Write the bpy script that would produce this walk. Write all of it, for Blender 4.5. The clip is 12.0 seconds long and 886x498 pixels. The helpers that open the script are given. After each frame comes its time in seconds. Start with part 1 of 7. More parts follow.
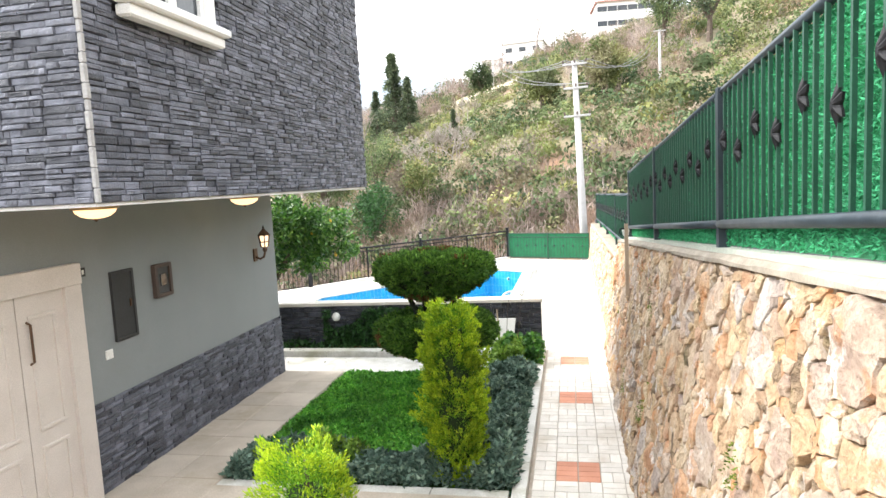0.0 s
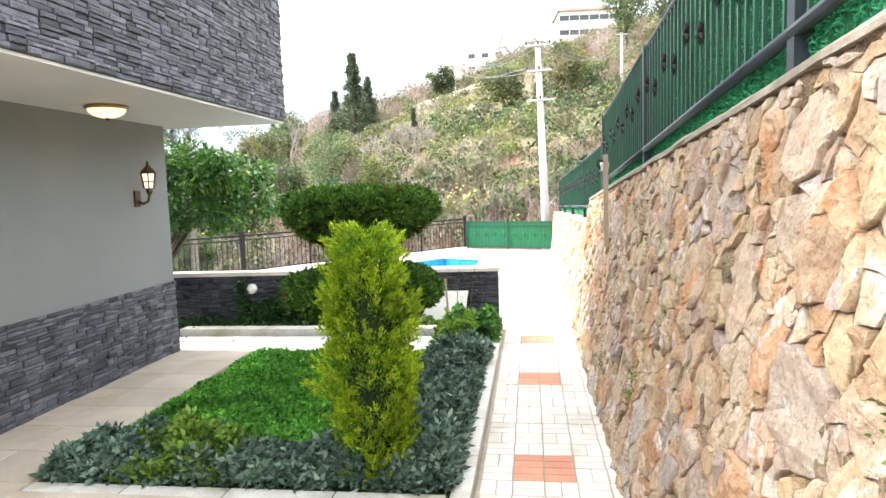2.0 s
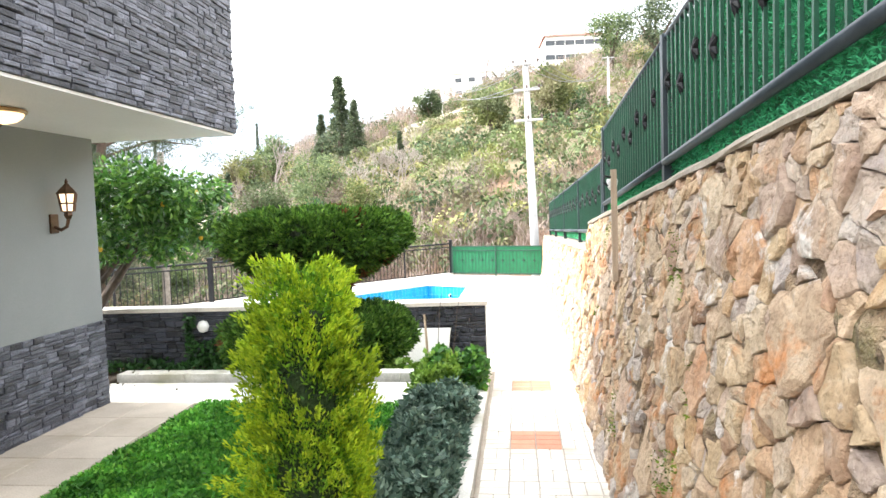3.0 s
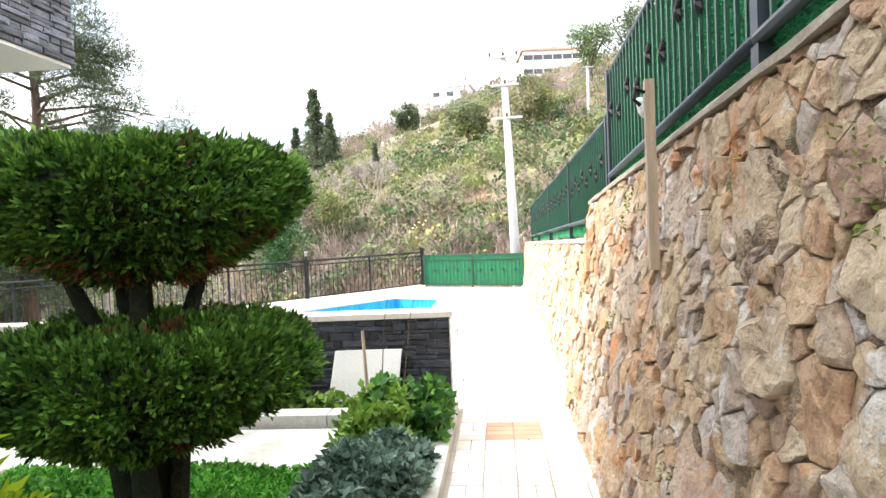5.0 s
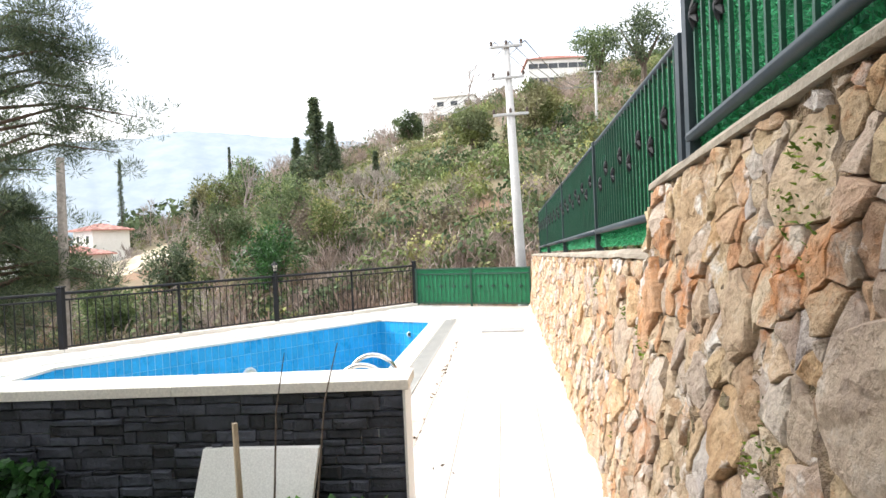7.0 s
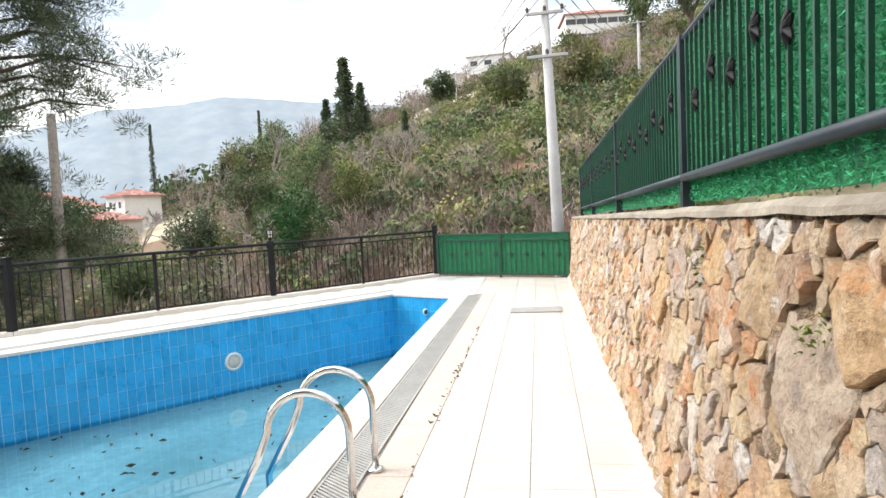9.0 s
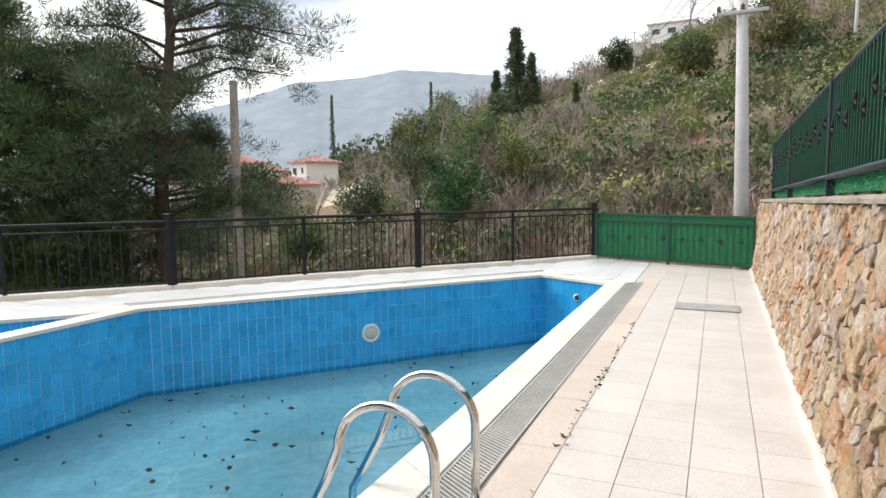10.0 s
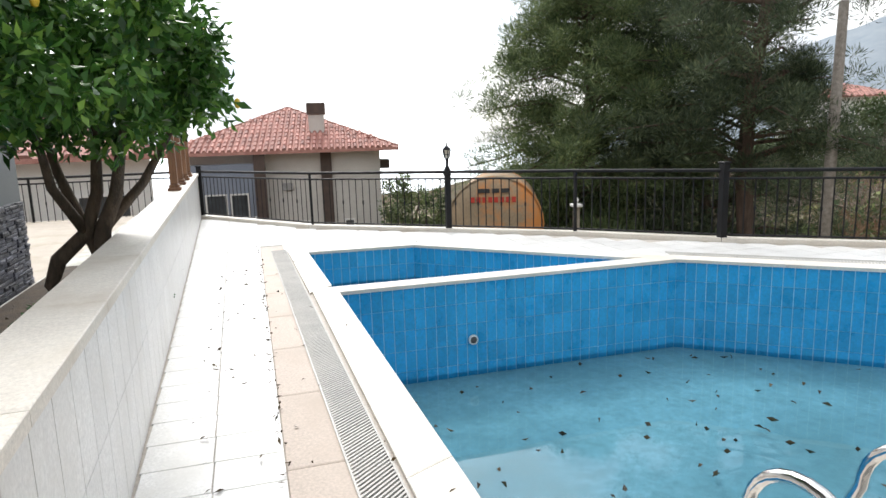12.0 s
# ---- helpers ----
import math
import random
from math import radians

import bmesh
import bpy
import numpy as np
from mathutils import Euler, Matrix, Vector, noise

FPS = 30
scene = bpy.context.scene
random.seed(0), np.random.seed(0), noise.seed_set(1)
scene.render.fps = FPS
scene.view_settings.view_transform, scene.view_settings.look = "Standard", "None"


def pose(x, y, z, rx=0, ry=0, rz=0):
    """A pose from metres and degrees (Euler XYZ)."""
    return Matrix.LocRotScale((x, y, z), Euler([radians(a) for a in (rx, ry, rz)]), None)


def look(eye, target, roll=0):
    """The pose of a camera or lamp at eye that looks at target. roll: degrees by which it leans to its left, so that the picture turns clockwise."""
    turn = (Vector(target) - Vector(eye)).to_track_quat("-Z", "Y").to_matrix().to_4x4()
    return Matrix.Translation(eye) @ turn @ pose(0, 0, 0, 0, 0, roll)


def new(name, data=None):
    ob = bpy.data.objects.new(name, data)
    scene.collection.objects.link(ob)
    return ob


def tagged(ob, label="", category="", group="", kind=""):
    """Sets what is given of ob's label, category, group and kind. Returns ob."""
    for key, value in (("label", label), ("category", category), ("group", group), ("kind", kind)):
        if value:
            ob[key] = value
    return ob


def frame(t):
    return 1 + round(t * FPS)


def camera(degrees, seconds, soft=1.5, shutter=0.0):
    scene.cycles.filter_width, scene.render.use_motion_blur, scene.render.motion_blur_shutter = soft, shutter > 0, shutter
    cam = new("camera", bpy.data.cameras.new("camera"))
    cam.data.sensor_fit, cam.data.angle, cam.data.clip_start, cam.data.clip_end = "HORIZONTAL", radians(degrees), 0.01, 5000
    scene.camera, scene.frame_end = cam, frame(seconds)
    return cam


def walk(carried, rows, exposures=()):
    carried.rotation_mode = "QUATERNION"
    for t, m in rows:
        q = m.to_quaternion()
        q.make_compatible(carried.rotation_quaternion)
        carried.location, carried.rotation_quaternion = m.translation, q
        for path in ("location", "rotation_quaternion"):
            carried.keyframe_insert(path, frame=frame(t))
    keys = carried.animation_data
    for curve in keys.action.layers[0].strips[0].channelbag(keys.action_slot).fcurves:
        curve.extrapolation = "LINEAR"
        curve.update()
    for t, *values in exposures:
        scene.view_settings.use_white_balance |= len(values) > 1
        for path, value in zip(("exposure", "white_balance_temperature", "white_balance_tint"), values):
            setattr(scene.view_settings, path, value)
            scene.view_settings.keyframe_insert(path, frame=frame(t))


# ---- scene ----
cam = camera(69.1, 12.0)
PATH = [
    (0, (-0.012, 0.689, 2.863), (-0.403, 2.64, 2.654), -3.0),
    (0.5, (-0.055, 1.055, 2.637), (-0.424, 3.011, 2.441), -2.5),
    (1, (-0.049, 1.454, 2.426), (-0.392, 3.414, 2.231), -2.3),
    (1.5, (-0.076, 1.872, 2.183), (-0.388, 3.838, 1.995), -2.2),
    (2, (-0.073, 2.392, 1.967), (-0.344, 4.365, 1.781), -1.9),
    (2.5, (-0.082, 2.976, 1.917), (-0.326, 4.955, 1.763), -1.9),
    (3, (-0.115, 3.508, 1.954), (-0.347, 5.492, 1.839), -2.0),
    (5, (-0.079, 5.635, 1.593), (-0.249, 7.626, 1.528), -2.4),
    (5.5, (-0.041, 6.269, 1.577), (-0.2, 8.262, 1.526), -2.5),
    (6, (-0.014, 6.902, 1.578), (-0.171, 8.895, 1.538), -2.5),
    (6.5, (-0.023, 7.515, 1.559), (-0.186, 9.509, 1.527), -2.6),
    (7, (-0.007, 8.09, 1.544), (-0.193, 10.081, 1.515), -2.5),
    (9, (0.008, 10.274, 1.457), (-0.29, 12.248, 1.323), -2.8),
    (9.5, (0.022, 10.757, 1.461), (-0.438, 12.697, 1.297), -2.6),
    (10, (0.005, 11.189, 1.42), (-0.777, 13.019, 1.221), -0.6),
    (10.5, (0.053, 11.467, 1.46), (-1.318, 12.903, 1.218), 0.1),
    (11, (0.077, 11.796, 1.488), (-1.564, 12.898, 1.186), -0.2),
    (11.5, (0.052, 11.961, 1.506), (-1.74, 12.785, 1.179), -0.7),
    (12, (0.07, 12.041, 1.516), (-1.819, 12.596, 1.169), -1.8),
]
walk(cam, [(t, look(eye, target, roll)) for t, eye, target, roll in PATH], exposures=[(0, 1.84), (1.5, 1.95), (2.5, 2.2), (3.2, 2.28), (5, 2.04), (6, 1.84), (6.5, 1.55), (7.2, 1.24), (9, 0.93), (9.5, 0.70), (10.5, 0.39), (12, 0.50)])

# ---------- world, sun ----------
world = bpy.data.worlds.new("overcast_sky")
scene.world = world
world.use_nodes = True
wn, wl = world.node_tree.nodes, world.node_tree.links
wn.clear()
w_out = wn.new("ShaderNodeOutputWorld")
w_bg = wn.new("ShaderNodeBackground")
w_sky = wn.new("ShaderNodeTexSky")
w_sky.sky_type, w_sky.sun_disc = "NISHITA", False
w_sky.sun_elevation, w_sky.sun_rotation = radians(38), radians(-72)
w_scale = wn.new("ShaderNodeVectorMath")
w_scale.operation = "SCALE"
w_scale.inputs["Scale"].default_value = 0.10
w_co = wn.new("ShaderNodeTexCoord")
w_map = wn.new("ShaderNodeMapping")
w_map.inputs["Scale"].default_value = (1.3, 1.3, 3.0)
w_map.inputs["Location"].default_value = (0.85, 0.3, 0.2)
w_noise = wn.new("ShaderNodeTexNoise")
w_noise.inputs["Scale"].default_value, w_noise.inputs["Detail"].default_value = 2.2, 6.0
w_ramp = wn.new("ShaderNodeValToRGB")
w_ramp.color_ramp.elements[0].position, w_ramp.color_ramp.elements[0].color = 0.38, (0.50, 0.56, 0.66, 1)
w_ramp.color_ramp.elements[1].position, w_ramp.color_ramp.elements[1].color = 0.56, (1.14, 1.14, 1.13, 1)
w_mix = wn.new("ShaderNodeMix")
w_mix.data_type = "RGBA"
w_mix.inputs["Factor"].default_value = 0.88
wl.new(w_co.outputs["Generated"], w_map.inputs["Vector"])
wl.new(w_map.outputs["Vector"], w_noise.inputs["Vector"])
wl.new(w_noise.outputs["Fac"], w_ramp.inputs["Fac"])
wl.new(w_sky.outputs["Color"], w_scale.inputs[0])
wl.new(w_scale.outputs["Vector"], w_mix.inputs["A"])
wl.new(w_ramp.outputs["Color"], w_mix.inputs["B"])
# the veil of cloud is brighter towards the sun
w_dot = wn.new("ShaderNodeVectorMath")
w_dot.operation = "DOT_PRODUCT"
w_dot.inputs[1].default_value = Vector((-30, 0, 26)).normalized()
w_near = wn.new("ShaderNodeMapRange")
w_near.inputs["From Min"].default_value, w_near.inputs["From Max"].default_value = 0.70, 1.0
w_near.inputs["To Min"].default_value, w_near.inputs["To Max"].default_value = 1.0, 2.6
w_glow = wn.new("ShaderNodeVectorMath")
w_glow.operation = "SCALE"
wl.new(w_co.outputs["Generated"], w_dot.inputs[0])
wl.new(w_dot.outputs["Value"], w_near.inputs["Value"])
wl.new(w_mix.outputs["Result"], w_glow.inputs[0])
wl.new(w_near.outputs["Result"], w_glow.inputs["Scale"])
wl.new(w_glow.outputs["Vector"], w_bg.inputs["Color"])
w_bg.inputs["Strength"].default_value = 1.0
wl.new(w_bg.outputs["Background"], w_out.inputs["Surface"])

sun = new("sun", bpy.data.lights.new("sun", "SUN"))
sun.data.energy, sun.data.angle, sun.data.color = 1.7, radians(20), (1.0, 0.96, 0.9)
sun.matrix_world = look((-30, 12, 26), (0, 12, 0))


# ---------- materials ----------
def ramp_of(nt, fac, stops):
    r = nt.nodes.new("ShaderNodeValToRGB")
    while len(r.color_ramp.elements) < len(stops):
        r.color_ramp.elements.new(0.5)
    for e, (p, c) in zip(r.color_ramp.elements, stops):
        e.position, e.color = p, (*c, 1)
    nt.links.new(fac, r.inputs["Fac"])
    return r.outputs["Color"]


def noise_of(nt, vec, scale, detail=4.0, rough=0.55):
    n = nt.nodes.new("ShaderNodeTexNoise")
    n.inputs["Scale"].default_value, n.inputs["Detail"].default_value, n.inputs["Roughness"].default_value = scale, detail, rough
    nt.links.new(vec, n.inputs["Vector"])
    return n.outputs["Fac"]


def blend(nt, mode, fac, a, b):
    m = nt.nodes.new("ShaderNodeMix")
    m.data_type, m.blend_type = "RGBA", mode
    for socket, value in (("Factor", fac), ("A", a), ("B", b)):
        if isinstance(value, (int, float)):
            m.inputs[socket].default_value = value
        elif isinstance(value, tuple):
            m.inputs[socket].default_value = (*value, 1)
        else:
            nt.links.new(value, m.inputs[socket])
    return m.outputs["Result"]


def surface(name, stops, scale=6.0, rough=0.7, fine=60.0, bump=0.2, bump_dist=0.01, stain=None, stain_scale=0.9, stain_at=(0.5, 0.7),
            vary="", spread=0.25, metal=0.0, stretch=(1, 1, 1), spec=0.5, tones=None, subsurface=0.0):
    """A node material: colour stops over two scales of noise, stains, fine relief, and a tone that varies per object or island."""
    m = bpy.data.materials.new(name)
    m.use_nodes = True
    nt = m.node_tree
    bsdf = nt.nodes["Principled BSDF"]
    co = nt.nodes.new("ShaderNodeNewGeometry")
    mp = nt.nodes.new("ShaderNodeMapping")
    mp.inputs["Scale"].default_value = stretch
    nt.links.new(co.outputs["Position"], mp.inputs["Vector"])
    vec = mp.outputs["Vector"]
    n1 = noise_of(nt, vec, scale)
    n2 = noise_of(nt, vec, fine, 3.0, 0.7)
    col = ramp_of(nt, n1, stops)
    if vary:
        if vary == "object":
            rnd = nt.nodes.new("ShaderNodeObjectInfo").outputs["Random"]
        else:
            rnd = co.outputs["Random Per Island"]
        if tones:
            col = blend(nt, "MIX", 0.74, col, ramp_of(nt, rnd, tones))
            rnd2 = nt.nodes.new("ShaderNodeMath")
            rnd2.operation = "FRACT"
            mul = nt.nodes.new("ShaderNodeMath")
            mul.operation = "MULTIPLY"
            mul.inputs[1].default_value = 17.3
            nt.links.new(rnd, mul.inputs[0])
            nt.links.new(mul.outputs[0], rnd2.inputs[0])
            rnd = rnd2.outputs[0]
        lo, hi = 1 - spread, 1 + spread
        col = blend(nt, "MULTIPLY", 1.0, col, ramp_of(nt, rnd, [(0, (lo, lo, lo)), (1, (hi, hi, hi))]))
    col = blend(nt, "MULTIPLY", 1.0, col, ramp_of(nt, n2, [(0.3, (0.82, 0.82, 0.82)), (0.7, (1.12, 1.12, 1.12))]))
    if stain:
        s = noise_of(nt, vec, stain_scale, 6.0, 0.65)
        fac = ramp_of(nt, s, [(stain_at[0], (0, 0, 0)), (stain_at[1], (1, 1, 1))])
        col = blend(nt, "MIX", fac, col, stain)
    nt.links.new(col, bsdf.inputs["Base Color"])
    bsdf.inputs["Metallic"].default_value = metal
    bsdf.inputs["Specular IOR Level"].default_value = spec
    rr = ramp_of(nt, n1, [(0.3, (rough * 0.85,) * 3), (0.7, (min(1, rough * 1.12),) * 3)])
    nt.links.new(rr, bsdf.inputs["Roughness"])
    if bump:
        b = nt.nodes.new("ShaderNodeBump")
        b.inputs["Strength"].default_value, b.inputs["Distance"].default_value = bump, bump_dist
        nt.links.new(n2, b.inputs["Height"])
        nt.links.new(b.outputs["Normal"], bsdf.inputs["Normal"])
    return m


def leafy(name, dark, light, rough=0.6, through_light=0.25, tips=None, patch_scale=3.0, patch_range=0.3):
    """Leaves: a tone per leaf, patches over the crown, some light let through."""
    m = bpy.data.materials.new(name)
    m.use_nodes = True
    nt = m.node_tree
    bsdf, out = nt.nodes["Principled BSDF"], nt.nodes["Material Output"]
    geo = nt.nodes.new("ShaderNodeNewGeometry")
    stops = [(0, dark), (0.75, light)] + ([(1, tips)] if tips else [])
    col = ramp_of(nt, geo.outputs["Random Per Island"], stops)
    patch = noise_of(nt, geo.outputs["Position"], patch_scale, 3.0)
    col = blend(nt, "MULTIPLY", 1.0, col, ramp_of(nt, patch, [(0.32, (1 - patch_range * 1.15, 1 - patch_range * 1.05, 1 - patch_range * 1.15)), (0.68, (1 + patch_range * 0.85, 1 + patch_range * 0.7, 1 + patch_range * 0.35))]))
    nt.links.new(col, bsdf.inputs["Base Color"])
    bsdf.inputs["Roughness"].default_value = rough
    bsdf.inputs["Specular IOR Level"].default_value = 0.35
    tr = nt.nodes.new("ShaderNodeBsdfTranslucent")
    nt.links.new(col, tr.inputs["Color"])
    mx = nt.nodes.new("ShaderNodeMixShader")
    mx.inputs[0].default_value = through_light
    nt.links.new(bsdf.outputs[0], mx.inputs[1])
    nt.links.new(tr.outputs[0], mx.inputs[2])
    nt.links.new(mx.outputs[0], out.inputs["Surface"])
    return m


def patchwork(name, tones, cell=0.45, spread=0.35, through_light=0.2, grain=0.3):
    """Hillside plants: a tone for each bush-sized cell of the slope, varied leaf by leaf."""
    m = bpy.data.materials.new(name)
    m.use_nodes = True
    nt = m.node_tree
    bsdf, out = nt.nodes["Principled BSDF"], nt.nodes["Material Output"]
    geo = nt.nodes.new("ShaderNodeNewGeometry")
    cells = nt.nodes.new("ShaderNodeTexVoronoi")
    cells.inputs["Scale"].default_value = cell
    nt.links.new(geo.outputs["Position"], cells.inputs["Vector"])
    split = nt.nodes.new("ShaderNodeSeparateColor")
    nt.links.new(cells.outputs["Color"], split.inputs["Color"])
    col = ramp_of(nt, split.outputs["Red"], tones)
    lo, hi = 1 - spread, 1 + spread
    col = blend(nt, "MULTIPLY", 1.0, col, ramp_of(nt, split.outputs["Green"], [(0, (lo, lo, lo)), (1, (hi, hi, hi))]))
    lo, hi = 1 - grain, 1 + grain
    col = blend(nt, "MULTIPLY", 1.0, col, ramp_of(nt, geo.outputs["Random Per Island"], [(0, (lo, lo, lo)), (1, (hi, hi, hi))]))
    nt.links.new(col, bsdf.inputs["Base Color"])
    bsdf.inputs["Roughness"].default_value = 0.8
    bsdf.inputs["Specular IOR Level"].default_value = 0.2
    tr = nt.nodes.new("ShaderNodeBsdfTranslucent")
    nt.links.new(col, tr.inputs["Color"])
    mx = nt.nodes.new("ShaderNodeMixShader")
    mx.inputs[0].default_value = through_light
    nt.links.new(bsdf.outputs[0], mx.inputs[1])
    nt.links.new(tr.outputs[0], mx.inputs[2])
    nt.links.new(mx.outputs[0], out.inputs["Surface"])
    return m


def rough_stone(name, vary, tones, veins):
    """Quarried stone: a tone per stone, blotches, pale quartz and rust veins, pits and a coarse broken relief."""
    m = bpy.data.materials.new(name)
    m.use_nodes = True
    nt = m.node_tree
    bsdf = nt.nodes["Principled BSDF"]
    geo = nt.nodes.new("ShaderNodeNewGeometry")
    pos = geo.outputs["Position"]
    rnd = nt.nodes.new("ShaderNodeObjectInfo").outputs["Random"] if vary == "object" else geo.outputs["Random Per Island"]
    blotch = noise_of(nt, pos, 6.5, 6.0, 0.65)
    col = blend(nt, "MIX", 0.42, ramp_of(nt, rnd, tones), ramp_of(nt, blotch, veins))
    quartz = noise_of(nt, pos, 3.4, 8.0, 0.7)
    col = blend(nt, "MIX", ramp_of(nt, quartz, [(0.575, (0, 0, 0)), (0.64, (0.8, 0.8, 0.8))]), col, (0.76, 0.72, 0.67))
    mp = nt.nodes.new("ShaderNodeMapping")
    mp.inputs["Location"].default_value = (3.1, 7.7, 1.9)
    nt.links.new(pos, mp.inputs["Vector"])
    rust = noise_of(nt, mp.outputs["Vector"], 2.6, 7.0, 0.68)
    col = blend(nt, "MIX", ramp_of(nt, rust, [(0.56, (0, 0, 0)), (0.66, (0.85, 0.85, 0.85))]), col, (0.56, 0.235, 0.085))
    grit = noise_of(nt, pos, 42.0, 5.0, 0.75)
    col = blend(nt, "MULTIPLY", 1.0, col, ramp_of(nt, grit, [(0.30, (0.62, 0.58, 0.54)), (0.48, (1.0, 1.0, 1.0)), (0.72, (1.16, 1.15, 1.13))]))
    nt.links.new(col, bsdf.inputs["Base Color"])
    bsdf.inputs["Roughness"].default_value = 0.92
    bsdf.inputs["Specular IOR Level"].default_value = 0.25
    coarse = noise_of(nt, pos, 17.0, 7.0, 0.7)
    b1 = nt.nodes.new("ShaderNodeBump")
    b1.inputs["Strength"].default_value, b1.inputs["Distance"].default_value = 0.85, 0.06
    nt.links.new(coarse, b1.inputs["Height"])
    b2 = nt.nodes.new("ShaderNodeBump")
    b2.inputs["Strength"].default_value, b2.inputs["Distance"].default_value = 0.6, 0.012
    nt.links.new(grit, b2.inputs["Height"])
    nt.links.new(b1.outputs["Normal"], b2.inputs["Normal"])
    nt.links.new(b2.outputs["Normal"], bsdf.inputs["Normal"])
    return m


def glowing(name, color, strength):
    m = bpy.data.materials.new(name)
    m.use_nodes = True
    b = m.node_tree.nodes["Principled BSDF"]
    b.inputs["Base Color"].default_value = (*color, 1)
    b.inputs["Emission Color"].default_value = (*color, 1)
    b.inputs["Emission Strength"].default_value = strength
    return m


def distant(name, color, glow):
    """Far distance as a backdrop: its haze is put into the colour and a glow."""
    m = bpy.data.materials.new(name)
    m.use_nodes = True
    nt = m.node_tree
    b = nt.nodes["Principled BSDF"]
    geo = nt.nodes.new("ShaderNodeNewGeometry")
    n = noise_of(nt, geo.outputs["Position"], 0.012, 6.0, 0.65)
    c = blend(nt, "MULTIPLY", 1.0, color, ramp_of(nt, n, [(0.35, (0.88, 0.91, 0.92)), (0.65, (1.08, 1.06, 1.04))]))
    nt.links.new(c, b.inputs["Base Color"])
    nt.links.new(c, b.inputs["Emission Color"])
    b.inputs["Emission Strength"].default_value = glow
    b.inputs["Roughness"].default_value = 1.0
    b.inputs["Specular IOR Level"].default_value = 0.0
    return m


def water_material():
    m = bpy.data.materials.new("pool_water")
    m.use_nodes = True
    nt = m.node_tree
    nt.nodes.remove(nt.nodes["Principled BSDF"])
    out = nt.nodes["Material Output"]
    geo = nt.nodes.new("ShaderNodeNewGeometry")
    n = noise_of(nt, geo.outputs["Position"], 2.2, 2.0)
    b = nt.nodes.new("ShaderNodeBump")
    b.inputs["Strength"].default_value, b.inputs["Distance"].default_value = 0.06, 0.02
    nt.links.new(n, b.inputs["Height"])
    fr = nt.nodes.new("ShaderNodeFresnel")
    fr.inputs["IOR"].default_value = 1.33
    nt.links.new(b.outputs["Normal"], fr.inputs["Normal"])
    t = nt.nodes.new("ShaderNodeBsdfTransparent")
    t.inputs["Color"].default_value = (0.66, 0.85, 0.90, 1)
    g = nt.nodes.new("ShaderNodeBsdfGlossy")
    g.inputs["Roughness"].default_value = 0.015
    nt.links.new(b.outputs["Normal"], g.inputs["Normal"])
    mx = nt.nodes.new("ShaderNodeMixShader")
    nt.links.new(fr.outputs[0], mx.inputs[0])
    nt.links.new(t.outputs[0], mx.inputs[1])
    nt.links.new(g.outputs[0], mx.inputs[2])
    nt.links.new(mx.outputs[0], out.inputs["Surface"])
    return m


M = {}
M["slate"] = surface("dark_slate", [(0.3, (0.055, 0.059, 0.076)), (0.7, (0.15, 0.156, 0.188))], 9, 0.5, 60, 0.9, 0.014, vary="island", spread=0.62)
M["slate_piece"] = surface("dark_slate_piece", [(0.3, (0.055, 0.059, 0.076)), (0.7, (0.15, 0.156, 0.188))], 9, 0.5, 60, 0.9, 0.014, vary="object", spread=0.62)
M["slate_black"] = surface("black_slate", [(0.3, (0.016, 0.018, 0.026)), (0.7, (0.052, 0.057, 0.076))], 9, 0.48, 60, 0.9, 0.014, vary="island", spread=0.75)
M["slate_black_piece"] = surface("black_slate_piece", [(0.3, (0.016, 0.018, 0.026)), (0.7, (0.052, 0.057, 0.076))], 9, 0.48, 60, 0.9, 0.014, vary="object", spread=0.75)
M["slate_bed"] = surface("slate_bed", [(0.3, (0.010, 0.010, 0.012)), (0.7, (0.02, 0.02, 0.024))], 9, 0.9, 60)
M["render"] = surface("painted_render", [(0.3, (0.215, 0.23, 0.234)), (0.7, (0.25, 0.265, 0.267))], 1.5, 0.85, 140, 0.12, 0.004, stain=(0.20, 0.21, 0.207), stain_scale=0.7, stain_at=(0.55, 0.85))
M["white"] = surface("white_paint", [(0.3, (0.74, 0.73, 0.70)), (0.7, (0.80, 0.79, 0.77))], 2, 0.6, 120, 0.06, 0.003)
M["door"] = surface("white_door_paint", [(0.3, (0.56, 0.50, 0.45)), (0.7, (0.63, 0.57, 0.52))], 3, 0.35, 120, 0.03, 0.002)
STONE_TONES = [(0.0, (0.38, 0.24, 0.15)), (0.13, (0.59, 0.46, 0.29)), (0.26, (0.39, 0.35, 0.345)), (0.38, (0.56, 0.35, 0.17)), (0.50, (0.53, 0.54, 0.57)),
               (0.62, (0.30, 0.17, 0.115)), (0.74, (0.66, 0.56, 0.42)), (0.87, (0.53, 0.235, 0.105)), (1.0, (0.71, 0.68, 0.63))]
VEINS = [(0.28, (0.15, 0.092, 0.06)), (0.42, (0.44, 0.285, 0.16)), (0.55, (0.64, 0.475, 0.30)), (0.70, (0.69, 0.61, 0.50))]
M["stone"] = rough_stone("rubble_stone", "island", STONE_TONES, VEINS)
M["stone_piece"] = rough_stone("rubble_stone_piece", "object", STONE_TONES, VEINS)
M["mortar"] = surface("earthy_mortar", [(0.3, (0.10, 0.064, 0.04)), (0.7, (0.38, 0.27, 0.165))], 11, 0.95, 34, 1.0, 0.05, stain=(0.15, 0.155, 0.05), stain_scale=1.6, stain_at=(0.56, 0.70))
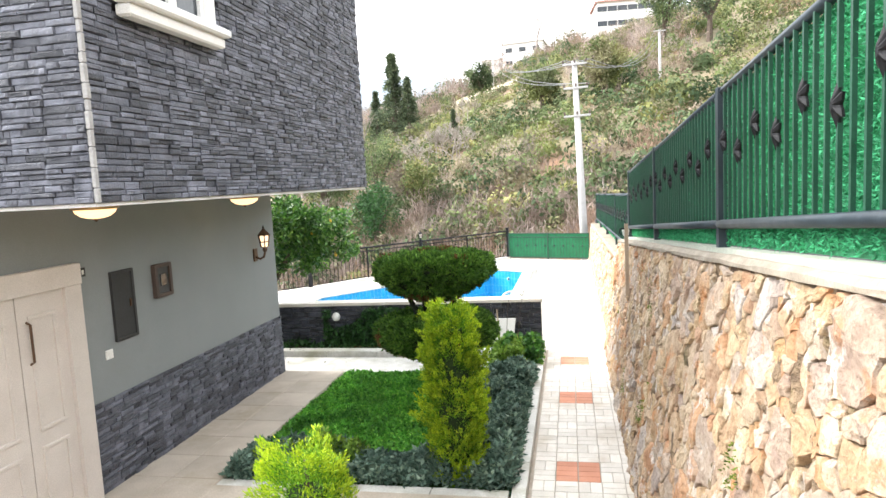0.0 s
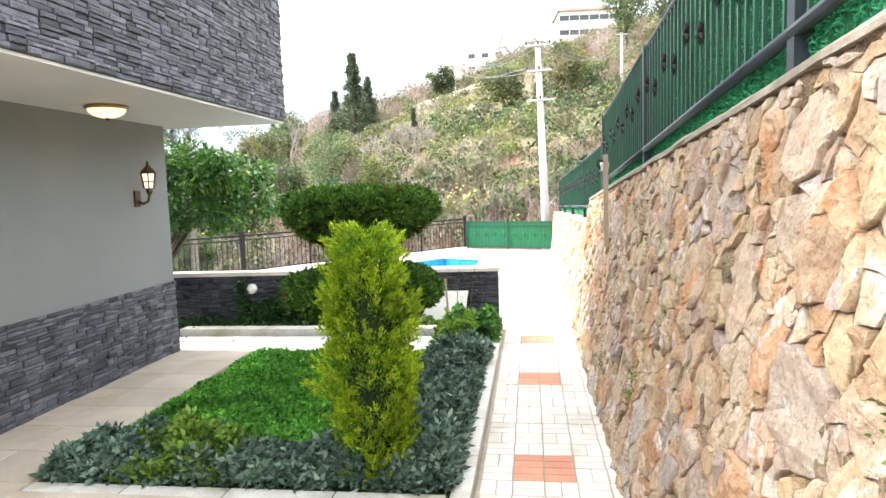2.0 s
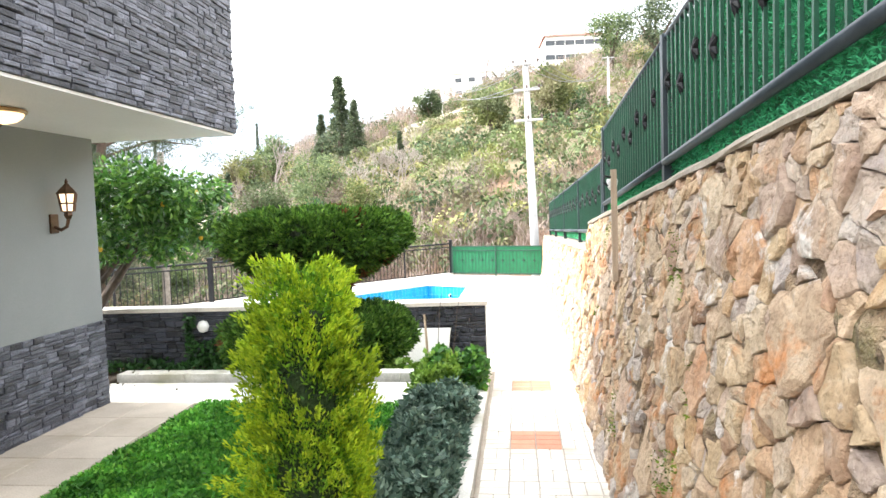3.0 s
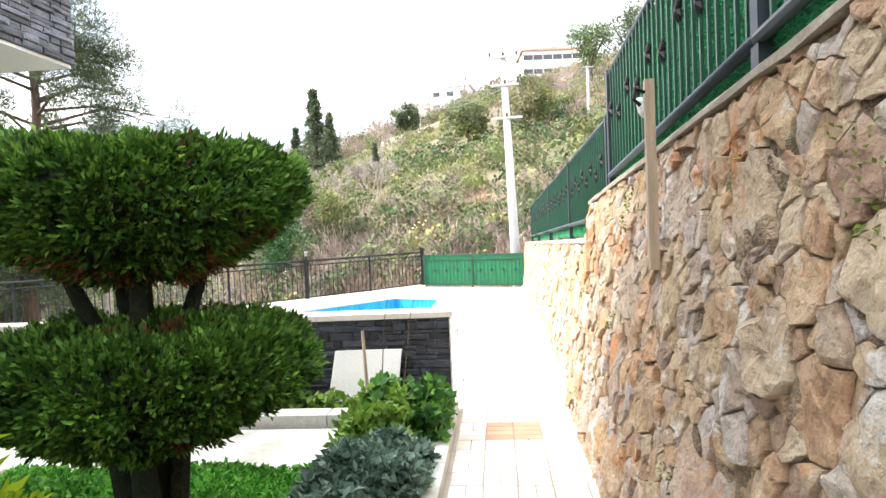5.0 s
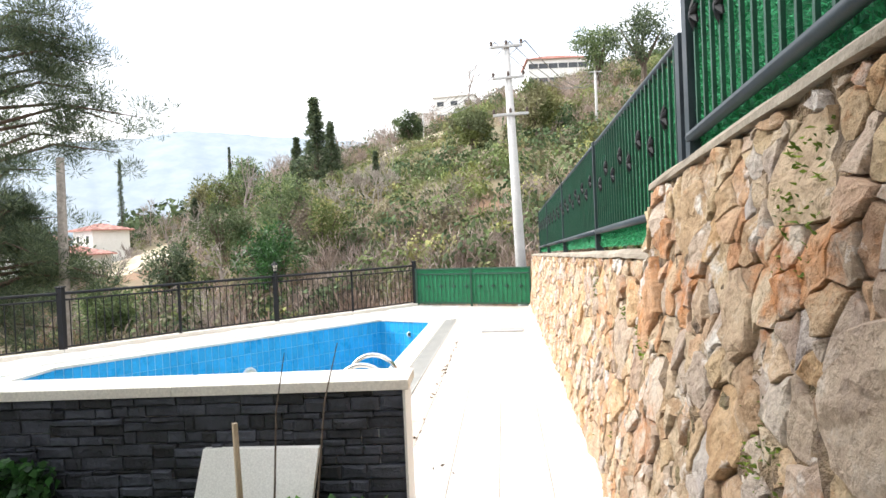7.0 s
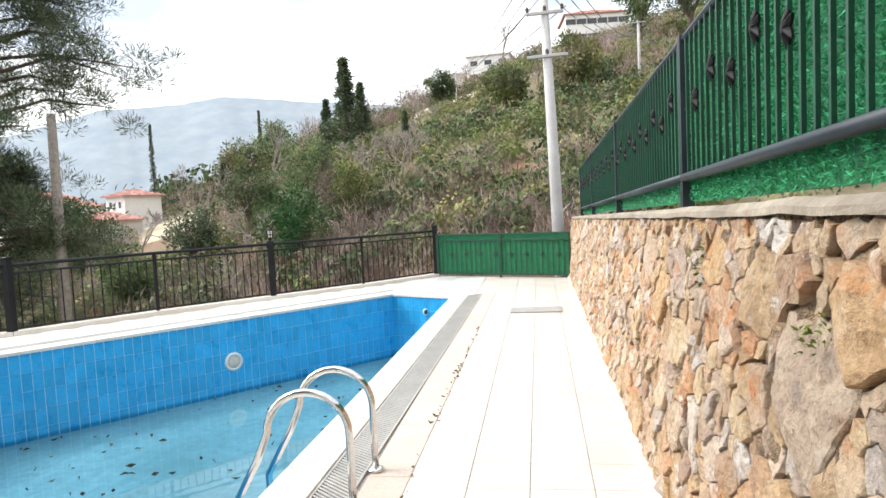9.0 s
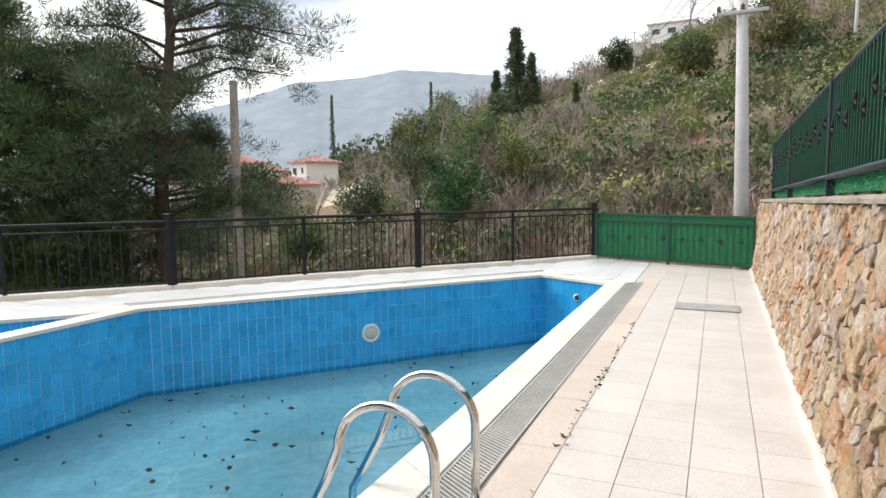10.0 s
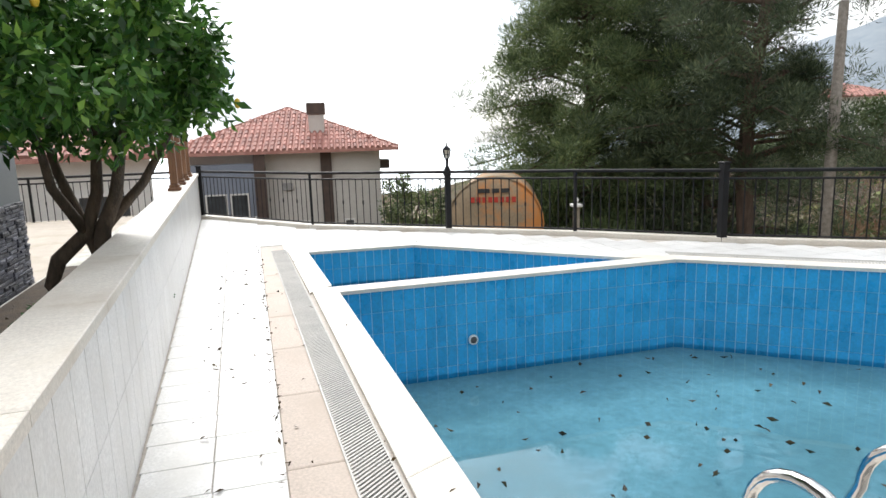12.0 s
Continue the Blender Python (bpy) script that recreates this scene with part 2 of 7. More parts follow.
M["concrete"] = surface("weathered_concrete", [(0.3, (0.235, 0.195, 0.15)), (0.7, (0.39, 0.34, 0.27))], 5, 0.9, 50, 0.6, 0.01, stain=(0.19, 0.155, 0.115), stain_scale=1.7)
M["beam"] = surface("greenish_concrete", [(0.3, (0.36, 0.39, 0.32)), (0.7, (0.46, 0.48, 0.41))], 5, 0.9, 50, 0.5, 0.01)
M["kerb"] = surface("pale_kerb_concrete", [(0.3, (0.52, 0.51, 0.47)), (0.7, (0.66, 0.65, 0.61))], 5, 0.85, 60, 0.4, 0.006, stain=(0.36, 0.35, 0.27), stain_scale=2.0)
M["slab"] = surface("beige_paving", [(0.3, (0.42, 0.36, 0.29)), (0.7, (0.54, 0.47, 0.39))], 3, 0.75, 80, 0.25, 0.005, stain=(0.36, 0.30, 0.22), stain_scale=1.3, vary="object", spread=0.06)
M["paver"] = surface("cream_paver", [(0.3, (0.62, 0.58, 0.52)), (0.7, (0.72, 0.68, 0.62))], 4, 0.85, 90, 0.4, 0.006, vary="object", spread=0.09, stain=(0.48, 0.42, 0.34), stain_scale=1.8)
M["red_paver"] = surface("red_paver", [(0.3, (0.52, 0.22, 0.13)), (0.7, (0.62, 0.30, 0.20))], 4, 0.85, 90, 0.4, 0.006, vary="object", spread=0.12)
M["joint"] = surface("joint_sand", [(0.3, (0.36, 0.31, 0.25)), (0.7, (0.48, 0.43, 0.36))], 8, 0.95, 70, 0.5)
M["tile"] = surface("cream_tile", [(0.3, (0.59, 0.535, 0.485)), (0.7, (0.65, 0.595, 0.545))], 3, 0.42, 60, 0.06, 0.003, vary="object", spread=0.045, stain=(0.53, 0.475, 0.425), stain_scale=1.1)
M["grey_tile"] = surface("pale_grey_tile", [(0.3, (0.66, 0.655, 0.64)), (0.7, (0.74, 0.735, 0.72))], 3, 0.38, 60, 0.05, 0.003, vary="object", spread=0.04, stain=(0.58, 0.57, 0.54), stain_scale=1.1)
M["peach_tile"] = surface("peach_tile", [(0.3, (0.55, 0.465, 0.40)), (0.7, (0.60, 0.51, 0.445))], 3, 0.7, 60, 0.06, 0.003, vary="object", spread=0.04, stain=(0.51, 0.43, 0.365), stain_scale=1.4, spec=0.2)
M["grout"] = surface("grout", [(0.3, (0.50, 0.455, 0.41)), (0.7, (0.57, 0.52, 0.47))], 6, 0.9, 60)
M["coping"] = surface("travertine_coping", [(0.3, (0.68, 0.63, 0.56)), (0.7, (0.76, 0.72, 0.65))], 3, 0.55, 70, 0.15, 0.004, stain=(0.58, 0.52, 0.44), stain_scale=1.5, vary="object", spread=0.04)
M["pool_tile"] = surface("blue_pool_tile", [(0.3, (0.022, 0.325, 0.63)), (0.7, (0.036, 0.40, 0.73))], 3, 0.3, 30, 0.05, 0.002, vary="island", spread=0.10)
M["pool_grout"] = surface("pool_grout", [(0.3, (0.42, 0.69, 0.86)), (0.7, (0.62, 0.83, 0.93))], 6, 0.8, 60)
M["pool_floor"] = surface("pool_floor", [(0.3, (0.27, 0.44, 0.51)), (0.7, (0.36, 0.55, 0.62))], 0.7, 0.8, 9, 0.1, stain=(0.22, 0.36, 0.40), stain_scale=0.5)
M["water"] = water_material()
M["grate"] = surface("grey_plastic_grate", [(0.3, (0.36, 0.35, 0.33)), (0.7, (0.46, 0.45, 0.42))], 4, 0.5, 60, 0.1)
# near-black for the shade under the grating, and for small dark faces
M["drain"] = surface("drain_shade_and_dark_plastic", [(0.3, (0.05, 0.05, 0.048)), (0.7, (0.09, 0.088, 0.085))], 4, 0.9, 60)
M["iron"] = surface("black_iron", [(0.3, (0.006, 0.006, 0.007)), (0.7, (0.013, 0.013, 0.015))], 6, 0.55, 90, 0.15, 0.002, spec=0.25)
M["iron_blue"] = surface("blue_black_iron", [(0.3, (0.012, 0.019, 0.026)), (0.7, (0.026, 0.038, 0.048))], 6, 0.5, 90, 0.2, 0.002)
M["green_bar"] = surface("green_iron", [(0.3, (0.010, 0.05, 0.030)), (0.7, (0.018, 0.085, 0.050))], 6, 0.5, 90, 0.2, 0.002)
M["turf_back"] = surface("green_mesh_backing", [(0.3, (0.012, 0.13, 0.055)), (0.7, (0.022, 0.20, 0.085))], 8, 0.85, 120, 0.8, 0.01)
M["turf"] = leafy("artificial_hedge", (0.022, 0.19, 0.085), (0.065, 0.42, 0.20), 0.8, 0.15, None, 1.2, 0.25)
M["steel"] = surface("polished_steel", [(0.3, (0.60, 0.59, 0.57)), (0.7, (0.72, 0.71, 0.69))], 6, 0.14, 80, 0.03, 0.002, metal=1.0)
M["wood"] = surface("weathered_wood", [(0.3, (0.30, 0.22, 0.15)), (0.7, (0.46, 0.36, 0.26))], 5, 0.8, 60, 0.4, 0.006, stretch=(6, 6, 0.7))
M["brown_wood"] = surface("stained_wood", [(0.3, (0.13, 0.06, 0.03)), (0.7, (0.24, 0.12, 0.06))], 5, 0.5, 60, 0.3, 0.005, stretch=(6, 6, 0.7))
M["pole_grey"] = surface("pole_concrete", [(0.3, (0.42, 0.41, 0.40)), (0.7, (0.54, 0.53, 0.52))], 2, 0.85, 40, 0.3)
M["bark"] = surface("bark", [(0.3, (0.06, 0.045, 0.035)), (0.7, (0.16, 0.12, 0.09))], 9, 0.95, 40, 1.0, 0.02, stretch=(2, 2, 0.6))
M["pale_bark"] = surface("pale_bark", [(0.3, (0.22, 0.19, 0.16)), (0.7, (0.38, 0.34, 0.30))], 9, 0.95, 40, 0.6, 0.02)
M["pine_bark"] = surface("pine_bark", [(0.3, (0.07, 0.048, 0.036)), (0.7, (0.17, 0.115, 0.085))], 6, 0.95, 30, 1.0, 0.03, stretch=(2, 2, 0.5))
M["soil"] = surface("dark_soil", [(0.3, (0.045, 0.033, 0.022)), (0.7, (0.11, 0.08, 0.055))], 7, 0.95, 50, 1.0, 0.02)
M["lawn_base"] = surface("lawn_soil", [(0.3, (0.02, 0.06, 0.012)), (0.7, (0.04, 0.11, 0.02))], 6, 0.95, 60, 1.0, 0.02)
M["lawn"] = leafy("lawn_clover", (0.035, 0.17, 0.022), (0.15, 0.46, 0.06), 0.6, 0.3, (0.24, 0.52, 0.08), 2.4, 0.45)
M["bed"] = leafy("grey_green_bedding", (0.055, 0.11, 0.085), (0.17, 0.265, 0.225), 0.5, 0.2, (0.28, 0.38, 0.31), 5.0, 0.4)
M["bed_green"] = leafy("fresh_bedding", (0.06, 0.14, 0.02), (0.22, 0.36, 0.06), 0.55, 0.3)
M["ivy"] = leafy("ivy_leaves", (0.018, 0.06, 0.018), (0.05, 0.14, 0.038), 0.4, 0.2)
M["vine"] = leafy("nasturtium_leaves", (0.025, 0.09, 0.018), (0.09, 0.25, 0.045), 0.5, 0.3, (0.20, 0.36, 0.06), 6.0, 0.5)
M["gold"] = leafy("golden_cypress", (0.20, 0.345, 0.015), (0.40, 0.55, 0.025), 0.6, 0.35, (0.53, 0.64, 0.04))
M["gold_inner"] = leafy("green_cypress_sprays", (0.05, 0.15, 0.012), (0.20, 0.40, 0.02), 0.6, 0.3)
M["thuja"] = leafy("clipped_thuja", (0.022, 0.075, 0.014), (0.12, 0.26, 0.04), 0.55, 0.2, (0.22, 0.38, 0.07), 9.0, 0.55)
M["thuja_brown"] = leafy("browned_thuja", (0.10, 0.045, 0.02), (0.20, 0.09, 0.035), 0.7, 0.2)
# near-black colour in place of the shade deep inside the topiary
M["core"] = surface("shade_painted_core", [(0.3, (0.012, 0.016, 0.008)), (0.7, (0.025, 0.035, 0.014))], 12, 1.0, 60, 1.0, 0.03)
# dark green-black that paints the shade behind the cypress plumes
M["gold_core"] = surface("shade_painted_cypress_core", [(0.3, (0.012, 0.03, 0.006)), (0.7, (0.03, 0.06, 0.01))], 12, 1.0, 60, 1.0, 0.03)
M["lemon_leaf"] = leafy("lemon_leaves", (0.025, 0.085, 0.02), (0.10, 0.24, 0.05), 0.28, 0.3, (0.21, 0.37, 0.08), 4.0, 0.4)
M["lemon"] = surface("lemon_peel", [(0.3, (0.72, 0.44, 0.03)), (0.7, (0.82, 0.58, 0.06))], 6, 0.45, 90, 0.2, 0.002)
M["needle"] = leafy("pine_needles", (0.042, 0.066, 0.042), (0.12, 0.16, 0.095), 0.6, 0.3, (0.19, 0.22, 0.13), 1.2, 0.4)
M["needle_light"] = leafy("pale_pine_needles", (0.065, 0.105, 0.05), (0.175, 0.235, 0.11), 0.6, 0.3, (0.26, 0.31, 0.15), 0.9, 0.45)
M["dry"] = patchwork("dry_brush", [(0.0, (0.27, 0.205, 0.165)), (0.3, (0.33, 0.27, 0.24)), (0.55, (0.24, 0.16, 0.115)), (0.8, (0.36, 0.31, 0.285)), (1.0, (0.30, 0.19, 0.115))], 0.30)
M["scrub"] = patchwork("hill_scrub", [(0.0, (0.15, 0.19, 0.07)), (0.18, (0.10, 0.14, 0.055)), (0.36, (0.21, 0.235, 0.08)), (0.52, (0.19, 0.16, 0.115)), (0.66, (0.13, 0.16, 0.075)), (0.84, (0.27, 0.27, 0.09)), (1.0, (0.22, 0.18, 0.14))], 0.42, 0.3, 0.15, 0.2)
M["scrub_dark"] = patchwork("dark_hill_scrub", [(0.0, (0.055, 0.09, 0.042)), (0.35, (0.09, 0.125, 0.058)), (0.65, (0.13, 0.16, 0.075)), (1.0, (0.08, 0.115, 0.06))], 0.36, 0.3, 0.15, 0.25)
M["twig"] = surface("bare_twigs", [(0.3, (0.20, 0.165, 0.145)), (0.7, (0.34, 0.29, 0.26))], 2, 0.9, 20, 0.2)
M["hill"] = surface("hill_soil", [(0.3, (0.11, 0.105, 0.055)), (0.5, (0.155, 0.13, 0.075)), (0.72, (0.23, 0.185, 0.12))], 0.10, 0.95, 2.2, 0.8, 0.15, stain=(0.22, 0.12, 0.07), stain_scale=0.045, stain_at=(0.50, 0.62))
M["field"] = surface("dry_pale_field", [(0.3, (0.40, 0.33, 0.235)), (0.7, (0.52, 0.44, 0.33))], 0.5, 0.95, 5, 0.6, 0.1, stain=(0.27, 0.25, 0.13), stain_scale=0.2)
M["asphalt"] = surface("asphalt", [(0.3, (0.04, 0.04, 0.04)), (0.7, (0.065, 0.063, 0.06))], 3, 0.9, 80, 0.5)
M["roof"] = surface("red_roof_tile", [(0.3, (0.33, 0.145, 0.12)), (0.7, (0.49, 0.26, 0.215))], 5, 0.8, 40, 0.3, vary="island", spread=0.36)
M["house_wall"] = surface("off_white_render", [(0.3, (0.58, 0.55, 0.51)), (0.7, (0.66, 0.63, 0.59))], 1, 0.9, 60, 0.1, stain=(0.50, 0.47, 0.43), stain_scale=0.5)
M["brown_trim"] = surface("dark_brown_trim", [(0.3, (0.06, 0.04, 0.032)), (0.7, (0.11, 0.075, 0.06))], 3, 0.7, 60, 0.1)
M["blue_wall"] = surface("blue_grey_render", [(0.3, (0.22, 0.25, 0.31)), (0.7, (0.28, 0.31, 0.37))], 1, 0.9, 60, 0.1)
M["pane"] = surface("dark_window_glass", [(0.3, (0.03, 0.035, 0.04)), (0.7, (0.06, 0.07, 0.08))], 2, 0.08, 20, 0)
M["bronze"] = surface("antique_bronze", [(0.3, (0.07, 0.04, 0.025)), (0.7, (0.14, 0.08, 0.045))], 9, 0.4, 60, 0.3, 0.003, metal=0.6)
M["rust"] = surface("rusty_tank_steel", [(0.3, (0.25, 0.19, 0.12)), (0.55, (0.33, 0.25, 0.16)), (0.75, (0.38, 0.24, 0.13))], 0.9, 0.8, 20, 0.3, stain=(0.55, 0.22, 0.06), stain_scale=0.55, stain_at=(0.50, 0.60))
M["red_paint"] = surface("red_paint", [(0.3, (0.40, 0.03, 0.02)), (0.7, (0.5, 0.05, 0.03))], 4, 0.7, 40, 0)
M["black_paint"] = surface("black_paint", [(0.3, (0.02, 0.02, 0.02)), (0.7, (0.04, 0.04, 0.04))], 4, 0.7, 40, 0)
M["lamp_glass"] = glowing("warm_lamp_glass", (1.0, 0.66, 0.33), 0.55)
M["lantern_glass"] = glowing("lit_lantern_glass", (1.0, 0.74, 0.45), 0.5)
M["brass"] = surface("dull_brass", [(0.3, (0.40, 0.24, 0.10)), (0.7, (0.55, 0.36, 0.17))], 9, 0.4, 60, 0.2, 0.003, metal=0.7)
M["dull_glass"] = surface("frosted_lantern_glass", [(0.3, (0.60, 0.52, 0.42)), (0.7, (0.70, 0.62, 0.52))], 4, 0.3, 40, 0)
M["mat"] = surface("grey_mat", [(0.3, (0.30, 0.29, 0.28)), (0.7, (0.40, 0.39, 0.38))], 9, 0.95, 60, 0.6)
M["dead_leaf"] = leafy("dead_leaves", (0.035, 0.022, 0.012), (0.11, 0.075, 0.035), 0.7, 0.1)
M["moss"] = leafy("wall_moss", (0.06, 0.10, 0.015), (0.20, 0.28, 0.04), 0.8, 0.2)
M["plastic"] = surface("white_plastic", [(0.3, (0.72, 0.71, 0.68)), (0.7, (0.78, 0.77, 0.75))], 6, 0.4, 60, 0)
# blue-grey and near-white tints with a glow paint the haze of distance
M["mountain"] = distant("haze_tinted_mountain", (0.225, 0.255, 0.285), 0.33)
M["sea"] = distant("haze_tinted_sea", (0.86, 0.90, 0.94), 0.85)
M["cable"] = surface("grey_cable", [(0.3, (0.12, 0.12, 0.12)), (0.7, (0.2, 0.2, 0.2))], 3, 0.6, 30, 0)


# ---------- shape helpers ----------
class Shape:
    """Gathers plain solids into one mesh."""

    def __init__(self):
        self.v, self.f = [], []

    def add(self, verts, faces):
        o = len(self.v)
        self.v += [tuple(p) for p in verts]
        self.f += [tuple(i + o for i in q) for q in faces]
        return self

    def prism(self, ring, offset):
        """A closed solid: a ring of points and the same ring moved by offset."""
        n = len(ring)
        top = [tuple(Vector(p) + Vector(offset)) for p in ring]
        sides = [(i, (i + 1) % n, n + (i + 1) % n, n + i) for i in range(n)]
        return self.add(list(ring) + top, [tuple(range(n))[::-1], tuple(range(n, 2 * n))] + sides)

    def box(self, x0, x1, y0, y1, z0, z1, bevel=0.0):
        b = min(bevel, (x1 - x0) / 3, (y1 - y0) / 3, (z1 - z0) / 3)
        if b <= 0:
            return self.prism([(x0, y0, z0), (x1, y0, z0), (x1, y1, z0), (x0, y1, z0)], (0, 0, z1 - z0))
        rings = []
        for z, i in ((z0, b), (z0 + b, 0), (z1 - b, 0), (z1, b)):
            rings.append([(x0 + i, y0 + i, z), (x1 - i, y0 + i, z), (x1 - i, y1 - i, z), (x0 + i, y1 - i, z)])
        return self.rings(rings)

    def rings(self, rings, caps=True):
        n = len(rings[0])
        verts = [p for r in rings for p in r]
        faces = [(k * n + i, k * n + (i + 1) % n, (k + 1) * n + (i + 1) % n, (k + 1) * n + i) for k in range(len(rings) - 1) for i in range(n)]
        if caps:
            faces += [tuple(range(n))[::-1], tuple(range(len(verts) - n, len(verts)))]
        return self.add(verts, faces)

    def turned(self, profile, centre=(0, 0, 0), sides=12):
        """A solid of revolution about z: profile of (radius, z)."""
        cx, cy, cz = centre
        return self.rings([[(cx + r * math.cos(2 * math.pi * i / sides), cy + r * math.sin(2 * math.pi * i / sides), cz + z) for i in range(sides)] for r, z in profile])

    def tube(self, points, radii, sides=8):
        pts = [Vector(p) for p in points]
        if isinstance(radii, (int, float)):
            radii = [radii] * len(pts)
        rings, side = [], None
        for i, p in enumerate(pts):
            d = (pts[min(i + 1, len(pts) - 1)] - pts[max(i - 1, 0)]).normalized()
            ref = side if side is not None else (Vector((0, 0, 1)) if abs(d.z) < 0.9 else Vector((1, 0, 0)))
            a = (ref - d * ref.dot(d)).normalized()
            side = a
            b = d.cross(a)
            rings.append([tuple(p + (a * math.cos(2 * math.pi * k / sides) + b * math.sin(2 * math.pi * k / sides)) * radii[i]) for k in range(sides)])
        return self.rings(rings)

    def bar(self, a, b, w, h=None):
        """A square bar from a to b."""
        a, b, h = Vector(a), Vector(b), h or w
        d = (b - a).normalized()
        s = d.cross(Vector((0, 0, 1)))
        s = s.normalized() if s.length > 0.01 else Vector((1, 0, 0))
        u = s.cross(d)
        ring = [tuple(a + s * i * w / 2 + u * j * h / 2) for i, j in ((-1, -1), (1, -1), (1, 1), (-1, 1))]
        return self.prism(ring, b - a)

    def mesh(self, name):
        me = bpy.data.meshes.new(name)
        me.from_pydata(self.v, [], self.f)
        bm = bmesh.new()
        bm.from_mesh(me)
        bmesh.ops.recalc_face_normals(bm, faces=bm.faces)
        bm.to_mesh(me)
        bm.free()
        return me


def thing(name, label, category, at=(0, 0, 0), turn=0.0, group="", kind=""):
    ob = new(name)
    ob.matrix_world = pose(*at, 0, 0, turn)
    return tagged(ob, label, category, group, kind)


def part(name, shape, material, parent=None, label="", smooth=False):
    me = shape.mesh(name) if isinstance(shape, Shape) else shape
    if not me.materials:
        me.materials.append(M[material])
    if smooth:
        me.shade_smooth()
    ob = new(name, me)
    if parent:
        ob.parent = parent
    return tagged(ob, label) if label else ob


def structure(name, shape, material, label, category):
    return tagged(part(name, shape, material), label, category, kind="structure")


def leaf_mesh(name, pos, direction, length, width, material, bend=0.15, face=None):
    """Many small pointed leaves, one four-cornered face each, folded a little."""
    n = len(pos)
    d = direction / np.maximum(np.linalg.norm(direction, axis=1, keepdims=True), 1e-6)
    r = np.random.normal(size=(n, 3)) if face is None else face
    s = np.cross(d, r)
    s /= np.maximum(np.linalg.norm(s, axis=1, keepdims=True), 1e-6)
    u = np.cross(s, d)
    L, W = np.asarray(length).reshape(-1, 1) * np.ones((n, 1)), np.asarray(width).reshape(-1, 1) * np.ones((n, 1))
    mid = pos + d * L * 0.5 + u * L * bend
    v = np.stack([pos, mid + s * W * 0.5, pos + d * L, mid - s * W * 0.5], 1).reshape(-1, 3)
    me = bpy.data.meshes.new(name)
    me.vertices.add(4 * n)
    me.vertices.foreach_set("co", v.astype(np.float32).ravel())
    me.loops.add(4 * n)
    me.loops.foreach_set("vertex_index", np.arange(4 * n, dtype=np.int32))
    me.polygons.add(n)
    me.polygons.foreach_set("loop_start", np.arange(0, 4 * n, 4, dtype=np.int32))
    me.update(calc_edges=True)
    me.materials.append(M[material])
    return me


def leaves(name, pos, direction, length, width, material, parent=None, label="", bend=0.15, face=None):
    return part(name, leaf_mesh(name, np.asarray(pos, float), np.asarray(direction, float), length, width, material, bend, face), material, parent, label)


rng = np.random.default_rng(7)


def unit(n):
    v = rng.normal(size=(n, 3))
    return v / np.linalg.norm(v, axis=1, keepdims=True)


# ---------- terrain and distance ----------
def lerp_table(x, table):
    return float(np.interp(x, [a for a, _ in table], [b for _, b in table]))


RISE = [(-180, 4), (-90, 10), (-60, 13), (-20, 14.2), (-9, 12.9), (2, 11.0), (5, 9.6), (17, 6.2), (22, 4.2), (27, 2.4), (36, -0.2), (45, -2.0), (55, -3.6), (70, -6.5), (90, -9), (140, -6), (180, 4)]
GULLY = [(-180, -3.5), (-20, -0.5), (0, -1.5), (20, -4.0), (40, -5.0), (60, -6.0), (90, -7), (180, -3.5)]


def hill_height(x, y):
    """The ground around: a gully past the terrace, a hillside beyond it, and a drop to the sea."""
    dx, dy = x, y - 11
    r, az = math.hypot(dx, dy), math.degrees(math.atan2(-dx, dy))
    e, g = math.tan(radians(lerp_table(az, RISE))), lerp_table(az, GULLY)
    top = e * 150 + 1.5
    if r < 20:
        z = -3.6
    elif r < 30:
        z = -3.6 + (g + 3.6) * (r - 20) / 10
    elif r < 150:
        k = (r - 30) / 120
        z = g + (top - g) * (k + 0.12 * math.sin(math.pi * k))
    elif r < 900:
        z = top + (-90 - top) * ((r - 150) / 750) ** 1.0
    else:
        z = -90
    if 24 < r < 400:
        z += 1.6 * noise.fractal(Vector((x * 0.03, y * 0.03, 0)), 1.0, 2.0, 4) * min(1, (r - 24) / 30)
    return z


def terrain():
    radii = [0.5, 8, 16, 20, 22] + [24 + 3.2 * i for i in range(40)] + [156, 165, 180, 210, 260, 340, 450, 600, 900, 1800, 4500]
    n = 240
    verts, faces = [], []
    for r in radii:
        for i in range(n):
            a = 2 * math.pi * i / n
            x, y = -r * math.sin(a), 11 + r * math.cos(a)
            verts.append((x, y, hill_height(x, y)))
    for k in range(len(radii) - 1):
        for i in range(n):
            j = (i + 1) % n
            faces.append((k * n + i, k * n + j, (k + 1) * n + j, (k + 1) * n + i))
    faces.append(tuple(range(n)))
    me = bpy.data.meshes.new("ground")
    me.from_pydata(verts, [], faces)
    me.shade_smooth()
    return structure("ground", me, "hill", "dry brown hillside ground with scrub and bare earth", "ground")


terrain()


